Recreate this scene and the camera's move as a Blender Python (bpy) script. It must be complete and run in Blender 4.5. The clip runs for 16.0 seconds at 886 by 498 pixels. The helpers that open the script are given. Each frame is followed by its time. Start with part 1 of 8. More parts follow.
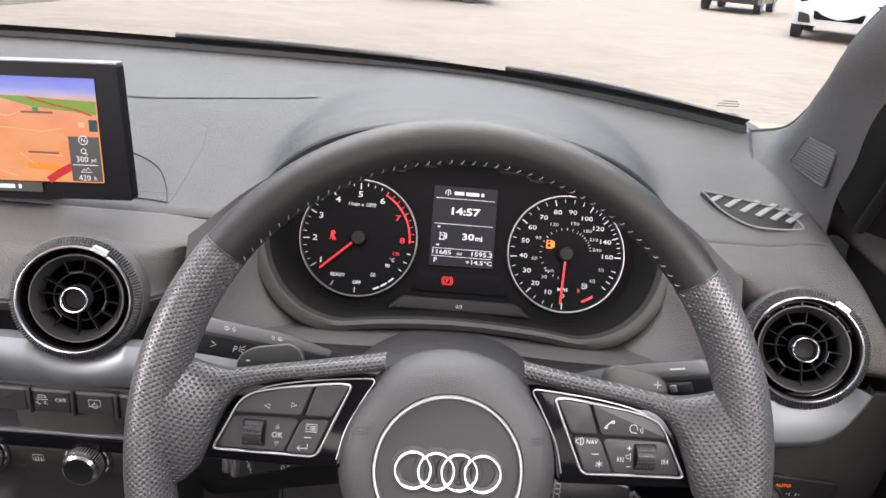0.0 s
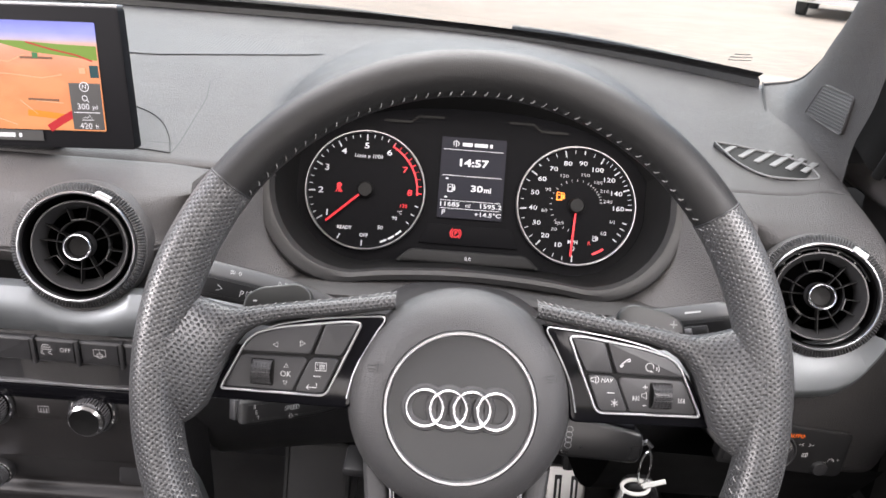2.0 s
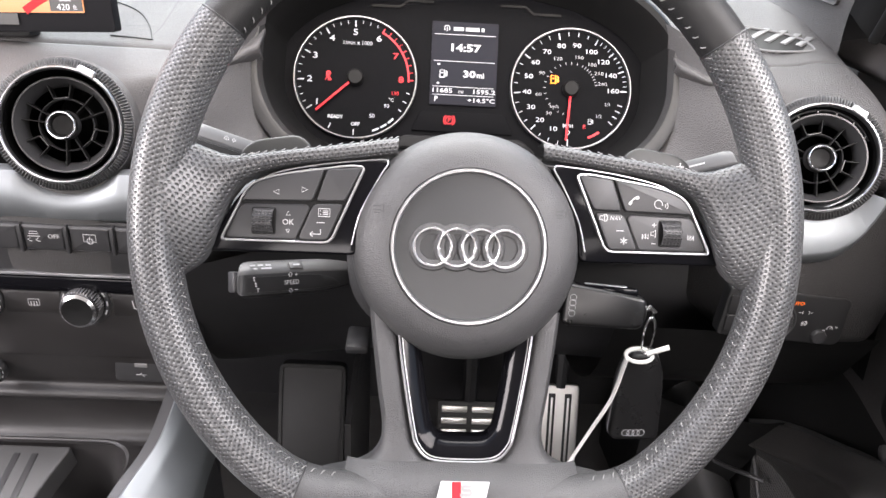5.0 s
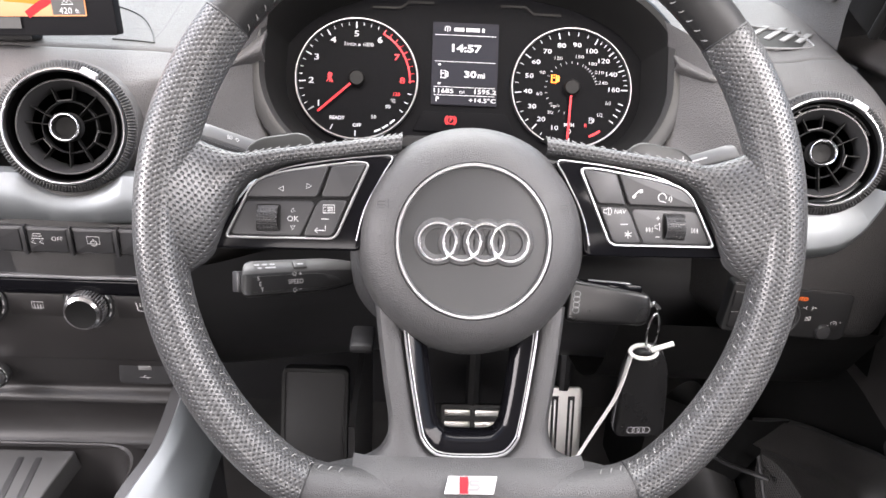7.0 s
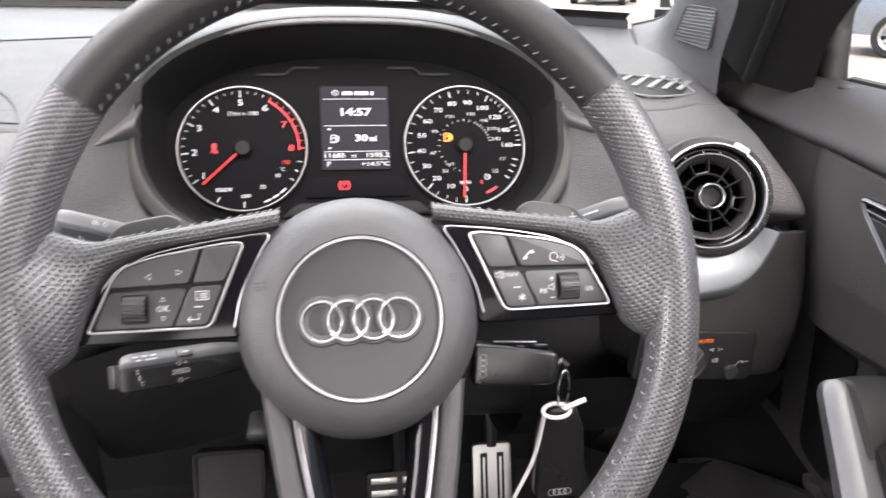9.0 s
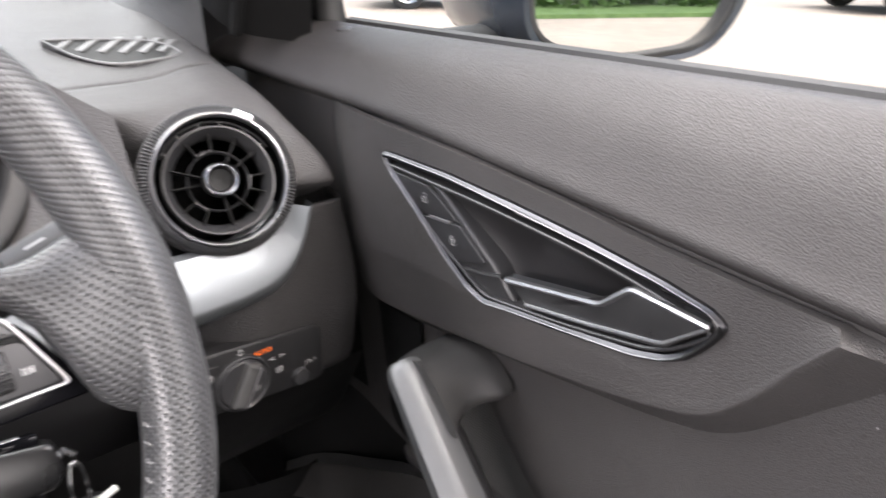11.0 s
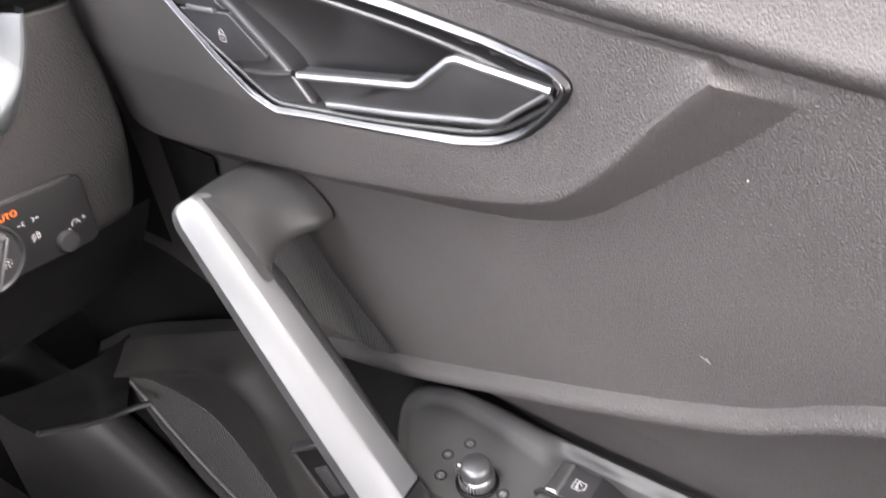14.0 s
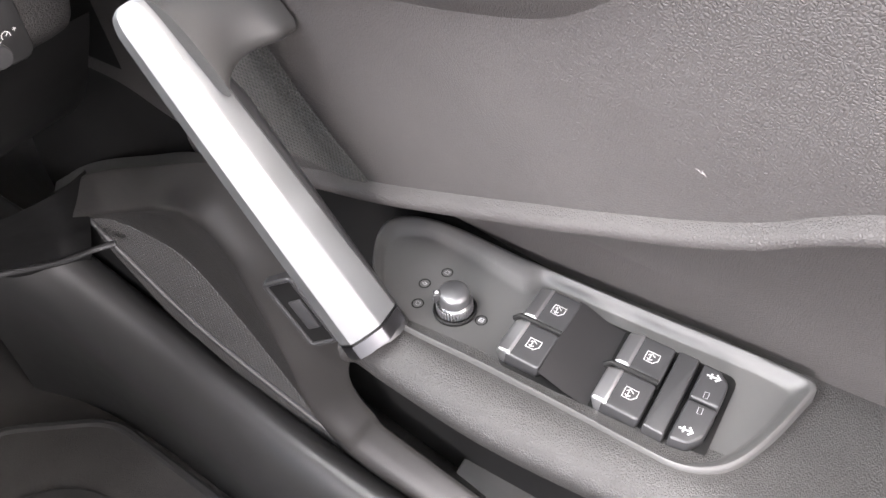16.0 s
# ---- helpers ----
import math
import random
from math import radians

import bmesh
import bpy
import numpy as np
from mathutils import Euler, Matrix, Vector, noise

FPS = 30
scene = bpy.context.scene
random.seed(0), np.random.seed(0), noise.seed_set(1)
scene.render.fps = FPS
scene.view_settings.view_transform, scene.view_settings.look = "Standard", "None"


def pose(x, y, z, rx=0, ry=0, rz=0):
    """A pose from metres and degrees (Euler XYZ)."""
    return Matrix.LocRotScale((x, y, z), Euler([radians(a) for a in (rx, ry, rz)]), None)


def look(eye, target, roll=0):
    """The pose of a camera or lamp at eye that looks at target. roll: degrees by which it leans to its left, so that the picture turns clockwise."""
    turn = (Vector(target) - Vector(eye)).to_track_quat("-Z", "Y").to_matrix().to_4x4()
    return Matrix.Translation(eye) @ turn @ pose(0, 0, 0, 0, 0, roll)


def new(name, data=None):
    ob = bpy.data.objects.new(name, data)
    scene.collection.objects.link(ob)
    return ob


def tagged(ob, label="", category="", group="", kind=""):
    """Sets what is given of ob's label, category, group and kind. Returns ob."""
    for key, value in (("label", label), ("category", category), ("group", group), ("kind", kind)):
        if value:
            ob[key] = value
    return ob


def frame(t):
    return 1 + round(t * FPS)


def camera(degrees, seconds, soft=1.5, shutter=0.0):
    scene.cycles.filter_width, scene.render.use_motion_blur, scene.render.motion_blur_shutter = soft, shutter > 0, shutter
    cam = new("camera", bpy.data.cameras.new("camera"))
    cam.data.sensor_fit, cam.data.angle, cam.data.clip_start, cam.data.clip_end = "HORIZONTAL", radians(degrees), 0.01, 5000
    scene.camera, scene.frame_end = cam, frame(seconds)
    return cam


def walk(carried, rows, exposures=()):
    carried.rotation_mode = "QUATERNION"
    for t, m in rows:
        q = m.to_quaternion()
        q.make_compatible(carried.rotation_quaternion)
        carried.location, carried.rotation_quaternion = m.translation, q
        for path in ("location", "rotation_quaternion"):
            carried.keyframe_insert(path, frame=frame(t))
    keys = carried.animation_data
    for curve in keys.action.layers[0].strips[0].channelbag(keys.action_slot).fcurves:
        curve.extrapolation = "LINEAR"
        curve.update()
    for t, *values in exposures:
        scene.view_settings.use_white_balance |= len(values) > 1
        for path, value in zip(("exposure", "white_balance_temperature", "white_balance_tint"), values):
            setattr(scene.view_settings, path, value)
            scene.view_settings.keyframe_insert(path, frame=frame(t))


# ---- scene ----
cam = camera(62.7, 16.0, shutter=0.5)
PATH = [
    (0, (0.005, 0.013, 1.253), (0.028, 1.859, 0.483), 4.8),
    (0.5, (0.003, 0.008, 1.248), (0.027, 1.851, 0.471), 4.9),
    (1, (0.003, 0.008, 1.242), (0.027, 1.846, 0.454), 4.9),
    (1.5, (0.002, 0.009, 1.235), (0.023, 1.842, 0.435), 4.8),
    (2, (0.002, 0.012, 1.223), (0.022, 1.838, 0.409), 4.6),
    (2.5, (0.0, 0.007, 1.209), (0.025, 1.829, 0.386), 4.4),
    (3, (-0.003, 0.0, 1.193), (0.035, 1.821, 0.368), 4.3),
    (3.5, (-0.005, 0.003, 1.173), (0.047, 1.821, 0.341), 4.1),
    (4, (-0.007, -0.003, 1.16), (0.059, 1.808, 0.315), 4.0),
    (4.5, (-0.008, -0.008, 1.152), (0.068, 1.791, 0.283), 3.8),
    (4.7, (-0.008, -0.009, 1.152), (0.072, 1.782, 0.266), 3.8),
    (6.8, (-0.011, -0.015, 1.144), (0.068, 1.783, 0.272), 2.9),
    (7, (-0.011, -0.014, 1.145), (0.072, 1.787, 0.279), 3.1),
    (7.5, (-0.01, -0.014, 1.146), (0.091, 1.807, 0.327), 3.2),
    (8, (-0.01, -0.017, 1.148), (0.122, 1.827, 0.384), 3.1),
    (8.2, (-0.01, -0.016, 1.148), (0.139, 1.834, 0.403), 3.0),
    (10.3, (0.0860, 0.0755, 1.1490), (0.919, 1.744, 0.427), -1.28),
    (10.5, (0.0943, 0.0841, 1.1427), (1.053, 1.679, 0.409), -0.91),
    (11, (0.1150, 0.1000, 1.1240), (1.337, 1.467, 0.330), 0.01),
    (11.5, (0.1420, 0.1120, 1.1110), (1.470, 1.338, 0.253), -0.50),
    (12, (0.1520, 0.1185, 1.0930), (1.520, 1.293, 0.226), -0.40),
    (12.5, (0.1500, 0.1160, 1.0895), (1.525, 1.278, 0.220), -0.22),
    (13, (0.1538, 0.1173, 1.0867), (1.534, 1.237, 0.170), -0.32),
    (13.5, (0.1570, 0.1255, 1.0815), (1.546, 1.134, 0.054), -0.20),
    (14, (0.166, 0.13, 1.073), (1.516, 1.021, -0.103), -0.8),
    (14.5, (0.173, 0.132, 1.064), (1.463, 0.934, -0.237), -0.6),
    (15, (0.172, 0.134, 1.054), (1.401, 0.86, -0.348), 0.1),
    (15.5, (0.172, 0.137, 1.048), (1.349, 0.822, -0.417), 0.6),
    (16, (0.17, 0.137, 1.046), (1.336, 0.816, -0.429), 1.0),
]
walk(cam, [(t, look(eye, target, roll)) for t, eye, target, roll in PATH],
     [(0, 1.25), (2.5, 1.5), (4.5, 1.85), (8.2, 1.95), (10.3, 1.65), (12, 2.0), (13, 2.2), (13.8, 2.70), (15, 3.15), (16, 3.3)])

# ---- world and light ----
world = bpy.data.worlds.new("world")
scene.world = world
world.use_nodes = True
wn = world.node_tree.nodes
sky = wn.new("ShaderNodeTexSky")
sky.sky_type = "NISHITA"
sky.sun_disc = False
sky.sun_elevation, sky.sun_rotation = radians(53), radians(174)
sky.air_density, sky.dust_density, sky.ozone_density = 1.0, 4.0, 1.0
wn["Background"].inputs["Strength"].default_value = 0.15
world.node_tree.links.new(sky.outputs[0], wn["Background"].inputs["Color"])
sun = new("sun", bpy.data.lights.new("sun", "SUN"))
sun.data.energy, sun.data.angle, sun.data.color = 3.0, radians(70), (1.0, 0.965, 0.93)
sun.matrix_world = look((0, 0, 8), (0.08, -0.75, 7.0))


def sky_lamp(name, at, to, w, h, power):
    """Daylight that comes in through a window opening."""
    la = bpy.data.lights.new(name, "AREA")
    la.shape, la.size, la.size_y, la.energy, la.color = "RECTANGLE", w, h, power, (1.0, 0.915, 0.915)
    ob = new(name, la)
    ob.matrix_world = look(at, to)
    return ob


sky_lamp("daylight_passenger_window", (-1.10, 0.00, 1.235), (0.3, 0.00, 0.9), 0.55, 0.32, 6.6)
sky_lamp("daylight_passenger_rear", (-1.10, -1.10, 1.235), (0.3, -0.9, 0.9), 1.1, 0.32, 2.4)
sky_lamp("daylight_driver_window", (0.395, 0.08, 1.275), (-0.25, 0.34, 0.95), 0.60, 0.15, 2.2)
sky_lamp("daylight_driver_rear", (0.40, -1.10, 1.235), (-0.3, -0.9, 0.9), 1.1, 0.32, 2.4)
sky_lamp("daylight_rear_window", (-0.355, -2.02, 1.24), (-0.355, 0.5, 0.95), 1.2, 0.34, 5.6)
sky_lamp("daylight_windscreen", (-0.355, 0.47, 1.32), (-0.355, 0.05, 0.42), 1.2, 0.20, 2.2)


# ---- materials ----
def nodes_of(name):
    m = bpy.data.materials.new(name)
    m.use_nodes = True
    t = m.node_tree
    return m, t, t.nodes, t.nodes["Principled BSDF"]


def mapped(t, scale=(1, 1, 1), uv=False):
    c = t.nodes.new("ShaderNodeTexCoord")
    mp = t.nodes.new("ShaderNodeMapping")
    mp.inputs["Scale"].default_value = scale
    t.links.new(c.outputs["UV" if uv else "Object"], mp.inputs["Vector"])
    return mp.outputs["Vector"]


def ramp(t, src, stops):
    r = t.nodes.new("ShaderNodeValToRGB")
    el = r.color_ramp.elements
    while len(el) < len(stops):
        el.new(0.5)
    for e, (p, c) in zip(el, stops):
        e.position, e.color = p, (*c, 1) if len(c) == 3 else (c[0],) * 3 + (1,)
    t.links.new(src, r.inputs["Fac"])
    return r.outputs["Color"]


def noise_tex(t, vec, scale, detail=3, rough=0.5):
    n = t.nodes.new("ShaderNodeTexNoise")
    n.inputs["Scale"].default_value, n.inputs["Detail"].default_value, n.inputs["Roughness"].default_value = scale, detail, rough
    t.links.new(vec, n.inputs["Vector"])
    return n.outputs["Fac"]


def math_node(t, op, a, b=None):
    n = t.nodes.new("ShaderNodeMath")
    n.operation = op
    for i, v in enumerate((a, b)):
        if v is None:
            continue
        if isinstance(v, (int, float)):
            n.inputs[i].default_value = v
        else:
            t.links.new(v, n.inputs[i])
    return n.outputs[0]


def bump(t, height, strength, distance, chain=None):
    b = t.nodes.new("ShaderNodeBump")
    b.inputs["Strength"].default_value, b.inputs["Distance"].default_value = strength, distance
    t.links.new(height, b.inputs["Height"])
    if chain is not None:
        t.links.new(chain, b.inputs["Normal"])
    return b.outputs["Normal"]


def moulded(name, lo, hi, rough, grain=0.0, cell=900.0, dist=0.0004, spec=0.5, dust=0.35):
    """Soft-touch or hard moulded trim: colour blotches, pebbled grain, faint dust."""
    m, t, n, p = nodes_of(name)
    v = mapped(t)
    big = noise_tex(t, v, 9, 4)
    col = ramp(t, big, [(0.3, lo), (0.72, hi)])
    t.links.new(col, p.inputs["Base Color"])
    fine = noise_tex(t, v, 60, 5, 0.65)
    r = ramp(t, fine, [(0.25, (rough - 0.07 * dust,)), (0.8, (rough + 0.12 * dust,))])
    t.links.new(r, p.inputs["Roughness"])
    p.inputs["Specular IOR Level"].default_value = spec
    if grain:
        vo = n.new("ShaderNodeTexVoronoi")
        vo.feature = "DISTANCE_TO_EDGE"
        vo.inputs["Scale"].default_value = cell
        warp = noise_tex(t, v, cell * 0.6, 2)
        mix = n.new("ShaderNodeVectorMath")
        mix.operation = "MULTIPLY_ADD"
        comb = n.new("ShaderNodeCombineXYZ")
        for k in range(3):
            t.links.new(warp, comb.inputs[k])
        mix.inputs[1].default_value = (1.1 / cell,) * 3
        t.links.new(comb.outputs[0], mix.inputs[0])
        t.links.new(v, mix.inputs[2])
        t.links.new(mix.outputs[0], vo.inputs["Vector"])
        h = ramp(t, vo.outputs["Distance"], [(0.0, (0,)), (0.16, (0.55,)), (0.5, (1,))])
        nm = bump(t, h, grain, dist)
    else:
        nm = bump(t, noise_tex(t, v, 1500, 2), 0.12, 0.0003)
    t.links.new(nm, p.inputs["Normal"])
    return m


def metal(name, colour, rough, brushed=0.0, metallic=1.0):
    m, t, n, p = nodes_of(name)
    v = mapped(t)
    f = noise_tex(t, v, 45, 5, 0.6)
    t.links.new(ramp(t, f, [(0.3, tuple(c * 0.92 for c in colour)), (0.7, colour)]), p.inputs["Base Color"])
    t.links.new(ramp(t, f, [(0.3, (rough * 0.85,)), (0.75, (rough * 1.25,))]), p.inputs["Roughness"])
    p.inputs["Metallic"].default_value = metallic
    if brushed:
        t.links.new(bump(t, noise_tex(t, v, 2600, 1), brushed, 0.0002), p.inputs["Normal"])
    return m


def plain(name, colour, rough=0.5, emit=0.0, spec=0.5):
    m, t, n, p = nodes_of(name)
    v = mapped(t)
    f = noise_tex(t, v, 120, 3)
    t.links.new(ramp(t, f, [(0.3, tuple(c * 0.93 for c in colour)), (0.7, colour)]), p.inputs["Base Color"])
    p.inputs["Roughness"].default_value = rough
    p.inputs["Specular IOR Level"].default_value = spec
    if emit:
        p.inputs["Emission Color"].default_value = (*colour, 1)
        p.inputs["Emission Strength"].default_value = emit
    return m


def lit(name, colour):
    """A patch of a lit screen."""
    m, t, n, p = nodes_of(name)
    p.inputs["Base Color"].default_value = (0.01, 0.01, 0.01, 1)
    p.inputs["Roughness"].default_value, p.inputs["Specular IOR Level"].default_value = 0.4, 0.1
    p.inputs["Emission Color"].default_value, p.inputs["Emission Strength"].default_value = (*colour, 1), 1.0
    return m


def clear_glass(name, tint=(1, 1, 1), gloss=1.0):
    m = bpy.data.materials.new(name)
    m.use_nodes = True
    t = m.node_tree
    t.nodes.remove(t.nodes["Principled BSDF"])
    tr, gl, mx, fr = (t.nodes.new(k) for k in ("ShaderNodeBsdfTransparent", "ShaderNodeBsdfGlossy", "ShaderNodeMixShader", "ShaderNodeLayerWeight"))
    tr.inputs["Color"].default_value = (*tint, 1)
    gl.inputs["Roughness"].default_value = 0.02
    fall = math_node(t, "POWER", fr.outputs["Facing"], 5.0)
    t.links.new(math_node(t, "MULTIPLY", math_node(t, "ADD", math_node(t, "MULTIPLY", fall, 0.9), 0.04), gloss), mx.inputs[0])
    t.links.new(tr.outputs[0], mx.inputs[1])
    t.links.new(gl.outputs[0], mx.inputs[2])
    t.links.new(mx.outputs[0], t.nodes["Material Output"].inputs["Surface"])
    return m


def perforated(name):
    """Black leather with rows of small round dimples, laid out in the mesh's own metres (UV)."""
    m, t, n, p = nodes_of(name)
    pitch = 0.0032
    c = n.new("ShaderNodeTexCoord")
    sep = n.new("ShaderNodeSeparateXYZ")
    t.links.new(c.outputs["UV"], sep.inputs[0])
    u = math_node(t, "DIVIDE", sep.outputs[0], pitch)
    w = math_node(t, "DIVIDE", sep.outputs[1], pitch * 0.75)
    row = math_node(t, "FLOOR", w)
    odd = math_node(t, "MULTIPLY", math_node(t, "MODULO", row, 2.0), 0.5)
    fu = math_node(t, "SUBTRACT", math_node(t, "FRACT", math_node(t, "ADD", u, odd)), 0.5)
    fw = math_node(t, "MULTIPLY", math_node(t, "SUBTRACT", math_node(t, "FRACT", w), 0.5), 0.75)
    d = math_node(t, "SQRT", math_node(t, "ADD", math_node(t, "MULTIPLY", fu, fu), math_node(t, "MULTIPLY", fw, fw)))
    dot = ramp(t, d, [(0.10, (0,)), (0.32, (1,))])
    v = mapped(t)
    big = noise_tex(t, v, 25, 3)
    col = ramp(t, big, [(0.3, (0.044, 0.0445, 0.046)), (0.7, (0.060, 0.0605, 0.062))])
    hole = n.new("ShaderNodeMix")
    hole.data_type = "RGBA"
    t.links.new(ramp(t, d, [(0.10, (0.5,)), (0.20, (0,))]), hole.inputs[0])
    t.links.new(col, hole.inputs[6])
    hole.inputs[7].default_value = (0.004, 0.004, 0.004, 1)
    t.links.new(hole.outputs[2], p.inputs["Base Color"])
    p.inputs["Roughness"].default_value = 0.36
    p.inputs["Specular IOR Level"].default_value = 0.65
    nm = bump(t, noise_tex(t, v, 1400, 2), 0.15, 0.0003)
    t.links.new(bump(t, dot, 0.9, 0.0010, nm), p.inputs["Normal"])
    return m


def ribbed(name, lo, pitch, axis=2, strength=0.9, rough=0.5):
    """Fine parallel ribs, or a net of holes when axis is a pair; trough shade is put into the colour."""
    m, t, n, p = nodes_of(name)
    c = n.new("ShaderNodeTexCoord")
    sep = n.new("ShaderNodeSeparateXYZ")
    t.links.new(c.outputs["Object"], sep.inputs[0])
    hs = []
    for a in (axis if isinstance(axis, tuple) else (axis,)):
        k = math_node(t, "SINE", math_node(t, "MULTIPLY", sep.outputs[a], 2 * math.pi / pitch))
        hs.append(k)
    h = hs[0] if len(hs) == 1 else math_node(t, "MAXIMUM", hs[0], hs[1])
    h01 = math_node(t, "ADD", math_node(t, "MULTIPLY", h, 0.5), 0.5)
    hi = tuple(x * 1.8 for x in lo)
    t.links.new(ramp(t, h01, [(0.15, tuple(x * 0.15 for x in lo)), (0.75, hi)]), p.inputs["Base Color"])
    p.inputs["Roughness"].default_value = rough
    t.links.new(bump(t, h01, strength, pitch * 0.3), p.inputs["Normal"])
    return m


M_DASH = moulded("dash soft grain", (0.050, 0.048, 0.048), (0.066, 0.064, 0.064), 0.52, 0.75, 520, 0.0005, 0.42)
M_DOOR = moulded("door soft grain", (0.037, 0.0345, 0.034), (0.050, 0.047, 0.046), 0.52, 0.62, 740, 0.0005, 0.40)
M_KNEE = moulded("lower dash grain", (0.024, 0.0232, 0.023), (0.032, 0.031, 0.0305), 0.5, 0.5, 700, 0.0003, 0.4)
M_ENDTRIM = moulded("outer dash trim", (0.020, 0.0195, 0.0195), (0.027, 0.026, 0.026), 0.48, 0.7, 520, 0.0004, 0.35)
M_ARMREST = moulded("armrest skin", (0.022, 0.0213, 0.021), (0.030, 0.029, 0.0285), 0.46, 0.60, 700, 0.0005, 0.40)
M_BINN = moulded("binnacle rim", (0.019, 0.0187, 0.0187), (0.025, 0.0247, 0.0247), 0.45, 0.3, 900, 0.0002, 0.35)
M_SWITCHBLACK = moulded("matt black strip", (0.012, 0.012, 0.012), (0.016, 0.016, 0.016), 0.6, spec=0.12)
M_HARD = moulded("hard trim", (0.020, 0.020, 0.021), (0.030, 0.030, 0.031), 0.45, 0.4, 1100, 0.0002)
M_DARK = moulded("dark trim", (0.012, 0.012, 0.013), (0.019, 0.019, 0.020), 0.5)
M_SATIN = moulded("satin black plastic", (0.022, 0.022, 0.023), (0.030, 0.030, 0.031), 0.34)
M_LEATHER = moulded("smooth leather", (0.010, 0.0101, 0.0103), (0.015, 0.0151, 0.0154), 0.44, 0.35, 1000, 0.0003, 0.34)
M_AIRBAG = moulded("airbag cover", (0.038, 0.038, 0.039), (0.050, 0.050, 0.051), 0.45, 0.55, 800, 0.0003)
M_CAP = moulded("airbag centre", (0.023, 0.024, 0.0245), (0.029, 0.030, 0.031), 0.42)
M_PERF = perforated("perforated leather")
M_BUTTON = moulded("soft button", (0.018, 0.018, 0.019), (0.024, 0.024, 0.0255), 0.46)
M_GLOSS = plain("piano black", (0.004, 0.004, 0.005), 0.10, 0.0, 0.12)
M_CHROME = metal("bright chrome", (0.70, 0.70, 0.71), 0.20)
M_SATINCHROME = metal("satin chrome", (0.44, 0.44, 0.45), 0.40)
M_RINGCHROME = metal("smoked ring chrome", (0.40, 0.40, 0.41), 0.30)
M_GREYPL = moulded("mid grey plastic", (0.11, 0.11, 0.11), (0.15, 0.15, 0.15), 0.5)
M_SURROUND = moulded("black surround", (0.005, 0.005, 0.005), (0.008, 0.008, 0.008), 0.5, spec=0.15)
M_PANELGREY = moulded("satin grey-black panel", (0.044, 0.0434, 0.043), (0.056, 0.0554, 0.055), 0.48)
M_SILVER = metal("satin silver paint", (0.19, 0.203, 0.212), 0.48, 0.1, 0.8)
M_KEYBLACK = moulded("key black", (0.007, 0.007, 0.0075), (0.010, 0.010, 0.0105), 0.28)
M_GUNMETAL = metal("dark anodised metal", (0.36, 0.36, 0.365), 0.34, 0.05, 0.9)
M_CUP = moulded("dark glossy moulding", (0.012, 0.0115, 0.012), (0.016, 0.0155, 0.016), 0.32)
M_POCKET = moulded("lower door moulding", (0.013, 0.0124, 0.0119), (0.020, 0.0191, 0.0183), 0.42, 0.25, 1300, 0.0002)
M_GREYPAINT = metal("dark silver paint", (0.30, 0.30, 0.31), 0.38, 0.1, 0.8)
M_FACE = plain("dial face", (0.0028, 0.0028, 0.0034), 0.6, 0.0, 0.05)
M_WHITE = plain("lit white print", (0.38, 0.39, 0.41), 0.5, 0.085)
M_PRINT = plain("white print", (0.44, 0.44, 0.44), 0.5)
M_GREYPRINT = plain("grey print", (0.30, 0.30, 0.31), 0.5, 0.06)
M_RED = plain("lit red", (0.46, 0.006, 0.014), 0.45, 0.17)
M_AMBER = plain("lit amber", (1.0, 0.24, 0.015), 0.4, 0.5)
M_ORANGE = lit("lit orange", (0.42, 0.075, 0.008))
M_STITCH = plain("grey thread", (0.22, 0.22, 0.22), 0.75)
M_CARPET = moulded("carpet", (0.042, 0.041, 0.040), (0.066, 0.064, 0.062), 0.9, 0.8, 700, 0.001, 0.1)
M_RUBBER = moulded("rubber", (0.014, 0.014, 0.014), (0.022, 0.022, 0.022), 0.6)
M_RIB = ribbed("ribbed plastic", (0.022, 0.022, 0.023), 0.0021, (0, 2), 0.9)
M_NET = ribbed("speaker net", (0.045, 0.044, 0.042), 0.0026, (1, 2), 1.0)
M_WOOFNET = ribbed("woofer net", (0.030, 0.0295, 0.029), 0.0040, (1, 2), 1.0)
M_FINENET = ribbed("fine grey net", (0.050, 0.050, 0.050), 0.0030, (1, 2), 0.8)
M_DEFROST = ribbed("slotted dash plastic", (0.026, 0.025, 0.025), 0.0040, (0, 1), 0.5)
M_GLASS = clear_glass("window glass", (0.93, 0.95, 0.94))
M_ROOF = moulded("roof lining", (0.42, 0.41, 0.39), (0.48, 0.47, 0.45), 0.9)


# ---- mesh tools ----
def part(name, bm, material, parent=None, label="", smooth=38, bevel=0.0):
    bmesh.ops.recalc_face_normals(bm, faces=bm.faces)
    me = bpy.data.meshes.new(name)
    bm.to_mesh(me)
    bm.free()
    me.materials.append(material)
    me.polygons.foreach_set("use_smooth", [True] * len(me.polygons))
    me.set_sharp_from_angle(angle=radians(smooth))
    ob = new(name, me)
    if parent is not None:
        ob.parent = parent
        root = parent
        while root.parent is not None:
            root = root.parent
        if parent.type == "EMPTY":
            ob.matrix_parent_inverse = Matrix.Translation(parent.location).inverted()
    if label:
        ob["label"] = label
    if bevel:
        b = ob.modifiers.new("bevel", "BEVEL")
        b.width, b.segments, b.limit_method, b.angle_limit = bevel, 2, "ANGLE", radians(40)
    return ob


def thick(ob, d, offset=-1.0):
    s = ob.modifiers.new("thickness", "SOLIDIFY")
    s.thickness, s.offset = d, offset
    return ob


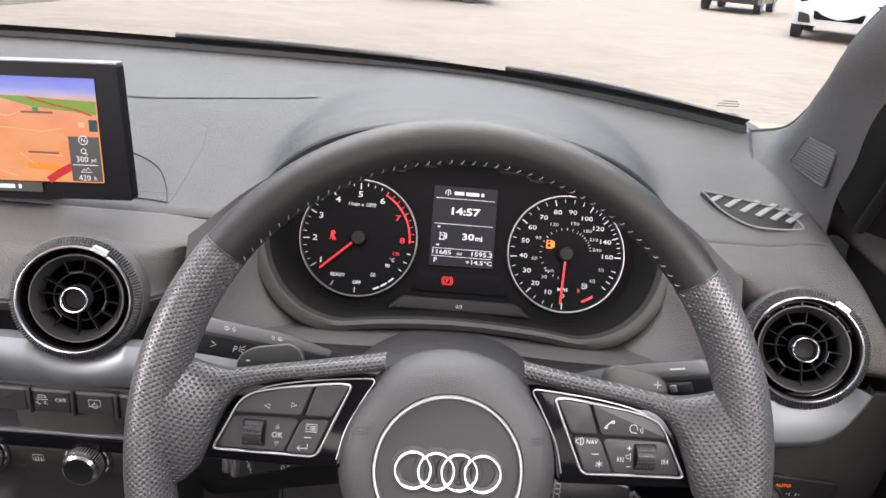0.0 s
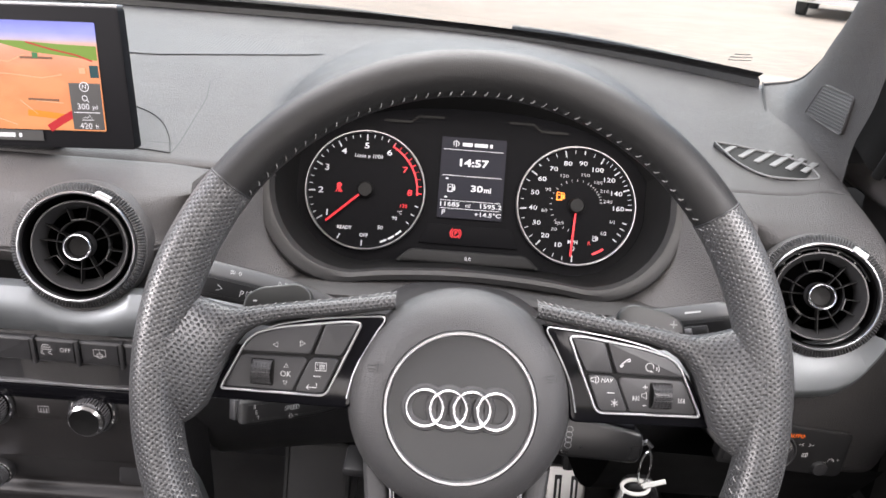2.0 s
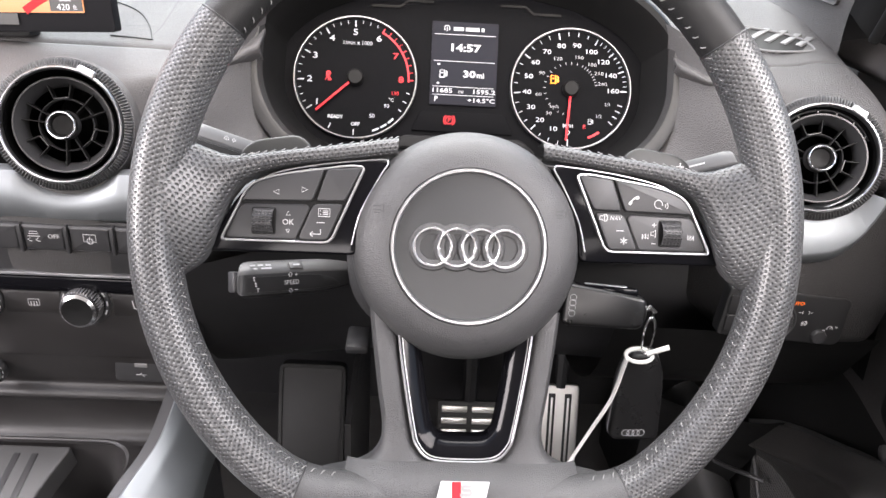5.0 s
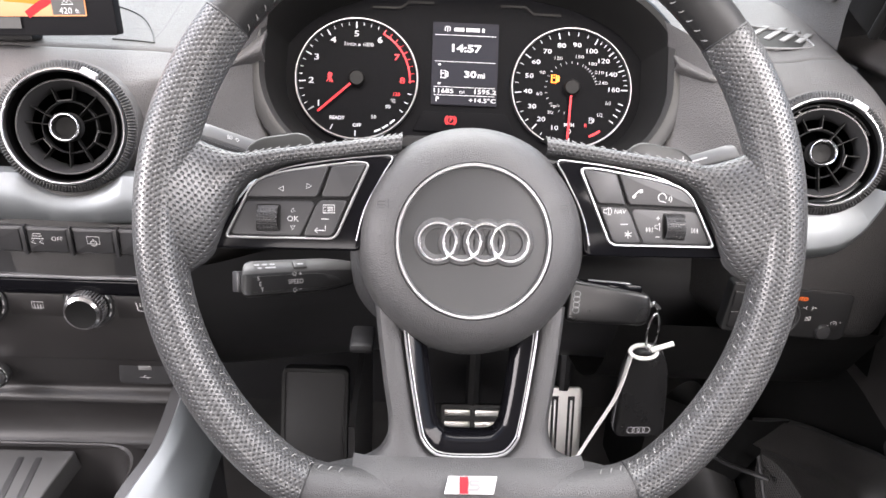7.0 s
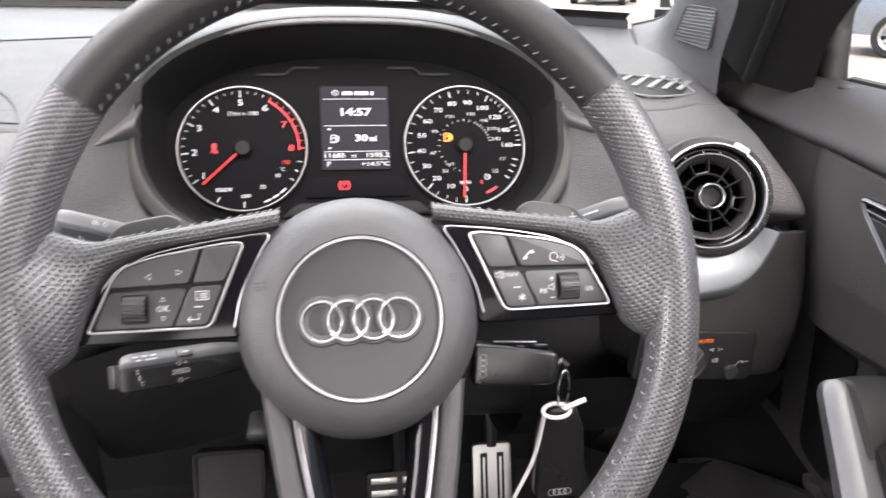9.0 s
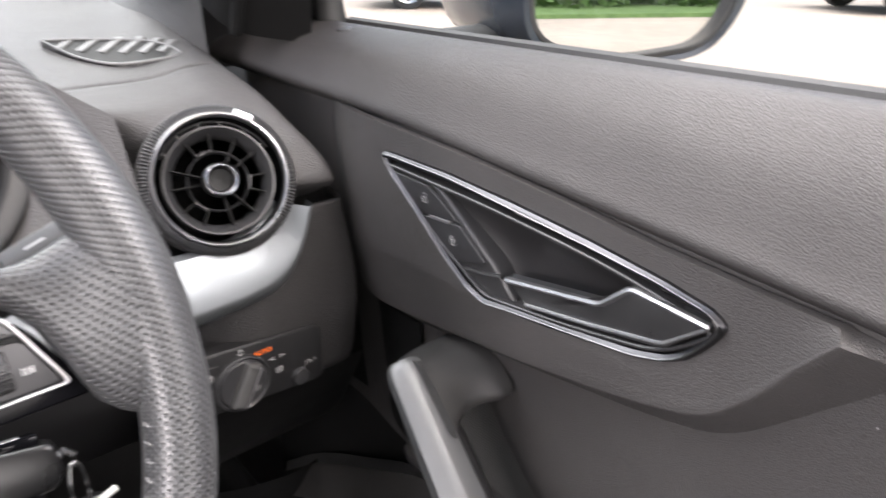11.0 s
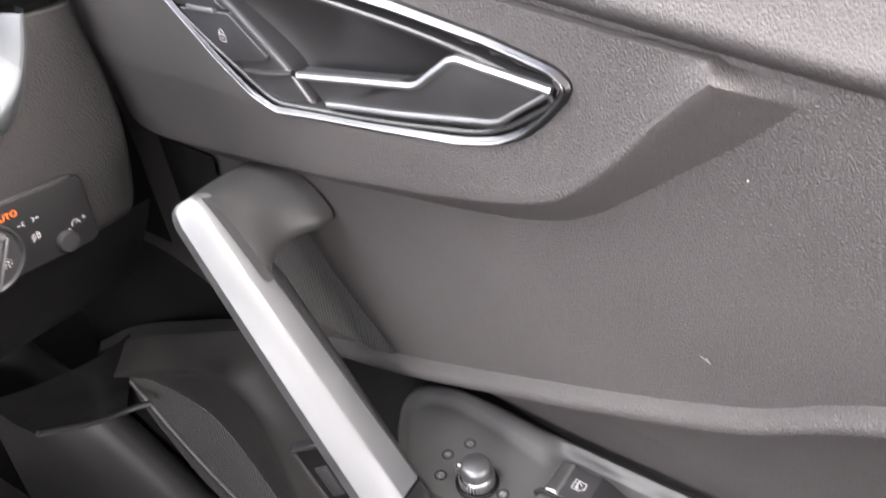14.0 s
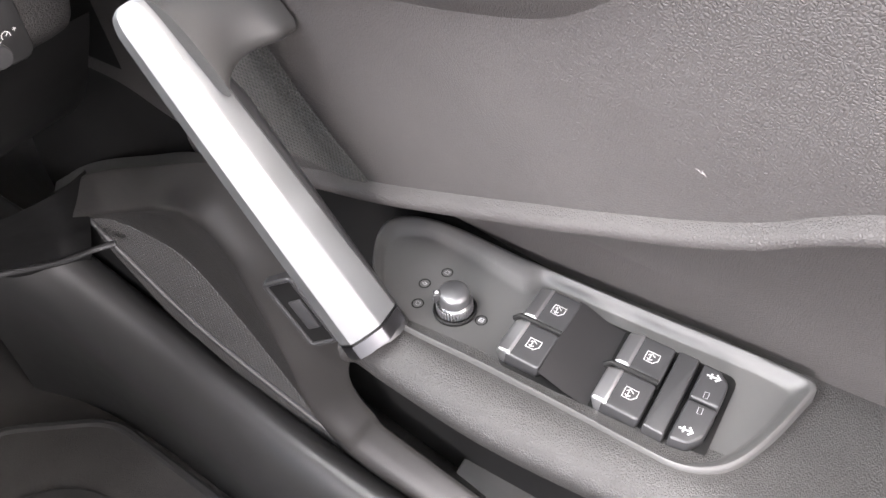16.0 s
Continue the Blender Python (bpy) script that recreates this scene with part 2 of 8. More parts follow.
def thing(name, label, category, at=(0, 0, 0), group="", kind=""):
    e = new(name)
    e.location = at
    e.empty_display_size = 0.02
    return tagged(e, label, category, group, kind)


def axes(o, x, y):
    """A pose from its origin, its x axis and roughly its y axis."""
    x = Vector(x).normalized()
    z = x.cross(Vector(y)).normalized()
    y = z.cross(x)
    return Matrix(((x.x, y.x, z.x, o[0]), (x.y, y.y, z.y, o[1]), (x.z, y.z, z.z, o[2]), (0, 0, 0, 1)))


def curve(pts, n, closed=False):
    """n points along a smooth line through pts."""
    p = np.array(pts, float)
    k = len(p)
    out = []
    spans = k if closed else k - 1
    for s in np.linspace(0, spans, n, endpoint=not closed):
        i = min(int(s), spans - 1)
        f = s - i
        if closed:
            a, b, c, d = p[(i - 1) % k], p[i % k], p[(i + 1) % k], p[(i + 2) % k]
        else:
            b, c = p[i], p[i + 1]
            a = p[i - 1] if i else 2 * b - c
            d = p[i + 2] if i + 2 < k else 2 * c - b
        out.append(0.5 * (2 * b + (c - a) * f + (2 * a - 5 * b + 4 * c - d) * f * f + (3 * b - a - 3 * c + d) * f ** 3))
    return np.array(out)


def grid(rows, wrap=False, ring=False, uv=None):
    """A sheet of quads through rows of points."""
    bm = bmesh.new()
    vs = [[bm.verts.new(tuple(p)) for p in r] for r in rows]
    lay = bm.loops.layers.uv.new("uv") if uv is not None else None
    nu, nv = len(vs), len(vs[0])
    for i in range(nu if ring else nu - 1):
        for j in range(nv if wrap else nv - 1):
            ij = ((i, j), (i + 1, j), (i + 1, j + 1), (i, j + 1))
            try:
                fc = bm.faces.new([vs[a % nu][b % nv] for a, b in ij])
            except ValueError:
                continue
            if lay is not None:
                for lp, (a, b) in zip(fc.loops, ij):
                    lp[lay].uv = uv(a, b)
    return bm


def sheet(ctrl, nu, nv):
    """A smooth sheet through a net of control points."""
    c = [curve(r, nv) for r in ctrl]
    c = np.array(c).transpose(1, 0, 2)
    c = np.array([curve(col, nu) for col in c]).transpose(1, 0, 2)
    return grid(c)


def lathe(profile, m, n=48, squash=1.0):
    """A turned body: profile of (radius, height) round the local z."""
    rows = []
    for r, z in profile:
        rows.append([m @ Vector((r * math.cos(2 * math.pi * k / n), r * squash * math.sin(2 * math.pi * k / n), z)) for k in range(n)])
    bm = grid(rows, wrap=True)
    bmesh.ops.remove_doubles(bm, verts=bm.verts, dist=1e-6)
    return bm


def tube(path, radius, sides=10, closed=False, flat=1.0, up=(0, 0, 1), caps=True):
    """A round bar along a path; radius may be a list."""
    p = [Vector(q) for q in path]
    k = len(p)
    rr = radius if isinstance(radius, (list, tuple, np.ndarray)) else [radius] * k
    rows = []
    for i in range(k):
        a, b = (p[(i - 1) % k], p[(i + 1) % k]) if closed else (p[max(i - 1, 0)], p[min(i + 1, k - 1)])
        d = (b - a).normalized()
        s = d.cross(Vector(up))
        s = s.normalized() if s.length > 1e-5 else d.orthogonal().normalized()
        w = s.cross(d)
        rows.append([p[i] + s * (rr[i] * math.cos(2 * math.pi * j / sides)) + w * (rr[i] * flat * math.sin(2 * math.pi * j / sides)) for j in range(sides)])
    bm = grid(rows, wrap=True, ring=closed)
    if caps and not closed:
        bm.verts.ensure_lookup_table()
        bm.faces.new([bm.verts[j] for j in range(sides)])
        bm.faces.new([bm.verts[(k - 1) * sides + j] for j in reversed(range(sides))])
    return bm


def rounded(pts, r, n=5):
    """A closed polygon with its corners rounded; r may be a list."""
    out = []
    k = len(pts)
    for i in range(k):
        a, b, c = (np.array(pts[(i + d) % k], float) for d in (-1, 0, 1))
        ri = r[i] if isinstance(r, (list, tuple)) else r
        u, v = a - b, c - b
        lu, lv = np.linalg.norm(u), np.linalg.norm(v)
        e = min(ri, lu * 0.48, lv * 0.48)
        p, q = b + u / lu * e, b + v / lv * e
        for s in np.linspace(0, 1, n):
            out.append((1 - s) ** 2 * p + 2 * s * (1 - s) * b + s * s * q)
    return out


def plate(outline, m, z0, z1, edge=0.0, crown=0.0):
    """A flat-topped body on an outline, from z0 up to z1 in the pose m, with a rounded upper edge and a slight crown."""
    o = np.array(outline, float)
    c = o.mean(axis=0)
    size = np.abs(o - c).max()
    steps = [(0.0, z0)]
    if edge > 0:
        for a in (0, 30, 60, 90):
            steps.append((edge * (1 - math.cos(radians(a))), z1 - edge + edge * math.sin(radians(a))))
    else:
        steps.append((0.0, z1))
    nrm = []
    k = len(o)
    area = sum(o[i][0] * o[(i + 1) % k][1] - o[(i + 1) % k][0] * o[i][1] for i in range(k))
    sg = 1 if area > 0 else -1
    for i in range(k):
        d = o[(i + 1) % k] - o[i - 1]
        d = d / (np.linalg.norm(d) + 1e-12)
        nrm.append(np.array((-d[1], d[0])) * sg)
    nrm = np.array(nrm)
    rows = [[m @ Vector((*(o[i] + nrm[i] * ins), z)) for i in range(k)] for ins, z in steps]
    bm = grid(rows, wrap=True)
    bm.verts.ensure_lookup_table()
    last = [bm.verts[(len(steps) - 1) * k + i] for i in range(k)]
    f = bm.faces.new(last)
    bmesh.ops.triangulate(bm, faces=[f])
    bm.verts.ensure_lookup_table()
    bm.faces.new([bm.verts[i] for i in reversed(range(k))])
    return bm


def frame_band(outline, m, width, z0, z1, edge=0.0004):
    """A raised band that follows a closed outline, with an open middle."""
    o = np.array(outline, float)
    k = len(o)
    area = sum(o[i][0] * o[(i + 1) % k][1] - o[(i + 1) % k][0] * o[i][1] for i in range(k))
    sg = 1 if area > 0 else -1
    rows = []
    for i in range(k):
        d = o[(i + 1) % k] - o[i - 1]
        d = d / (np.linalg.norm(d) + 1e-12)
        w = np.array((-d[1], d[0])) * sg
        prof = ((0, z0), (0, z1 - edge), (edge, z1), (width - edge, z1), (width, z1 - edge), (width, z0))
        rows.append([m @ Vector((*(o[i] + w * a), z)) for a, z in prof])
    return grid(rows, wrap=True, ring=True)


def box(m, lo, hi, bevel=0.0, seg=2):
    bm = bmesh.new()
    bmesh.ops.create_cube(bm, size=1)
    c = [(a + b) / 2 for a, b in zip(lo, hi)]
    s = [b - a for a, b in zip(lo, hi)]
    bmesh.ops.transform(bm, matrix=Matrix.Translation(c) @ Matrix.Diagonal((*s, 1)), verts=bm.verts)
    if bevel:
        bmesh.ops.bevel(bm, geom=list(bm.edges), offset=bevel, segments=seg, affect="EDGES", profile=0.5)
    bmesh.ops.transform(bm, matrix=m, verts=bm.verts)
    return bm


def join(*bms):
    out = bms[0]
    for b in bms[1:]:
        me = bpy.data.meshes.new("tmp")
        b.to_mesh(me)
        b.free()
        out.from_mesh(me)
        bpy.data.meshes.remove(me)
    return out


def letters(s, size, m, material, parent, name="numeral", shear=0.0, depth=0.0, bold=0.0, align="CENTER", label=""):
    cu = bpy.data.curves.new("txt", "FONT")
    cu.body, cu.size, cu.align_x, cu.align_y, cu.extrude, cu.offset = s, size, align, "CENTER", depth, bold
    cu.shear = shear
    cu.resolution_u = 2
    ob = bpy.data.objects.new("txt", cu)
    scene.collection.objects.link(ob)
    me = bpy.data.meshes.new_from_object(ob)
    bpy.data.objects.remove(ob)
    bpy.data.curves.remove(cu)
    bm = bmesh.new()
    bm.from_mesh(me)
    bpy.data.meshes.remove(me)
    bmesh.ops.transform(bm, matrix=m, verts=bm.verts)
    return part(name, bm, material, parent, label)


def strokes(lines, width, m, z=0.0):
    """Flat painted strokes along lines of 2D points."""
    bm = bmesh.new()
    for ln in lines:
        p = [np.array(q, float) for q in ln]
        k = len(p)
        closed = k > 2 and np.allclose(p[0], p[-1])
        left, right = [], []
        for i in range(k):
            a = p[i - 1] if i else (p[-2] if closed else p[0])
            b = p[i + 1] if i + 1 < k else (p[1] if closed else p[-1])
            d = b - a
            d = d / (np.linalg.norm(d) + 1e-12)
            w = np.array((-d[1], d[0])) * width / 2
            left.append(bm.verts.new(m @ Vector((*(p[i] + w), z))))
            right.append(bm.verts.new(m @ Vector((*(p[i] - w), z))))
        for i in range(k - 1):
            bm.faces.new((left[i], left[i + 1], right[i + 1], right[i]))
    return bm


def arc(cx, cy, r, a0, a1, n=14, ry=None):
    ry = r if ry is None else ry
    return [(cx + r * math.cos(radians(a)), cy + ry * math.sin(radians(a))) for a in np.linspace(a0, a1, n)]


# ---- outside ----
def paving_material():
    m, t, n, p = nodes_of("block paving")
    v = mapped(t)
    br = n.new("ShaderNodeTexBrick")
    br.inputs["Scale"].default_value = 1.0
    br.inputs["Brick Width"].default_value, br.inputs["Row Height"].default_value = 0.2, 0.1
    br.inputs["Mortar Size"].default_value, br.inputs["Mortar Smooth"].default_value = 0.006, 0.3
    br.inputs["Color1"].default_value = (0.36, 0.30, 0.245, 1)
    br.inputs["Color2"].default_value = (0.30, 0.25, 0.21, 1)
    br.inputs["Mortar"].default_value = (0.24, 0.215, 0.19, 1)
    t.links.new(v, br.inputs["Vector"])
    mx = n.new("ShaderNodeMix")
    mx.data_type, mx.blend_type = "RGBA", "MULTIPLY"
    mx.inputs[0].default_value = 0.6
    t.links.new(br.outputs["Color"], mx.inputs[6])
    t.links.new(ramp(t, noise_tex(t, v, 0.7, 5, 0.6), [(0.3, (0.75, 0.72, 0.7)), (0.7, (1.0, 1.0, 1.0))]), mx.inputs[7])
    t.links.new(mx.outputs[2], p.inputs["Base Color"])
    p.inputs["Roughness"].default_value = 0.85
    t.links.new(bump(t, br.outputs["Fac"], 0.4, 0.004), p.inputs["Normal"])
    return m


bm = bmesh.new()
bmesh.ops.create_grid(bm, x_segments=8, y_segments=8, size=400)
tagged(part("ground", bm, paving_material()), "sandy block-paved forecourt around the car", "ground", kind="structure")

M_KERB = moulded("pale kerb stone", (0.40, 0.38, 0.35), (0.50, 0.48, 0.44), 0.8)
kerb = tagged(part("kerb", box(axes((-6.2, 12, 0), (0.176, 0.984, 0), (-1, 0, 0)), (-14, -0.16, -0.1), (14, 0, 0.12), 0.015), M_KERB),
              "pale concrete kerb along the forecourt", "kerb", kind="structure")
verge = tagged(part("pavement", box(axes((-6.2, 12, 0), (0.176, 0.984, 0), (-1, 0, 0)), (-14, 0, -0.1), (14, 6, 0.115)), M_KERB),
               "pale footpath behind the kerb", "pavement", kind="structure")

M_TYRE = moulded("tyre", (0.015, 0.015, 0.015), (0.024, 0.024, 0.024), 0.7)
M_ALLOY = metal("alloy wheel", (0.70, 0.71, 0.72), 0.3)


def parked_car(at, heading, paint, label):
    """A small hatchback with its wheels, grille, lamps and glass."""
    m = Matrix.Translation(at) @ Matrix.Rotation(radians(heading), 4, "Z")
    car = thing("parked_car", label, "car", at, "parked cars")
    side = [(-2.05, 0.30), (-2.1, 0.55), (-2.02, 0.78), (-1.1, 0.95), (-0.45, 1.40), (0.4, 1.47), (1.3, 1.38), (1.95, 0.95), (2.05, 0.6), (2.0, 0.3)]
    rows = []
    for y, k, dz in ((-0.89, 0.90, 0.0), (-0.87, 0.97, 0.01), (-0.6, 1.0, 0.02), (0, 1.01, 0.03), (0.6, 1.0, 0.02), (0.87, 0.97, 0.01), (0.89, 0.90, 0.0)):
        r = []
        for x, z in side:
            tuck = 0.80 if z > 1.2 else 1.0
            r.append(m @ Vector((x * k, y * tuck, 0.3 + (z - 0.3) * (k if z > 0.4 else 1))))
        rows.append(curve(r, 40))
    bm = grid(rows, wrap=True)
    bm.verts.ensure_lookup_table()
    for s in (0, len(rows) - 1):
        bm.faces.new([bm.verts[s * 40 + j] for j in range(40)])
    part("body", bm, paint, car, "", 50)
    for sx in (-1.25, 1.25):
        for sy in (-0.80, 0.80):
            wm = m @ Matrix.Translation((sx, sy, 0.31)) @ Matrix.Rotation(radians(90 if sy < 0 else -90), 4, "X")
            w = part("wheel", lathe([(0.20, 0.10), (0.30, 0.105), (0.315, 0.08), (0.315, -0.1), (0.2, -0.1)], wm, 32), M_TYRE, car)
            spokes = [lathe([(0.001, 0.07), (0.05, 0.075), (0.055, 0.04)], wm, 16), lathe([(0.185, 0.09), (0.215, 0.107), (0.22, 0.09)], wm, 32)]
            for k in range(5):
                spokes.append(box(wm @ Matrix.Rotation(radians(72 * k), 4, "Z"), (0.03, -0.028, 0.05), (0.2, 0.028, 0.085), 0.008))
            part("rim", join(*spokes), M_ALLOY, w, "silver five-spoke alloy rim")
    fm = m @ Matrix.Translation((-2.09, 0, 0.55)) @ Matrix.Rotation(radians(-90), 4, "Y") @ Matrix.Rotation(radians(-90), 4, "Z")
    part("grille", plate(rounded([(-0.45, -0.12), (0.45, -0.12), (0.5, 0.12), (-0.5, 0.12)], 0.04), fm, -0.15, 0.02, 0.01), M_GLOSS, car, "black front grille")
    for s in (-1, 1):
        part("air_intake", plate(rounded([(s * 0.50, -0.2), (s * 0.74, -0.2), (s * 0.76, 0.0), (s * 0.55, -0.03)], 0.02), fm, -0.25, 0.01, 0.008), M_DARK, car, "black bumper intake")
        part("headlight", plate(rounded([(s * 0.55, 0.13), (s * 0.8, 0.17), (s * 0.78, 0.26), (s * 0.58, 0.22)], 0.02), fm, -0.3, -0.05, 0.01), M_GLOSS, car, "dark glazed headlight")
    for s in (-1, 1):
        sm = m @ Matrix.Translation((0, s * 0.79, 0)) @ Matrix.Rotation(radians(90), 4, "X")
        part("side_glass", plate(rounded([(-0.95, 0.98), (1.25, 1.0), (0.95, 1.3), (-0.4, 1.34)], 0.06), sm, -0.03 if s > 0 else -0.05, 0.05 if s > 0 else 0.03), M_GLOSS, car, "dark side window")
    return car


M_WHITEPAINT = plain("white car paint", (0.80, 0.81, 0.82), 0.2)
M_DARKPAINT = plain("dark blue car paint", (0.03, 0.035, 0.045), 0.2)
M_GREYCAR = metal("grey car paint", (0.25, 0.26, 0.28), 0.3, 0, 0.6)
parked_car((8.85, 17.4, 0), 60, M_WHITEPAINT, "white hatchback parked on the block paving")
parked_car((9.4, 25.5, 0), 60, M_DARKPAINT, "dark blue hatchback parked farther off")
parked_car((-1.0, 19.3, 0), 8, M_GREYCAR, "grey hatchback parked across the forecourt")
parked_car((9.5, 9.57, 0), -42, M_GREYCAR, "grey hatchback with silver alloy wheels")
parked_car((14.5, 4.0, 0), -35, M_GREYCAR, "grey hatchback parked beside the forecourt")

M_LEAF = moulded("hedge leaves", (0.045, 0.085, 0.018), (0.10, 0.17, 0.045), 0.6)
M_GRASS = moulded("grass", (0.07, 0.12, 0.03), (0.12, 0.18, 0.06), 0.9)


def leaf_cloud(name, centre, size, count, leaf, label, category, kind="stuff"):
    rng = random.Random(7)
    vs, fs = [], []
    for _ in range(count):
        u = Vector((rng.gauss(0, 1), rng.gauss(0, 1), rng.gauss(0, 1))).normalized() * (rng.random() ** 0.3)
        c = Vector(centre) + Vector((u.x * size[0], u.y * size[1], u.z * size[2]))
        c += noise.noise_vector(c * 0.9) * 0.5 * min(size)
        a = Vector((rng.gauss(0, 1), rng.gauss(0, 1), rng.gauss(0, 1))).normalized() * leaf
        b = a.orthogonal().normalized() * leaf * 0.5
        i = len(vs)
        vs += [tuple(c - a), tuple(c + b), tuple(c + a), tuple(c - b)]
        fs.append((i, i + 1, i + 2, i + 3))
    me = bpy.data.meshes.new(name)
    me.from_pydata(vs, [], fs)
    me.materials.append(M_LEAF)
    return tagged(new(name, me), label, category, kind=kind)


for k, (hx, hy, hz, sx, sz) in enumerate(((4.4, -11.2, 0.8, 3.2, 0.95), (9.2, -10.6, 0.75, 3.2, 0.9), (14.0, -9.8, 0.8, 3.2, 0.95), (-0.6, -11.8, 0.75, 3.0, 0.9))):
    leaf_cloud("hedge", (hx, hy, hz), (sx, 0.9, sz), 6000, 0.09, "clipped leafy green hedge behind the kerb", "hedge")
tagged(part("lawn", box(Matrix.Identity(4), (-14, -40, -0.1), (40, -9.6, 0.06)), M_GRASS), "strip of grass under the hedge", "grass", kind="structure")


def tree(x, y, h):
    tr = thing("tree", "leafy broad tree behind the hedge", "tree", (x, y, 0), "trees behind the hedge")
    part("trunk", tube([(x, y, 0), (x + 0.1, y, h * 0.3), (x - 0.05, y + 0.1, h * 0.65)], [0.2, 0.15, 0.07], 10), moulded("bark", (0.10, 0.08, 0.06), (0.17, 0.14, 0.11), 0.9), tr)
    limbs = [tube([(x, y, h * 0.35), (x + 1.3 * math.cos(a), y + 1.3 * math.sin(a), h * 0.65)], [0.08, 0.03], 6) for a in (0.4, 1.9, 3.4, 5.1)]
    part("limbs", join(*limbs), tr.children[0].data.materials[0], tr)
    cr = leaf_cloud("crown", (x, y, h * 0.68), (2.3, 2.3, h * 0.34), 7000, 0.14, "", "", "")
    cr.parent = tr
    cr.matrix_parent_inverse = Matrix.Translation(tr.location).inverted()


for tx, ty, th in ((3.0, -15.5, 7.0), (8.0, -15.0, 6.5), (13.0, -14.5, 7.2), (18.5, -12.5, 6.6)):
    tree(tx, ty, th)

# ---- car shell ----
ID = Matrix.Identity(4)
rows = [[(x, y, 1.40 + 0.03 * (1 - ((x + 0.355) / 0.72) ** 2) - 0.02 * max(0, (0.2 - y) - 1.2)) for x in np.linspace(-1.05, 0.34, 15)] for y in np.linspace(0.16, -2.1, 14)]
thick(tagged(part("ceiling", grid(rows), M_ROOF), "pale fabric roof lining of the car", "roof lining", kind="structure"), 0.03, 1)
tagged(part("wall_right", box(ID, (0.462, -2.2, 0.2), (0.50, 1.25, 1.03), 0.01), M_DARK), "outer skin of the driver's side of the car", "wall", kind="structure")
wl = part("wall_left", box(ID, (-1.22, -2.2, 0.25), (-1.14, 0.95, 1.06), 0.01), M_DARK)
tagged(wl, "dark passenger-side door trim wall", "wall", kind="structure")
tagged(part("wall_rear", box(ID, (-1.14, -2.2, 0.25), (0.5, -2.12, 1.08), 0.01), M_DARK), "dark rear wall of the cabin", "wall", kind="structure")
for s, x0, x1 in (("wall_pillar_left", -1.18, -1.05), ("wall_pillar_right", 0.36, 0.47)):
    tagged(part(s, box(ID, (x0, -0.46, 1.0), (x1, -0.28, 1.42), 0.02), M_DARK), "grey centre pillar of the car", "pillar", kind="structure")
    tagged(part(s + "_rear", box(ID, (x0, -2.2, 1.0), (x1, -1.75, 1.42), 0.02), M_DARK), "grey rear pillar of the car", "pillar", kind="structure")
tagged(part("floor", box(ID, (-1.14, -2.12, 0.20), (0.46, 1.25, 0.27)), M_CARPET), "black carpeted car floor", "floor", kind="structure")
tagged(part("wall_front", box(ID, (-1.14, 1.12, 0.27), (0.46, 1.2, 1.02)), M_DARK), "dark bulkhead behind the pedals", "wall", kind="structure")


def base_line(x):
    """Foot of the windscreen: how far ahead it lies at x."""
    return 1.095 - 0.275 * min(1.0, abs((x + 0.355) / 0.70)) ** 3.2


xs = np.linspace(-1.105, 0.395, 40)
ws = thing("windscreen", "wide clear windscreen with a dark edge band", "windscreen", (-0.355, 0.8, 1.1), kind="structure")
glass_rows = []
for s in np.linspace(0, 1, 10):
    glass_rows.append([(x - (x + 0.355) * 0.08 * s, base_line(x) * (1 - s) + s * (0.24 - 0.06 * ((x + 0.355) / 0.7) ** 2), 1.098 + 0.325 * s) for x in xs])
g = part("pane", grid(glass_rows), M_GLASS, ws, "clear laminated glass")
lip = [[(x, base_line(x) + a, b) for a, b in ((-0.005, 1.080), (-0.002, 1.0925), (0.006, 1.0955), (0.03, 1.085), (0.04, 1.05))] for x in np.linspace(-1.05, 0.342, 36)]
mark_ = axes((0.322, 0.835, 1.1165), (0.97, -0.22, 0.06), (0.0, -0.90, 0.44))
for k, (xa, xb) in enumerate(((-0.008, 0.008), (-0.012, 0.012), (-0.012, 0.012))):
    part("printed_bar", strokes([[(xa, -0.010 * k), (xb, -0.010 * k)]], 0.0030, mark_), M_GREYPRINT, ws, "grey printed bar of the maker's mark")
part("edge_band", grid([[(x - (x + 0.355) * 0.08 * s, base_line(x) * (1 - s) + s * (0.24 - 0.06 * ((x + 0.355) / 0.7) ** 2) - 0.003, 1.099 + 0.325 * s) for x in np.linspace(-1.05, 0.342, 40)] for s in (-0.03, 0.0, 0.004, 0.007)]), M_RUBBER, ws, "black printed edge band")
part("seal", grid(lip), M_RUBBER, ws, "black rubber lower seal")
bonnet = [[(x, base_line(x) + 0.03 + s * 0.22, 1.062 + (0.006 + 0.026 * math.exp(-((x + 0.10) / 0.32) ** 2)) * math.sin(s * 2.4) - 0.02 * s * s - 0.035 * ((x + 0.355) / 0.8) ** 2) for x in np.linspace(-1.1, 0.42, 30)] for s in np.linspace(0, 1, 8)]
thick(tagged(part("scuttle_panel", grid(bonnet), M_DARK), "black scuttle panel below the windscreen", "car panel", kind="structure"), 0.004)
hood = [[(x, base_line(x) + 0.24 + s * 0.75, 1.035 - 0.10 * s - 0.12 * s * s - 0.06 * ((x + 0.355) / 0.8) ** 2) for x in np.linspace(-1.1, 0.42, 30)] for s in np.linspace(0, 1, 10)]
thick(tagged(part("bonnet", grid(hood), M_GREYCAR), "dark grey metallic bonnet of the car", "bonnet", kind="structure"), 0.004)
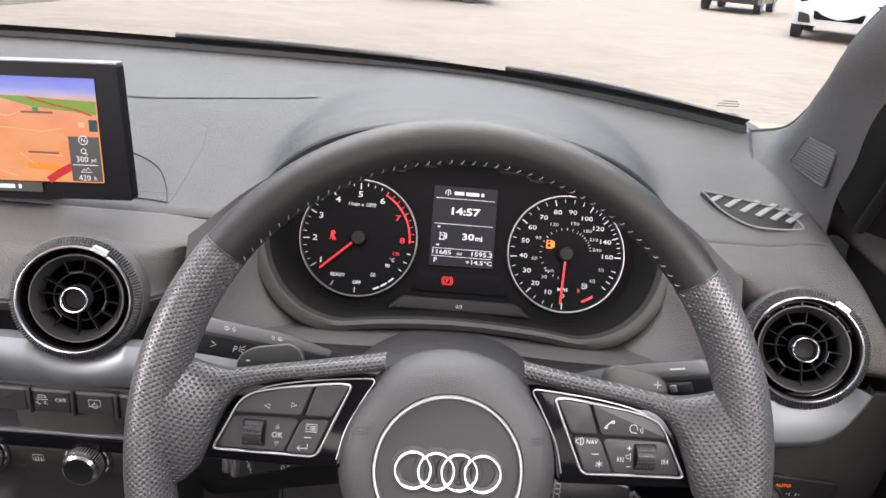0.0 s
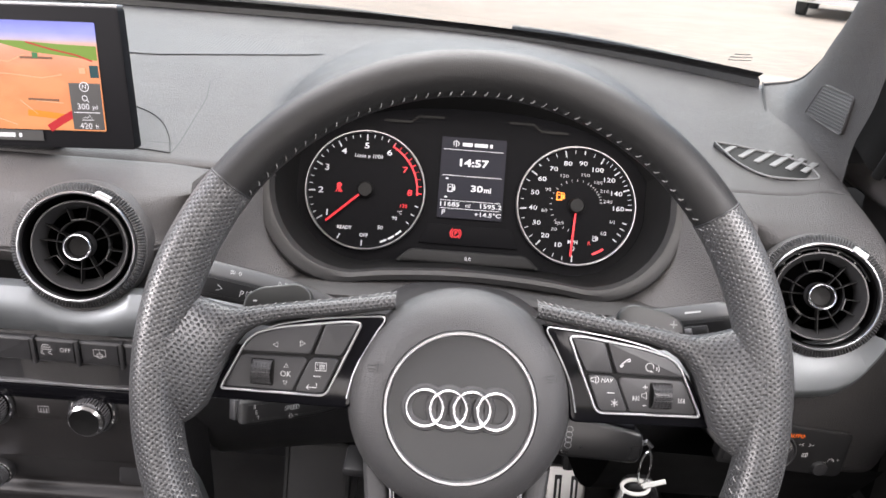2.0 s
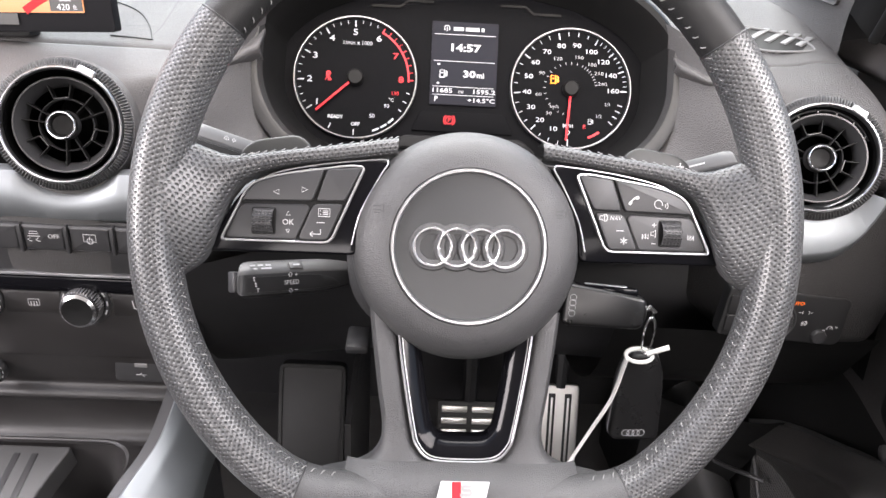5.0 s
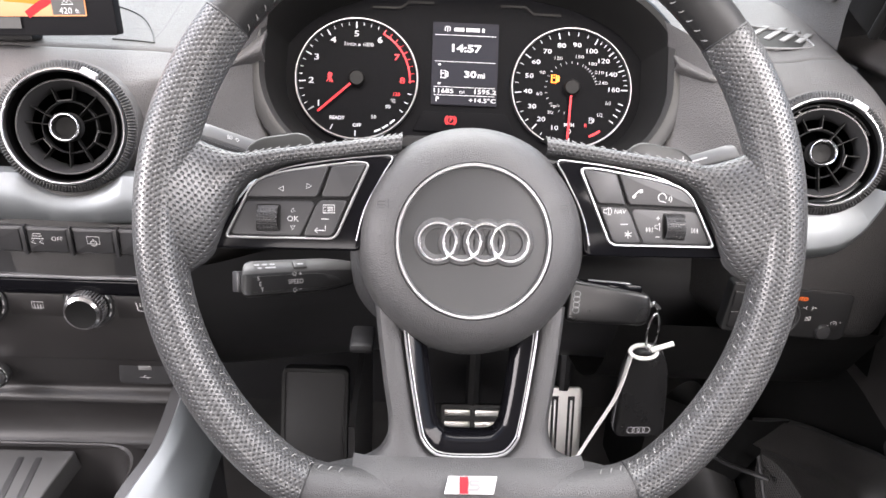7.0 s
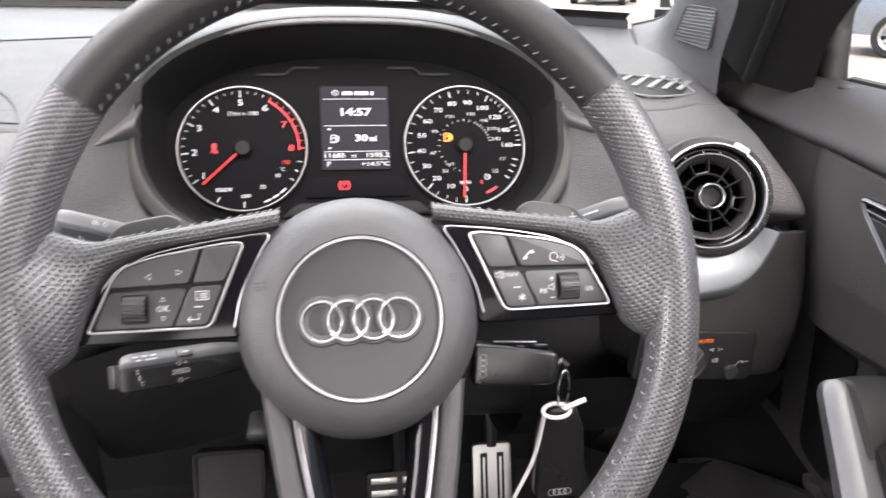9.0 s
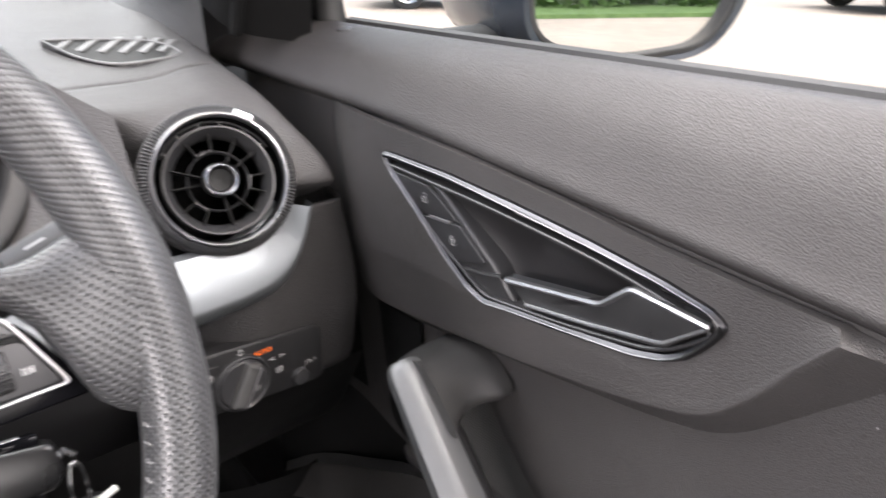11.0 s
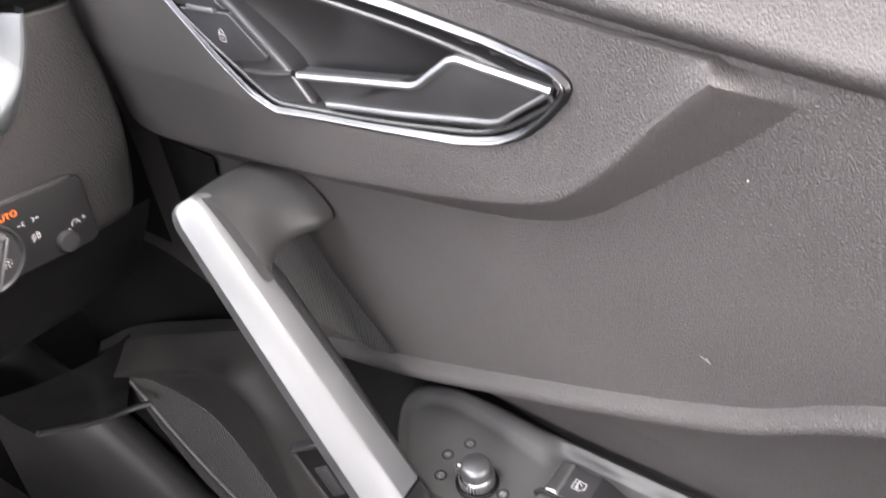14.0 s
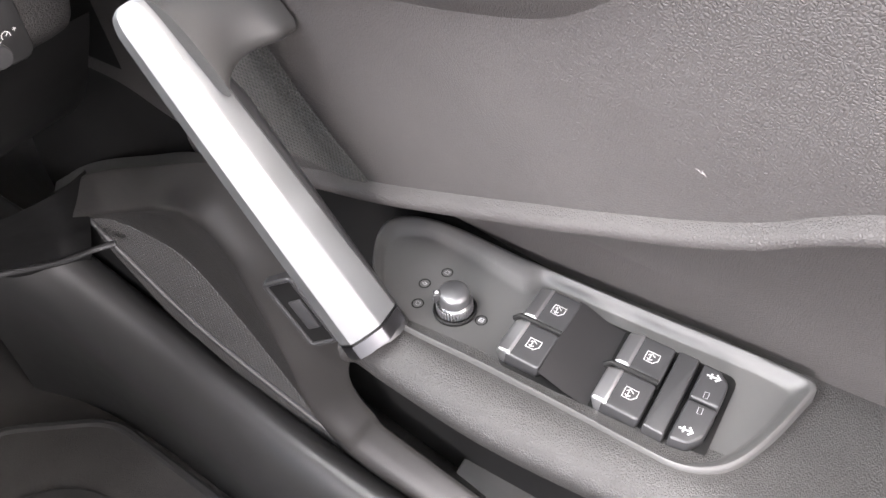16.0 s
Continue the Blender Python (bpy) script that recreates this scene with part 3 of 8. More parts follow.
for x0, x1 in ((-0.62, -0.05), (-0.05, 0.33)):
    wp = thing("wiper", "black windscreen wiper resting at the foot of the glass", "wiper", (x0, base_line(x0), 1.1), "wipers")
    pts = [(x, base_line(x) + 0.045, 1.081 + 0.006 * math.sin(3 * (x - x0) / (x1 - x0))) for x in np.linspace(x0, x1, 12)]
    part("blade", tube(pts, 0.006, 8), M_RUBBER, wp)
    part("arm", tube([(p[0], p[1] + 0.012, p[2] + 0.008) for p in pts[4:]], 0.005, 8), M_SATIN, wp)

# ---- driver-side pillar ----
pil = thing("a_pillar_trim", "grey grained windscreen pillar trim with a small speaker grille", "pillar trim", (0.36, 0.7, 1.05))
PILLAR = [
    [(0.380, 0.830, 1.085), (0.346, 0.819, 1.088), (0.327, 0.743, 1.066), (0.335, 0.690, 1.052), (0.351, 0.622, 1.040), (0.366, 0.572, 1.010), (0.41, 0.565, 1.000)],
    [(0.400, 0.810, 1.097), (0.374, 0.800, 1.099), (0.350, 0.752, 1.092), (0.3425, 0.710, 1.086), (0.3450, 0.612, 1.079), (0.357, 0.585, 1.062), (0.41, 0.575, 1.050)],
    [(0.400, 0.775, 1.125), (0.375, 0.763, 1.126), (0.350, 0.722, 1.122), (0.3400, 0.675, 1.118), (0.3400, 0.592, 1.113), (0.353, 0.560, 1.105), (0.40, 0.550, 1.100)],
    [(0.385, 0.710, 1.160), (0.360, 0.703, 1.161), (0.338, 0.672, 1.163), (0.3290, 0.620, 1.165), (0.3300, 0.562, 1.166), (0.343, 0.520, 1.160), (0.40, 0.510, 1.150)],
    [(0.345, 0.580, 1.236), (0.315, 0.569, 1.236), (0.305, 0.540, 1.240), (0.302, 0.500, 1.240), (0.308, 0.460, 1.240), (0.325, 0.430, 1.235), (0.39, 0.420, 1.230)],
    [(0.320, 0.250, 1.420), (0.285, 0.245, 1.420), (0.280, 0.220, 1.420), (0.285, 0.190, 1.420), (0.300, 0.160, 1.420), (0.330, 0.140, 1.420), (0.38, 0.130, 1.420)],
]
part("cover", sheet([r[:5] for r in PILLAR], 36, 28), M_DASH, pil)
# Rear-facing side of the pillar; its shade is put into a black colour.
part("rear_return", sheet([r[4:] for r in PILLAR[1:]], 30, 12), M_SURROUND, pil, "return beside the door, its shade put into the black")
part("door_seal", tube(curve([(r[5][0] - 0.002, r[5][1] - 0.002, r[5][2]) for r in PILLAR[1:]], 40), 0.0045, 10), M_SURROUND, pil, "black rubber door seal")
part("edge_seal", tube(curve([r[1] for r in PILLAR], 40), 0.0022, 8), M_RUBBER, pil, "thin black glass seal")
part("foot_joint", tube(curve([(0.345, 0.820, 1.0905), (0.335, 0.782, 1.0795), (0.326, 0.745, 1.0680)], 12), 0.0010, 8), M_RUBBER, pil, "dark joint beside the dashboard")

# ---- dashboard ----
dash = thing("dashboard", "dark grey grained soft-touch dashboard", "dashboard", (-0.355, 0.6, 0.7))


def shoulder(x):
    """Swell of the dashboard's upper skin above the outer vent, falling away at its end."""
    k = max(0.0, min(1.0, (x - 0.29) / 0.05))
    return 0.0070 * k * k * (3 - 2 * k) - 0.016 * max(0.0, (x - 0.338) / 0.025) ** 2


def top_z(x, y):
    """Height of the dashboard's upper skin."""
    yb = base_line(x)
    s = max(0.0, min(1.0, (y - 0.60) / (yb - 0.60)))
    end = shoulder(x) * max(0.0, min(1.0, (0.78 - y) / 0.10))
    left = 0.013 * max(0.0, min(1.0, (-0.13 - x) / 0.05)) * max(0.0, 1 - s * 2.2)
    z = 1.034 - left + 0.052 * s + 0.004 * math.sin(s * 3.1) + end
    w = float(np.interp(y, (0.60, 0.645, 0.70, 0.76, 1.0), (0.170, 0.181, 0.198, 0.206, 0.200)))
    arch = max(0.0, 1 - (abs(x - 0.031) / w) ** 2.7) ** 0.37
    swell = float(np.interp(y, (0.60, 0.645, 0.665, 0.70, 0.74, 0.80, 0.87, 0.97, 1.05), (1.095, 1.1055, 1.109, 1.1100, 1.1085, 1.1035, 1.0965, 1.0870, 1.0800)))
    h = 0.985 + (swell - 0.985) * arch
    return (z + h + math.hypot(z - h, 0.010)) / 2 - 0.0008


def pad_edge(x):
    """Front edge of the upper skin, set back over the instruments."""
    k = max(0.0, min(1.0, (0.20 - abs(x - 0.031)) / 0.03))
    return 0.60 + 0.044 * k * k * (3 - 2 * k)


rows = []
for x in np.concatenate((np.linspace(-1.08, -0.21, 26), np.linspace(-0.20, 0.360, 58))):
    yb = base_line(min(x, 0.345))
    y0 = pad_edge(x)
    rows.append([(x, y, top_z(x, y)) for y in (y0 + (yb - 0.004 - y0) * k for k in np.linspace(0, 1, 40))])
thick(part("top_pad", grid(rows), M_DASH, dash), 0.004)

# profiles of the front, (forward, height), set back round the two vents
LEFT_FRONT = ((0.600, 1.034), (0.576, 1.0287), (0.553, 1.0210), (0.536, 1.0085), (0.522, 0.990), (0.514, 0.977), (0.522, 0.966), (0.534, 0.952))
LEFT_LOW = ((0.503, 0.945), (0.499, 0.915), (0.498, 0.885), (0.499, 0.850), (0.503, 0.828), (0.525, 0.815), (0.56, 0.80))
RIGHT_FRONT = ((0.600, 1.034), (0.578, 1.0292), (0.557, 1.0225), (0.541, 1.0090), (0.529, 0.990), (0.520, 0.975), (0.527, 0.966), (0.538, 0.952))
RIGHT_LOW = ((0.506, 0.957), (0.500, 0.945), (0.499, 0.915), (0.498, 0.885), (0.499, 0.850), (0.503, 0.828), (0.525, 0.815), (0.56, 0.80))


def vent_pose(centre, pitch, yaw, size):
    """Pose of a round vent: its face plane, with the axis towards the cabin."""
    return Matrix.Translation(centre) @ Matrix.Rotation(radians(yaw), 4, "Z") @ Matrix.Rotation(radians(90 - pitch), 4, "X") @ Matrix.Scale(size, 4)


VENT_LEFT = vent_pose((-0.2638, 0.502, 0.984), 17, 9.5, 0.897)
VENT_RIGHT = vent_pose((0.2985, 0.511, 0.985), 22, -15, 0.89)


def END(z):
    """Outer end of the dashboard beside the door."""
    return float(np.interp(z, (0.80, 0.84, 0.88, 0.91, 0.95, 0.985, 1.005, 1.035), (0.383, 0.394, 0.398, 0.397, 0.390, 0.380, 0.371, 0.360)))


def front_panel(x0, x1, inner, name, outline, material):
    """One front panel; its inner end turns back towards the instruments."""
    ctrl = []
    for s in (*np.linspace(0, 0.9, 8), 0.96, 1.0):
        xe = x0 + (x1 - x0) * s
        turn = max(0.0, 1 - abs(xe - inner) / 0.085)
        turn = turn * turn * (3 - 2 * turn)
        back = (0.035 if s == 1.0 else 0.006 if s > 0.95 else 0.0) if x1 > 0 else 0.0
        row = []
        for y, z in outline:
            x = x0 + (END(z) - x0) * s if x1 > 0 else xe
            h = max(0.0, min(1.0, (z - 1.0) / 0.034))
            low = 0.013 * max(0.0, min(1.0, (-0.13 - x) / 0.05)) if 0.985 < z <= 1.0 else 0.0
            face = float(np.interp(z, (0.945, 0.965, 1.0, 1.034), (0, 1, 1, 0)))
            aim = -0.27 * (x - 0.2985) if x1 > 0 else 0.17 * (x + 0.264) * math.exp(-((x + 0.264) / 0.10) ** 2)
            y += aim * face * face
            row.append((x, y + back * (1 - h) + 0.11 * turn * (1 - h) ** 2 + (pad_edge(x) - 0.60) * h, z - low + (top_z(x, pad_edge(x)) - 1.034) * h))
        ctrl.append(row)
    bm = sheet(ctrl, 60 if x1 > 0 else 220, 60)
    axis = (VENT_RIGHT if x1 > 0 else VENT_LEFT).inverted()
    gone = [f for f in bm.faces if (axis @ f.calc_center_median()).xy.length < 0.0495]
    bmesh.ops.delete(bm, geom=gone, context="FACES")
    return thick(part(name, bm, material, dash), 0.004)


for xa, xb, xi in ((-1.08, -0.14, -0.14), (0.205, 0.372, 0.205)):
    front_panel(xa, xb, xi, "front_panel", RIGHT_FRONT if xb > 0 else LEFT_FRONT, M_DASH)
    front_panel(xa, xb, xi, "lower_front_panel", RIGHT_LOW if xb > 0 else LEFT_LOW, M_ENDTRIM if xb > 0 else M_KNEE)
part("knee_panel", sheet([[(-0.20, 0.52, 0.86), (-0.20, 0.54, 0.80), (-0.20, 0.62, 0.70), (-0.20, 0.80, 0.62)],
                          [(0.0, 0.60, 0.88), (0.0, 0.60, 0.80), (0.0, 0.66, 0.70), (0.0, 0.82, 0.62)],
                          [(0.2, 0.58, 0.88), (0.2, 0.58, 0.80), (0.2, 0.65, 0.70), (0.2, 0.82, 0.62)],
                          [(0.40, 0.54, 0.84), (0.40, 0.55, 0.80), (0.40, 0.63, 0.70), (0.40, 0.80, 0.62)]], 20, 14), M_DARK, dash)
# seam lines of the dashboard top
rows = []
for x in np.linspace(-0.86, -0.15, 48):
    e = max(0.0, abs(x + 0.355) - 0.02)
    y0, y1 = 0.848 + 0.27 * e, 0.968 - 0.38 * e
    rows.append([(x, y, top_z(x, y) + 0.0012) for y in np.linspace(y0, max(y0 + 0.003, y1), 6)])
part("defroster_grille", grid(rows), M_DEFROST, dash, "fine-slotted defroster band")

# joint of the cover round the foot of the screen
for line in ([(-0.3100, 0.7070), (-0.2997, 0.7058), (-0.2773, 0.6920), (-0.2593, 0.6726), (-0.2437, 0.6436), (-0.2340, 0.6176)], [(-0.2700, 0.6220), (-0.2500, 0.6203), (-0.2340, 0.6176)]):
    part("cover_joint", tube([(x, y, top_z(x, y) + 0.0004) for x, y in curve(line, 24)], 0.0007, 6), M_RUBBER, dash, "thin dark joint")

# silver strip across the dashboard and round the outer vent
strip = thing("trim_strip", "satin silver painted decorative strip across the dashboard", "trim strip", (0, 0.49, 0.93))
for name, low, high in (("strip", [(-1.05, 0.912), (-0.6, 0.912), (-0.3, 0.912), (-0.2, 0.913), (-0.095, 0.915)], [(-1.05, 0.950), (-0.6, 0.950), (-0.3, 0.950), (-0.2, 0.950), (-0.095, 0.950)]),
                        ("strip", [(0.145, 0.900), (0.235, 0.900), (0.288, 0.9025), (0.317, 0.9065), (0.333, 0.918), (0.344, 0.938), (0.3515, 0.962)], [(0.145, 0.945), (0.235, 0.944), (0.278, 0.943), (0.304, 0.947), (0.318, 0.954), (0.326, 0.960), (0.331, 0.965)])):
    lo, hi = curve(low, 160), curve(high, 160)
    if low[0][0] < 0:
        for p in hi:
            p[1] = min(p[1], 0.985 - 0.955 * math.sqrt(max(0.0, 0.0510 ** 2 - (p[0] + 0.2625) ** 2)))
    rows = []
    for k in range(160):
        sec = []
        for s, d in ((-0.06, 0.006), (0.0, -0.004), (0.10, -0.0080), (0.25, -0.0125), (0.32, -0.0125), (0.65, -0.005), (1.0, 0.004), (1.04, 0.010)) if low[0][0] > 0 else ((-0.06, 0.006), (0.0, -0.004), (0.12, -0.0085), (0.45, -0.011), (0.8, -0.009), (1.0, -0.003), (1.04, 0.006)):
            q = lo[k] + (hi[k] - lo[k]) * s
            sec.append((q[0], 0.4985 + d, q[1]))
        rows.append(sec)
    part(name, grid(rows), M_SILVER, strip)

# ---- instrument binnacle and cluster ----
TC = radians(27)
CU, CN = Vector((0, math.sin(TC), math.cos(TC))), Vector((0, -math.cos(TC), math.sin(TC)))
CL = Matrix(((1, CU.x, CN.x, 0.031), (0, CU.y, CN.y, 0.640), (0, CU.z, CN.z, 0.996), (0, 0, 0, 1)))


def brow(k, grow=0.0, n=72):
    """Outline of the instrument opening: an arch above, the two dial rounds below."""
    half = n // 2
    if k < half:
        x = 0.1645 * math.cos(math.pi * k / half)
        y = 0.086 * (max(0.0, 1 - (abs(x) / 0.172) ** 2.6)) ** 0.5
    else:
        x = -0.1645 * math.cos(math.pi * (k - half) / half)
        e = abs(x) - 0.0965
        y = -math.sqrt(max(0.0, 0.068 ** 2 - e * e)) if abs(x) > 0.078 else -0.0655 + 0.0042 * math.cos(math.pi * x / 0.156)
    return x * (1 + grow / 0.150), y * (1 + grow / 0.075)


binn = thing("instrument_binnacle", "dark grey hooded binnacle round the instruments", "binnacle", (0.031, 0.62, 0.95))
rows = [[CL @ Vector((*brow(k, g), c)) for k in range(72)] for g, c in ((-0.004, 0.0), (0.000, 0.012), (0.005, 0.035), (0.009, 0.043), (0.013, 0.044), (0.016, 0.040), (0.017, 0.030), (0.018, 0.005))]
part("surround", grid(rows, wrap=True), M_SURROUND, binn, "satin black inner surround")
lip_rows = [[CL @ Vector((*brow(k % 72, g), c)) for k in range(35, 74)] for g, c in ((0.0065, 0.0385), (0.0095, 0.0450), (0.0140, 0.0462), (0.0190, 0.0440), (0.0215, 0.0370), (0.0225, 0.0180))]
part("lower_lip", grid(lip_rows), M_BINN, binn, "dark grey lower lip of the binnacle")
hood_rows = []
for y, w, zb, zt, p in ((0.640, 0.178, 0.985, 1.1030, 2.7), (0.646, 0.181, 0.99, 1.1050, 2.7), (0.655, 0.180, 0.99, 1.1035, 2.7)):
    row = []
    for k in range(41):
        a = math.pi * (0.16 + 0.68 * k / 40)
        ca, sa = math.cos(a), math.sin(a)
        r = (abs(ca) ** p + abs(sa) ** p) ** (-1 / p)
        row.append((0.031 - w * r * ca, y, zb + (zt - zb) * r * sa))
    hood_rows.append(row)
thick(part("hood", grid(np.array([curve(c, 26) for c in np.array(hood_rows).transpose(1, 0, 2)])), M_DASH, binn), 0.003)
# cheeks beside the opening
for s in (-1, 1):
    ctrl = []
    for bq in (-0.085, -0.05, -0.01, 0.03, 0.062):
        e = 0.163 * (1 - (abs(bq) / 0.1) ** 3 * 0.35)
        inner = CL @ Vector((s * (e + 0.008), bq, 0.030))
        out_x = 0.031 + s * 0.222
        outer = Vector((out_x, 0.515 + 0.03 * max(0, (bq + 0.02) / 0.08), 0.915 + (bq + 0.085) * 0.75))
        mid = (inner + outer) / 2 + Vector((0, -0.006, 0.004))
        ctrl.append([inner, inner * 0.7 + mid * 0.3 + Vector((0, -0.004, 0)), mid, outer * 0.7 + mid * 0.3, outer])
    part("cheek", sheet(ctrl, 16, 16), M_DASH, binn)
# lower shelf under the opening
rows = []
for k in np.linspace(-1, 1, 41):
    a = 0.175 * k
    up = 0.006 * math.exp(-(a / 0.055) ** 2)
    rows.append([CL @ Vector((a, -0.072 + up, 0.012)), CL @ Vector((a, -0.088 + up, 0.05)), CL @ Vector((a, -0.096 + up, 0.056)), CL @ Vector((a, -0.106 + up, 0.052)), CL @ Vector((a * 0.98, -0.15 + up * 0.4, 0.06))])
part("lower_shelf", grid(rows), M_KNEE, binn)

clu = thing("instrument_cluster", "black instrument cluster with two round dials and a lit display", "instrument cluster", (0.031, 0.64, 0.996))
part("backplate", plate([brow(k, -0.003) for k in range(72)], CL, -0.02, -0.001), M_FACE, clu)


def polar(r, a):
    return (r * math.cos(radians(a)), r * math.sin(radians(a)))


M_DIALRIM = metal("dial rim metal", (0.29, 0.29, 0.30), 0.4)


def dial(cx, name):
    m = CL @ Matrix.Translation((cx, 0.0, 0.0))
    d = part("dial", lathe([(0.0001, 0.0012), (0.053, 0.0012), (0.053, -0.004)], m, 64), M_FACE, clu, name)
    part("rim", lathe([(0.0532, -0.002), (0.0532, 0.0038), (0.0536, 0.0046), (0.0544, 0.0046), (0.0550, 0.003), (0.0550, -0.002)], m, 72), M_DIALRIM, d, "thin satin chrome rim")
    return d, m


dl, ml = dial(-0.097, "rev counter with red zone")
dr, mr = dial(0.096, "speedometer in miles per hour")
TXT = Matrix.Translation((0, 0, 0.0020))
WIDE = Matrix.Diagonal((1.22, 0.88, 1.0, 1.0))


def tick(m, d, r0, r1, angles, w, mat):
    for a in angles:
        part("scale_mark", strokes([[polar(r0, a), polar(r1, a)]], w, m, 0.0018), mat, d)


tick(ml, dl, 0.0455, 0.0515, [30.7 * k for k in range(3, 8)] + [214.9], 0.0011, M_WHITE)
tick(ml, dl, 0.0485, 0.0515, [30.7 * (2 + k / 4) for k in range(0, 21)], 0.0006, M_WHITE)
tick(ml, dl, 0.0465, 0.0515, [30.7 * k for k in range(0, 3)], 0.0011, M_RED)
tick(ml, dl, 0.0460, 0.0510, [244, 270], 0.0009, M_WHITE)
tick(ml, dl, 0.0480, 0.0515, [7.7 * k for k in range(1, 8)], 0.0006, M_RED)
part("red_zone", strokes([arc(0, 0, 0.0472, -2, 62, 30)], 0.0015, ml, 0.0016), M_RED, dl, "red arc")
for k in range(1, 9):
    a = 30.7 * (8 - k)
    letters(str(k), 0.0086, ml @ TXT @ Matrix.Translation((*polar(0.0405, a), 0)) @ WIDE, M_WHITE if k < 7 else M_RED, dl, bold=0.00005)
letters("1/min x 1000", 0.0050, ml @ TXT @ Matrix.Translation((0.0005, 0.031, 0)), M_WHITE, dl, "caption")
letters("READY", 0.0043, ml @ TXT @ Matrix.Translation((-0.0165, -0.0355, 0)), M_WHITE, dl, "caption", bold=0.0001)
letters("OFF", 0.0044, ml @ TXT @ Matrix.Translation((0.0015, -0.0415, 0)), M_WHITE, dl, "caption", bold=0.0001)
letters("50", 0.0048, ml @ TXT @ Matrix.Translation((0.016, -0.0335, 0)), M_WHITE, dl)
letters("90", 0.0048, ml @ TXT @ Matrix.Translation((0.0285, -0.0240, 0)), M_WHITE, dl)
letters("130", 0.0048, ml @ TXT @ Matrix.Translation((0.0355, -0.0125, 0)), M_RED, dl)
letters("°C", 0.0045, ml @ TXT @ Matrix.Translation((0.0325, -0.0185, 0)), M_WHITE, dl, "caption")
part("temperature_segments", strokes([[polar(0.0495, a), polar(0.0495, a + 7)] for a in (290, 299, 308)], 0.0016, ml, 0.0018), M_WHITE, dl, "white bar segments")
tick(ml, dl, 0.047, 0.0505, [326, 336, 346], 0.0008, M_WHITE)
part("belt_warning", join(strokes([arc(0, 0, 0.0014, 0, 360, 12)], 0.0016, ml @ Matrix.Translation((-0.024, 0.003, 0)), 0.0019),
                          strokes([[(-0.0028, -0.0062), (0, -0.0015), (0.0028, -0.0062)], [(-0.0022, -0.0018), (0.002, -0.0065)], [(0, -0.0018), (0, -0.0066)]], 0.0009, ml @ Matrix.Translation((-0.024, 0.003, 0)), 0.0019)), M_RED, dl, "red lit belt symbol")


def needle(m, d, a, length):
    nm = m @ Matrix.Rotation(radians(a), 4, "Z")
    hub = part("needle_hub", lathe([(0.0001, 0.0075), (0.006, 0.0075), (0.0072, 0.006), (0.0074, 0.001)], m, 28), M_SURROUND, d, "black round needle hub")
    part("needle", box(nm, (0.006, -0.0010, 0.0042), (length, 0.0010, 0.0052), 0.0003, 1), M_RED, d, "glowing red pointer")


needle(ml, dl, 222.5, 0.0455)
needle(mr, dr, 266.5, 0.047)


def speed_angle(v):
    return 269 - 2.06 * v if v <= 100 else 63 - 1.05 * (v - 100)


tick(mr, dr, 0.0455, 0.0515, [speed_angle(v) for v in (0, 20, 40, 60, 80, 100, 120, 140, 160)], 0.0011, M_WHITE)
tick(mr, dr, 0.0480, 0.0515, [speed_angle(v) for v in range(5, 160, 5)], 0.0006, M_WHITE)
for v in (0, 10, 20, 30, 40, 50, 60, 70, 80, 90, 100, 120, 140, 160):
    letters(str(v), 0.0066, mr @ TXT @ Matrix.Translation((*polar(0.0395 if v < 100 else 0.0385, speed_angle(v)), 0)) @ WIDE, M_WHITE, dr, bold=0.00004)
for k in (30, 60, 90, 120, 150, 180, 210, 240):
    letters(str(k), 0.0048, mr @ TXT @ Matrix.Translation((*polar(0.0295, speed_angle(k / 1.609)), 0)) @ WIDE, M_GREYPRINT, dr)
tick(mr, dr, 0.0222, 0.0245, [speed_angle(k / 1.609) for k in range(10, 250, 10)], 0.0005, M_GREYPRINT)
letters("km/h", 0.0040, mr @ TXT @ Matrix.Translation((-0.014, -0.0165, 0)), M_GREYPRINT, dr, "caption")
letters("MPH", 0.0047, mr @ TXT @ Matrix.Translation((-0.001, -0.0335, 0)), M_WHITE, dr, "caption", bold=0.0001)
letters("1/1", 0.0046, mr @ TXT @ Matrix.Translation((0.034, -0.0125, 0)), M_WHITE, dr)
letters("1/2", 0.0046, mr @ TXT @ Matrix.Translation((0.0265, -0.0235, 0)), M_WHITE, dr)
letters("R", 0.0052, mr @ TXT @ Matrix.Translation((0.014, -0.0335, 0)), M_RED, dr)
tick(mr, dr, 0.0450, 0.0495, [-16, -38, -30, -23], 0.0009, M_WHITE)
part("reserve_mark", strokes([arc(0, 0, 0.0465, 292, 306, 8)], 0.002, mr, 0.0018), M_RED, dr, "red reserve arc")


def pump(m, size, mat, parent, label):
    s = size
    ln = [[(-s, -s), (-s, s), (0.2 * s, s), (0.2 * s, -s), (-s, -s)], [(-0.7 * s, 0.25 * s), (-0.1 * s, 0.25 * s)], [(-1.2 * s, -s), (0.4 * s, -s)], [(0.2 * s, 0.2 * s), (0.6 * s, 0.1 * s), (0.6 * s, -0.7 * s), (0.9 * s, -0.7 * s), (0.9 * s, 0.6 * s), (0.5 * s, 0.9 * s)]]
    part("fuel_symbol", strokes(ln, 0.28 * s, m, 0.0019), mat, parent, label)


pump(mr @ Matrix.Translation((-0.0145, 0.008, 0)), 0.0034, M_AMBER, dr, "amber lit fuel symbol")
pump(mr @ Matrix.Translation((0.0195, -0.0285, 0)), 0.0022, M_WHITE, dr, "white fuel symbol")

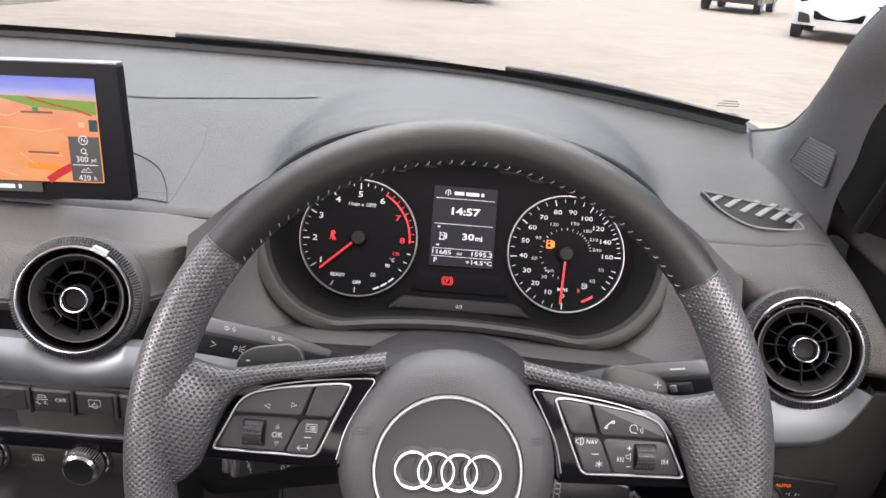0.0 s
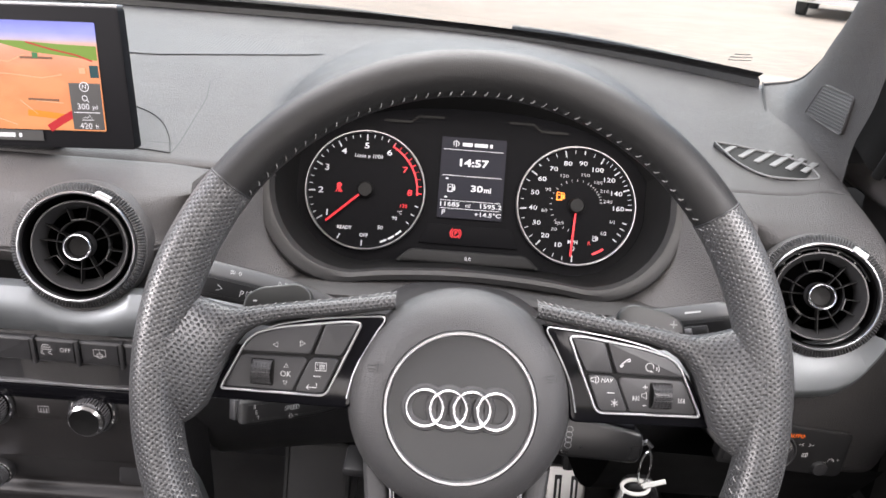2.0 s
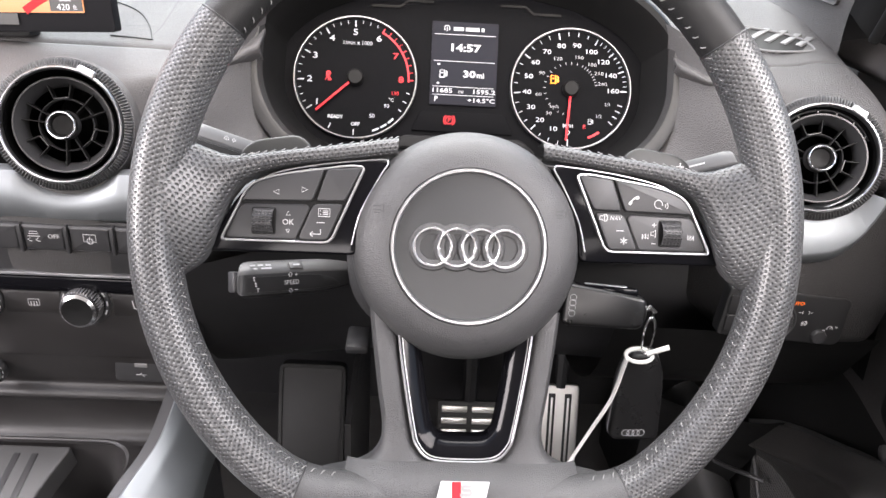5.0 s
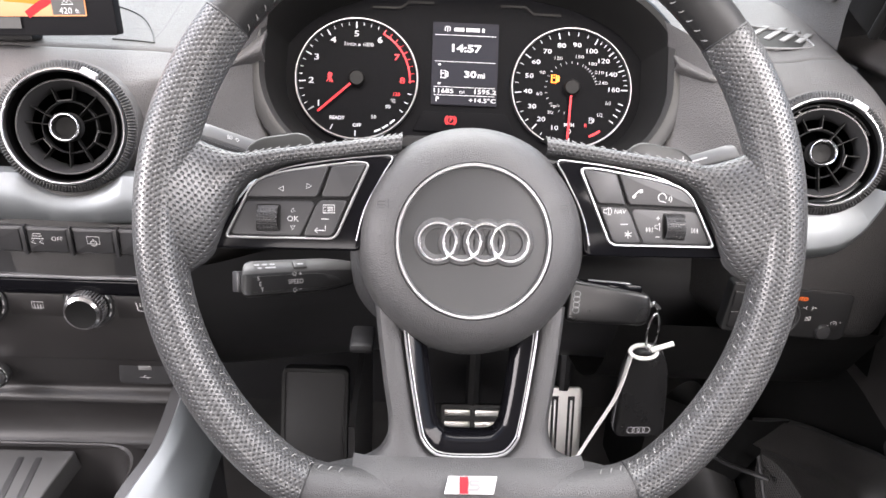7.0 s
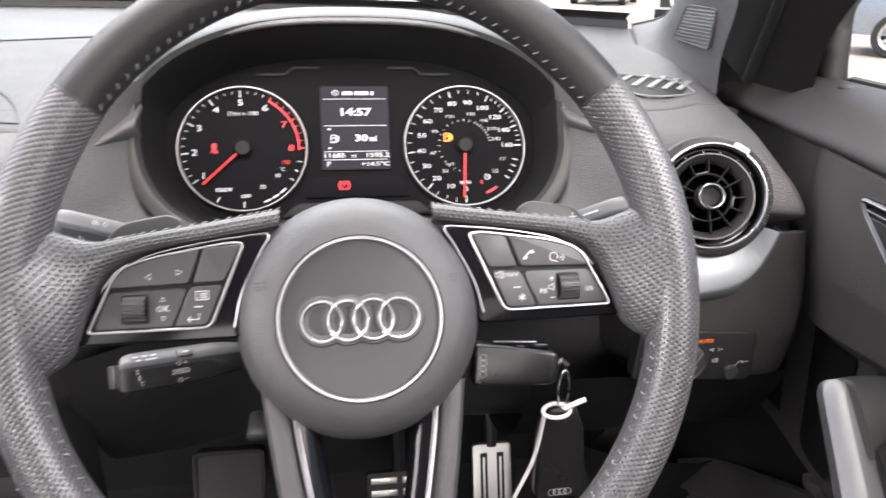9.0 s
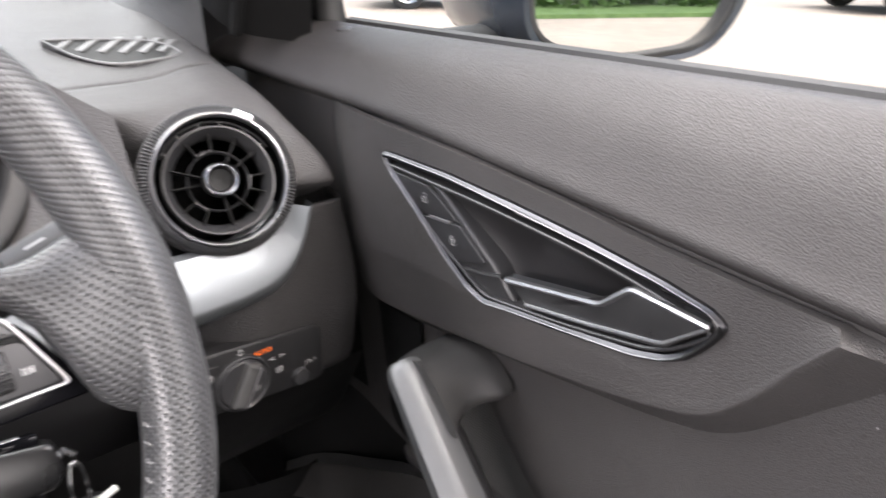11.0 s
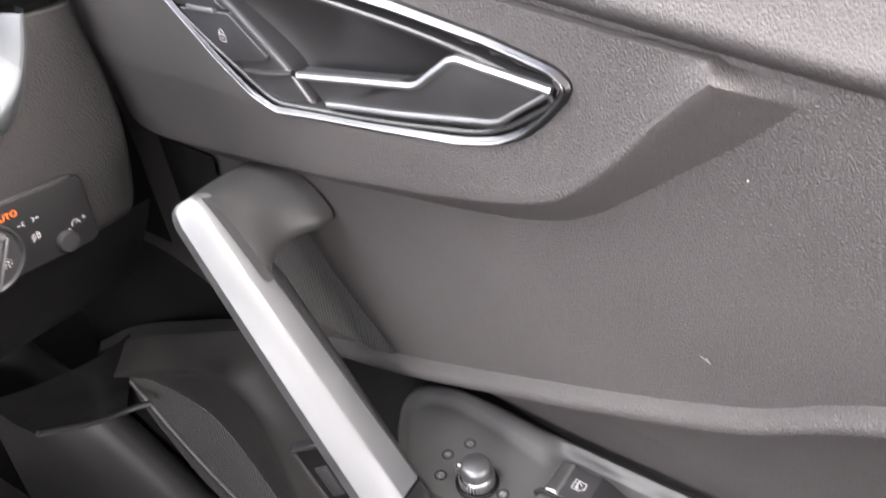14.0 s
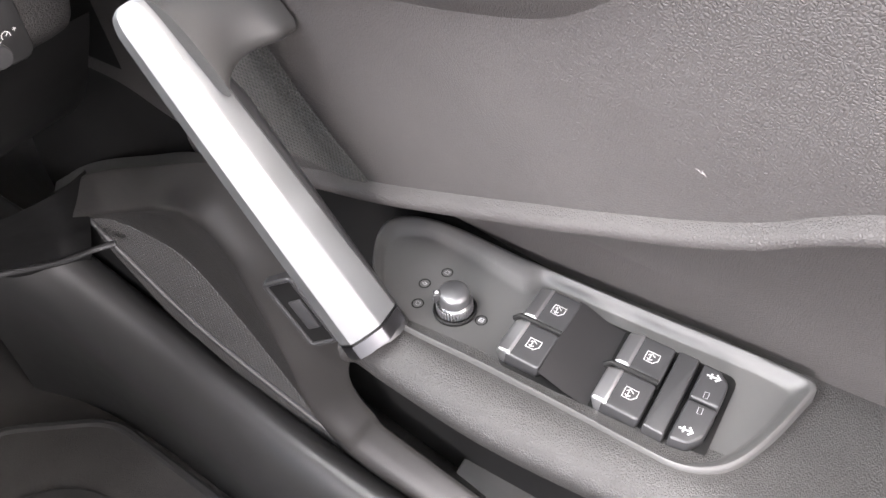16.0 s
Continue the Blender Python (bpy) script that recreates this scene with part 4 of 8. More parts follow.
M_LCD = plain("display ground", (0.010, 0.010, 0.014), 0.55, 0.12, 0.1)
disp = part("display", plate(rounded([(-0.0305, -0.0195), (0.0290, -0.0195), (0.0290, 0.0550), (-0.0305, 0.0550)], 0.001), CL, -0.001, 0.0010), M_LCD, clu, "lit black trip display")
DM = CL @ Matrix.Translation((-0.0008, 0, 0.0012))
part("rule", strokes([[(-0.0275, 0.0435), (0.0275, 0.0435)], [(-0.0275, 0.0195), (0.0275, 0.0195)], [(-0.0275, -0.0035), (0.0275, -0.0035)], [(-0.0275, -0.0108), (0.0275, -0.0108)]], 0.0005, DM, 0.0002), M_WHITE, disp)
part("station_bar", strokes([[(-0.0105, 0.0487), (-0.0015, 0.0487)], [(0.0003, 0.0487), (0.0125, 0.0487)], [(0.0145, 0.0487), (0.0170, 0.0487)]], 0.0032, DM, 0.0002), M_WHITE, disp, "white bars in place of the station name")
part("aerial_symbol", strokes([[(-0.0165, 0.046), (-0.0165, 0.0505)], arc(-0.0165, 0.049, 0.0024, -50, 230, 12)], 0.0007, DM, 0.0002), M_WHITE, disp)
letters("14:57", 0.0105, DM @ Matrix.Translation((0, 0.0315, 0.0002)) @ WIDE, M_WHITE, disp, "clock_time", bold=0.0003)
letters("30", 0.0095, DM @ Matrix.Translation((0.0050, 0.0082, 0.0002)) @ WIDE, M_WHITE, disp, "range_figure", bold=0.00025)
letters("mi", 0.0070, DM @ Matrix.Translation((0.0150, 0.0076, 0.0002)), M_WHITE, disp, "unit", bold=0.00015)
pump(DM @ Matrix.Translation((-0.0180, 0.0080, -0.0017)), 0.0032, M_WHITE, disp, "white fuel symbol")
part("arrow_mark", strokes([[(-0.0240, 0.0165), (-0.0215, 0.0165)], [(-0.0240, -0.0005), (-0.0215, -0.0005)]], 0.0014, DM, 0.0002), M_WHITE, disp)
letters("11685", 0.0064, DM @ Matrix.Translation((-0.0190, -0.0072, 0.0002)) @ WIDE, M_WHITE, disp, "odometer_figure", bold=0.0001)
letters("mi", 0.0050, DM @ Matrix.Translation((-0.0020, -0.0075, 0.0002)), M_WHITE, disp, "unit")
letters("1595.2", 0.0064, DM @ Matrix.Translation((0.0185, -0.0072, 0.0002)) @ WIDE, M_WHITE, disp, "trip_figure", bold=0.0001)
letters("P", 0.0064, DM @ Matrix.Translation((-0.0240, -0.0148, 0.0002)), M_WHITE, disp, "gear_letter", bold=0.0001)
letters("+14.5°C", 0.0060, DM @ Matrix.Translation((0.0165, -0.0150, 0.0002)) @ WIDE, M_WHITE, disp, "temperature_figure", bold=0.0001)
wp_ = part("warning_panel", plate(rounded([(-0.046, -0.044), (0.046, -0.044), (0.038, -0.026), (-0.038, -0.026)], 0.003), CL, -0.001, 0.0010, 0.0004), M_FACE, clu, "matt black warning strip")
part("brake_warning", join(strokes([arc(-0.012, -0.0335, 0.0034, 0, 360, 20), arc(-0.012, -0.0335, 0.0050, 125, 235, 8), arc(-0.012, -0.0335, 0.0050, -55, 55, 8)], 0.0008, CL, 0.0015)), M_RED, clu, "red lit parking brake symbol")
letters("P", 0.0050, CL @ Matrix.Translation((-0.012, -0.0335, 0.0015)), M_RED, clu, "brake_letter", bold=0.0001)
shelf = [(-0.063, -0.060), (-0.052, -0.0525), (0.052, -0.0525), (0.063, -0.060)]
tp = part("trip_strip", plate(rounded([(-0.066, -0.0625), (0.066, -0.0625), (0.052, -0.050), (-0.052, -0.050)], 0.004), CL, -0.001, 0.014, 0.0030), M_SWITCHBLACK, clu, "satin black reset strip")
letters("0.0", 0.0048, CL @ Matrix.Translation((0.0, -0.0567, 0.0143)), M_WHITE, tp, "reset_figure")
for s in (-1, 1):
    part("emboss", strokes([[(s * 0.085, 0.066), (s * 0.060, 0.066), (s * 0.053, 0.072), (s * 0.03, 0.072)]], 0.0022, CL, 0.0008), M_SURROUND, clu)

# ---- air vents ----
# Near-black duct colour: the shade of its depth is put into it.
M_DUCTSHADE = moulded("duct depth shade", (0.0015, 0.0015, 0.0016), (0.0026, 0.0026, 0.0027), 0.6, spec=0.05)


def knurled(r0, r1, z0, z1, m, teeth, depth):
    """A turned collar with fine straight ribs."""
    rows = []
    for r, z, k in ((r0, z0, 1.0), (r0, z1 - 0.0025, 1.0), (r0 - 0.0012, z1 - 0.0006, 1.0), (r1 + 0.0018, z1 + 0.0004, 1.0), (r1, z1, 0.0)):
        rows.append([m @ Vector(((r - depth * k * (j % 2)) * math.cos(math.pi * j / teeth), (r - depth * k * (j % 2)) * math.sin(math.pi * j / teeth), z - depth * k * (j % 2))) for j in range(2 * teeth)])
    return grid(rows, wrap=True)


def air_vent(m, spin, slotted, label):
    """A round turbine vent: knurled bezel, chrome ring, barrel, twelve blades and a chrome hub."""
    v = thing("air_vent", label, "air vent", tuple(m.translation), "round air vents")
    part("housing", lathe([(0.030, -0.16), (0.040, -0.11), (0.050, -0.06), (0.0545, -0.03), (0.0545, -0.012), (0.0535, -0.006), (0.0515, -0.005)], m, 64), M_DASH, v, "flared round housing")
    part("knurled_collar", knurled(0.0530, 0.0470, -0.016, 0.0012, m, 130, 0.0010), M_HARD, v, "finely ribbed black collar")
    part("chrome_ring", lathe([(0.0466, 0.0), (0.0466, 0.0030), (0.0463, 0.0048), (0.0457, 0.0058), (0.0449, 0.0060), (0.0441, 0.0052), (0.0436, 0.0036), (0.0434, -0.006)], m, 72), M_RINGCHROME, v, "satin chrome ring")
    part("barrel", lathe([(0.0434, 0.0), (0.0425, -0.012), (0.041, -0.045), (0.038, -0.12), (0.0001, -0.125)], m, 48), M_DUCTSHADE, v, "duct with its inner shade put into the colour")
    tm = m @ Matrix.Rotation(radians(spin), 4, "Z")
    part("face_ring", lathe([(0.0362, -0.024), (0.0384, -0.012), (0.0386, -0.0040), (0.0380, -0.0030), (0.0368, -0.0030), (0.0362, -0.0042), (0.0345, -0.008), (0.0318, -0.0130), (0.0306, -0.0200)], m, 56), M_SATIN, v, "satin black turbine cup")
    if slotted:
        band = [radians(a) for a in np.linspace(28, 152, 30)]
        part("slotted_band", grid([[m @ Vector((r * math.cos(a), r * math.sin(a), z)) for a in band] for r, z in ((0.0402, -0.016), (0.0406, -0.0060), (0.0420, -0.0064), (0.0424, -0.016))]), M_SATIN, v)
        for a in (34, 56, 79, 101, 124, 146):
            part("bridge", box(m @ Matrix.Rotation(radians(a), 4, "Z"), (0.0380, -0.0009, -0.014), (0.0408, 0.0009, -0.0052), 0.0003, 1), M_SATIN, v)
    part("inner_ring", lathe([(0.0215, -0.020), (0.0215, -0.012), (0.0209, -0.0114), (0.0203, -0.012), (0.0203, -0.020)], m, 40), M_DARK, v)
    for a, inner in ((80, 0.0215), (110, 0.0215), (148, 0.010), (172, 0.010), (203, 0.0215), (230, 0.0215), (267, 0.010), (298, 0.010), (327, 0.0215), (350, 0.0215), (20, 0.010), (47, 0.010)):
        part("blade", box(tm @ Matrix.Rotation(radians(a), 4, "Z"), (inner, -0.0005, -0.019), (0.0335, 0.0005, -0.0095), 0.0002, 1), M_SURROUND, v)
    for a in (95, 216.5, 338.5):
        part("louvre", box(tm @ Matrix.Rotation(radians(a), 4, "Z"), (0.0210, -0.0055, -0.019), (0.0222, 0.0055, -0.0095), 0.0002, 1), M_SATIN, v)
    part("hub", lathe([(0.0085, -0.018), (0.0118, -0.010), (0.0120, 0.001)], m, 40), M_SATIN, v)
    part("hub_ring", lathe([(0.0116, 0.0), (0.0117, 0.0032), (0.0112, 0.0050), (0.0104, 0.0057), (0.0096, 0.0050), (0.0090, 0.0030), (0.0086, -0.002)], m, 40), M_CHROME, v, "bright chrome hub ring")
    part("hub_cap", lathe([(0.0088, 0.001), (0.0078, -0.002), (0.0001, -0.0030)], m, 32), M_SURROUND, v)
    part("marker_tab", plate(rounded([(-0.0075, 0.0440), (0.0075, 0.0440), (0.0065, 0.0500), (-0.0065, 0.0500)], 0.0015), m @ Matrix.Rotation(radians(-28), 4, "Z"), 0.0, 0.0066, 0.0012), M_SATINCHROME, v, "chrome grip tab")
    return v


air_vent(VENT_LEFT, 0, False, "round black air vent with chrome ring beside the screen")
air_vent(VENT_RIGHT, 12, True, "round black air vent with chrome ring beside the door")

# ---- infotainment screen ----
scr = thing("infotainment_screen", "free-standing slim infotainment screen showing a navigation map", "screen", (-0.355, 0.60, 1.03))
SM = axes((-0.3572, 0.592, 1.088), (1, 0.0, 0.044), (0, 0.09, 1))
M_CASE = plain("screen black", (0.006, 0.006, 0.007), 0.5, 0.0, 0.08)
part("case", plate(rounded([(-0.1045, -0.0590), (0.1040, -0.0580), (0.1015, 0.0530), (-0.1030, 0.0535)], 0.003), SM, -0.012, 0.0, 0.0009), M_CASE, scr, "gloss black case")
part("top_edge", box(SM, (-0.102, 0.0525, -0.013), (0.101, 0.0552, -0.0004), 0.001), M_GREYPAINT, scr, "grey metal top edge")


def map_material():
    """Perspective navigation map: blue sky band over green and orange land."""
    m, t, n, p = nodes_of("map picture")
    c = n.new("ShaderNodeTexCoord")
    sep = n.new("ShaderNodeSeparateXYZ")
    t.links.new(c.outputs["Object"], sep.inputs[0])
    h = math_node(t, "DIVIDE", math_node(t, "SUBTRACT", math_node(t, "SUBTRACT", sep.outputs[2], math_node(t, "MULTIPLY", math_node(t, "ADD", sep.outputs[0], 0.355), 0.044)), 1.0435), 0.087)
    col = ramp(t, h, [(0.0, (0.93, 0.36, 0.14)), (0.55, (0.90, 0.34, 0.15)), (0.76, (0.86, 0.34, 0.20)), (0.805, (0.72, 0.42, 0.36)), (0.83, (0.50, 0.42, 0.62)), (0.89, (0.24, 0.27, 0.78)), (1.0, (0.08, 0.11, 0.68))])
    nz = noise_tex(t, mapped(t, (30, 30, 60)), 1.0, 3)
    mx = n.new("ShaderNodeMix")
    mx.data_type, mx.blend_type = "RGBA", "OVERLAY"
    mx.inputs[0].default_value = 0.25
    t.links.new(col, mx.inputs[6])
    t.links.new(ramp(t, nz, [(0.4, (0.35,)), (0.6, (0.65,))]), mx.inputs[7])
    p.inputs["Base Color"].default_value = (0.01, 0.01, 0.01, 1)
    p.inputs["Roughness"].default_value = 0.15
    t.links.new(mx.outputs[2], p.inputs["Emission Color"])
    p.inputs["Emission Strength"].default_value = 0.42
    return m


pic = part("picture", plate(rounded([(-0.082, -0.0440), (0.0820, -0.0435), (0.0822, 0.0415), (-0.082, 0.0420)], 0.001), SM, 0.0002, 0.0006), map_material(), scr, "lit navigation map")
PM = SM @ Matrix.Translation((0, 0, 0.0009))
M_MAPRED = lit("map red", (0.26, 0.006, 0.010))
M_MAPGREEN = lit("map green", (0.10, 0.155, 0.022))
M_MAPGREY = lit("map road", (0.40, 0.21, 0.12))
M_MAPORANGE = lit("map orange", (0.40, 0.13, 0.008))
M_PANEL = plain("map panel", (0.03, 0.03, 0.03), 0.3, 0.05)
part("green_area", plate([(-0.004, 0.0262), (0.030, 0.0180), (0.060, 0.0150), (0.0815, 0.0125), (0.0815, 0.0235), (0.050, 0.0245), (0.020, 0.0262)], PM, -0.0001, 0.0001), M_MAPGREEN, pic)
for pts, w in (([(0.026, 0.0255), (0.045, 0.0205), (0.065, 0.0165), (0.0775, 0.0120)], 0.0012), ([(0.036, -0.0425), (0.046, -0.0360), (0.057, -0.0300)], 0.0060)):
    part("red_road", strokes([pts], w, PM, 0.0002), M_MAPRED, pic)
part("orange_road", strokes([[(0.020, -0.0300), (0.034, -0.0310), (0.052, -0.0330)]], 0.0050, PM, 0.0001), M_MAPORANGE, pic)
part("road_line", strokes([[(-0.02, 0.0010), (0.010, 0.0005), (0.035, -0.0020), (0.052, 0.0010)], [(0.028, -0.020), (0.050, -0.0215)], [(0.015, -0.020), (0.028, -0.031)], [(-0.012, 0.012), (0.010, 0.0100), (0.024, 0.0160)], [(-0.06, -0.02), (-0.02, -0.03), (0.01, -0.04)]], 0.0007, PM, 0.0001), M_MAPGREY, pic)
for pts in ([(-0.018, 0.0165), (0.003, 0.0165)], [(0.020, 0.0135), (0.046, 0.0135)], [(0.022, -0.0190), (0.047, -0.0195)]):
    part("street_label", strokes([pts], 0.0017, PM, 0.0003), lit("map dark print", (0.10, 0.045, 0.025)), pic, "dark bar in place of a street name")
part("poi_symbol", strokes([[(0.030, 0.0155), (0.0345, 0.0155)]], 0.0042, PM, 0.0004), lit("map poi", (0.03, 0.10, 0.04)), pic, "green map marker")
part("poi_symbol", strokes([[(0.066, 0.0045), (0.071, 0.0045)]], 0.0045, PM, 0.0004), M_MAPGREY, pic, "pale map marker")
part("tab", strokes([[(0.0745, 0.0040), (0.0815, 0.0040)]], 0.0095, PM, 0.0004), lit("map teal", (0.006, 0.03, 0.035)), pic, "dark teal tab")
PM = PM @ Matrix.Translation((0, -0.0045, 0))
part("scale_panel", strokes([[(0.0562, -0.0193), (0.0815, -0.0193)]], 0.0372, PM, 0.0004), M_PANEL, pic, "dark map scale panel")
letters("300", 0.0068, PM @ Matrix.Translation((0.0660, -0.0195, 0.0006)), M_WHITE, pic, "scale_figure")
letters("yd", 0.0048, PM @ Matrix.Translation((0.0755, -0.0197, 0.0006)), M_WHITE, pic, "unit")
letters("420", 0.0068, PM @ Matrix.Translation((0.0665, -0.0350, 0.0006)), M_WHITE, pic, "height_figure")
letters("ft", 0.0048, PM @ Matrix.Translation((0.0755, -0.0352, 0.0006)), M_WHITE, pic, "unit")
letters("N", 0.0048, PM @ Matrix.Translation((0.0685, -0.0035, 0.0006)), M_WHITE, pic, "compass_letter")
part("scale_symbols", strokes([arc(0.0685, -0.0035, 0.0036, 0, 360, 18), arc(0.0680, -0.0125, 0.0020, 0, 360, 14), [(0.0694, -0.0140), (0.0712, -0.0155)], [(0.0640, -0.0300), (0.0665, -0.0272), (0.0680, -0.0288), (0.0700, -0.0262), (0.0730, -0.0300), (0.0640, -0.0300)], [(0.058, -0.0240), (0.079, -0.0240)]], 0.0006, PM, 0.0006), M_WHITE, pic)
part("station_strip", strokes([[(-0.081, -0.0440), (0.0300, -0.0440)]], 0.0085, PM, 0.0004), M_PANEL, pic, "dark status line")
part("station_bar", strokes([[(-0.022, -0.0440), (-0.012, -0.0440)], [(-0.009, -0.0440), (0.007, -0.0440)], [(0.010, -0.0440), (0.0125, -0.0440)]], 0.0034, PM, 0.0006), M_WHITE, pic, "white bars in place of the station name")
part("own_position", strokes([arc(-0.014, -0.0165, 0.0070, 0, 360, 20, 0.004)], 0.0007, PM, 0.0005), M_WHITE, pic)
part("own_arrow", strokes([[(-0.017, -0.0165), (-0.011, -0.0165)]], 0.0050, PM, 0.0006), lit("map blue", (0.02, 0.04, 0.2)), pic, "blue position arrow")
part("foot", box(SM, (-0.03, -0.0635, -0.034), (0.03, -0.045, -0.0125), 0.004), M_DARK, scr)
part("flap_seam", strokes([[(0.110, 0.14), (0.122, 0.13), (0.130, 0.09), (0.134, 0.0), (0.1325, -0.02)], [(0.104, 0.0), (0.134, 0.0)]], 0.0011, axes((-0.355, 0.605, 1.0375), (1, 0, 0), (0, 1, 0.21))), M_DARK, dash, "dark seam of the screen flap")

# ---- steering wheel ----
TW = radians(25)
WU, WN = Vector((0, math.sin(TW), math.cos(TW))), Vector((0, -math.cos(TW), math.sin(TW)))
HUB = Vector((0.0235, 0.348, 0.9795))
WM = Matrix(((1, WU.x, WN.x, HUB.x), (0, WU.y, WN.y, HUB.y), (0, WU.z, WN.z, HUB.z), (0, 0, 0, 1))) @ Matrix.Rotation(radians(0.7), 4, "Z")
wheel = thing("steering_wheel", "black leather three-spoke steering wheel with flat bottom and perforated grips", "steering wheel", tuple(HUB))


def rim_line(a):
    """Centre line of the rim at the angle a."""
    ca, sa = math.cos(a), math.sin(a)
    x = 0.1738 * ca
    y = 0.006 + (0.1820 if sa > 0 else 0.1745) * sa
    low = -0.146
    if y < low + 0.02:
        d = low + 0.02 - y
        y = low + 0.02 - 0.02 * math.tanh(d / 0.02)
    return Vector((x, y, -0.008))


def rim_piece(name, a0, a1, mat, label, fat=1.0):
    n = max(12, int(abs(a1 - a0) * 0.9))
    rows, length = [], [0.0]
    sides = 28
    for k in range(n + 1):
        a = radians(a0 + (a1 - a0) * k / n)
        c = rim_line(a)
        tan = (rim_line(a + 0.01) - rim_line(a - 0.01)).normalized()
        out = tan.cross(Vector((0, 0, 1))).normalized()
        if k:
            length.append(length[-1] + (c - last).length)
        last = c
        th = 1.0 + 0.10 * math.exp(-((math.degrees(a) % 180 - 18 if math.degrees(a) < 90 else 162 - math.degrees(a) % 360) / 16) ** 2) if fat > 1 else 1.0
        row = []
        for j in range(sides):
            q = 2 * math.pi * j / sides
            ro, rn = 0.0134 * th * fat, 0.0160 * fat
            row.append(WM @ (c + out * (ro * math.cos(q)) + Vector((0, 0, rn * math.sin(q)))))
        rows.append(row)
    circ = 2 * math.pi * 0.0157
    bm = grid(rows, wrap=True, uv=lambda i, j: (length[min(i, n)], circ * j / sides))
    return part(name, bm, mat, wheel, label)


rim_piece("rim_top", 37.2, 142.8, M_LEATHER, "smooth black leather top of the rim")
rim_piece("rim_grip", -58, 36.8, M_PERF, "perforated black leather grip", 1.012)
rim_piece("rim_grip", 143.2, 238, M_PERF, "perforated black leather grip", 1.012)
rim_piece("rim_bottom", 238.4, 301.6, M_AIRBAG, "smooth black leather flat bottom")
# stitching round the inner side of the rim
st = []
for k in range(150):
    a = radians(k * 2.4)
    if 245 < math.degrees(a) < 295 or abs(math.sin(a) - 0.03) < 0.20:
        continue
    for off in (0,):
        c = rim_line(a)
        tan = (rim_line(a + 0.01) - rim_line(a - 0.01)).normalized()
        out = tan.cross(Vector((0, 0, 1))).normalized()
        q = radians(155)
        p0 = c + out * (0.0137 * math.cos(q)) + Vector((0, 0, 0.0163 * math.sin(q)))
        q = radians(167)
        p1 = c + out * (0.0139 * math.cos(q)) + Vector((0, 0, 0.0165 * math.sin(q))) + tan * 0.0016
        st.append(tube([WM @ p0, WM @ ((p0 + p1) / 2 - out * 0.0006), WM @ p1], 0.00032, 5))
tagged(part("stitching", join(*st), M_STITCH, wheel), "pale grey cross stitching", kind="stuff")
for a in (37, 143, 238.2, 301.8):
    c = rim_line(radians(a))
    tan = (rim_line(radians(a) + 0.01) - rim_line(radians(a) - 0.01)).normalized()
    out = tan.cross(Vector((0, 0, 1))).normalized()
    ring = [WM @ (c + out * (0.01345 * math.cos(q)) + Vector((0, 0, 0.01605 * math.sin(q)))) for q in np.linspace(0, 2 * math.pi, 24, endpoint=False)]
    part("seam", tube(ring, 0.0006, 6, closed=True), M_DARK, wheel)

# airbag cover and badge
AM = WM @ Matrix.Translation((-0.001, -0.003, 0))
part("airbag_cover", lathe([(0.0428, -0.0040), (0.0440, -0.0025), (0.0500, -0.0035), (0.0570, -0.0075), (0.0620, -0.0135), (0.0655, -0.0215), (0.0668, -0.030), (0.0655, -0.040), (0.060, -0.055)], AM, 72), M_AIRBAG, wheel, "grey grained airbag cover")
part("cover_centre", lathe([(0.0001, -0.0030), (0.030, -0.0032), (0.0412, -0.0040), (0.0430, -0.008)], AM, 64), M_CAP, wheel, "smooth dark centre disc")
part("cover_ring", lathe([(0.0408, -0.0050), (0.0409, -0.0020), (0.0415, -0.0008), (0.0427, -0.0008), (0.0433, -0.0020), (0.0434, -0.0050)], AM, 72), M_SATINCHROME, wheel, "satin chrome ring")
for k in range(4):
    cx = (k - 1.5) * 0.01330
    part("badge_plinth", lathe([(0.0072, -0.0040), (0.0072, -0.0022 + 0.0001 * k), (0.0080, -0.0016 + 0.0001 * k), (0.0124, -0.0016 + 0.0001 * k), (0.0134, -0.0030)], WM @ Matrix.Translation((-0.001 + cx, -0.0035, 0)), 40), M_AIRBAG, wheel, "raised dark plinth of the badge")
    part("badge_ring", lathe([(0.0089, -0.0035), (0.0090, -0.0018), (0.0093, -0.0009), (0.0099, -0.0003), (0.0105, -0.0003), (0.0111, -0.0009), (0.0115, -0.0018), (0.0116, -0.0035)], WM @ Matrix.Translation((-0.001 + cx, -0.0035, 0.0004 + 0.0002 * (k % 2))), 40), M_CHROME, wheel, "bright chrome ring")
# Embossed letters; their shading is put in as a darker colour than the cover.
letters("AIRBAG", 0.0072, WM @ Matrix.Translation((-0.001, -0.0560, -0.0066)) @ Matrix.Rotation(radians(33), 4, "X"), M_CAP, wheel, "embossed_word", depth=0.0006, bold=0.0002)
for s in (-1, 1):
    hm = AM @ Matrix.Translation((s * 0.0505, 0.020, -0.0030)) @ Matrix.Rotation(radians(s * 14), 4, "Y")
    part("horn_symbol", strokes([[(-0.003, -0.001), (0.001, -0.001), (0.003, -0.0025), (0.003, 0.0025), (0.001, 0.001), (-0.003, 0.001), (-0.003, -0.001)], [(-0.0025, -0.0025), (0.001, -0.0025)]], 0.0006, hm), M_DARK, wheel)
# core behind the cover
part("hub_core", lathe([(0.060, -0.02), (0.062, -0.045), (0.045, -0.062), (0.001, -0.064)], AM, 40), M_DARK, wheel)


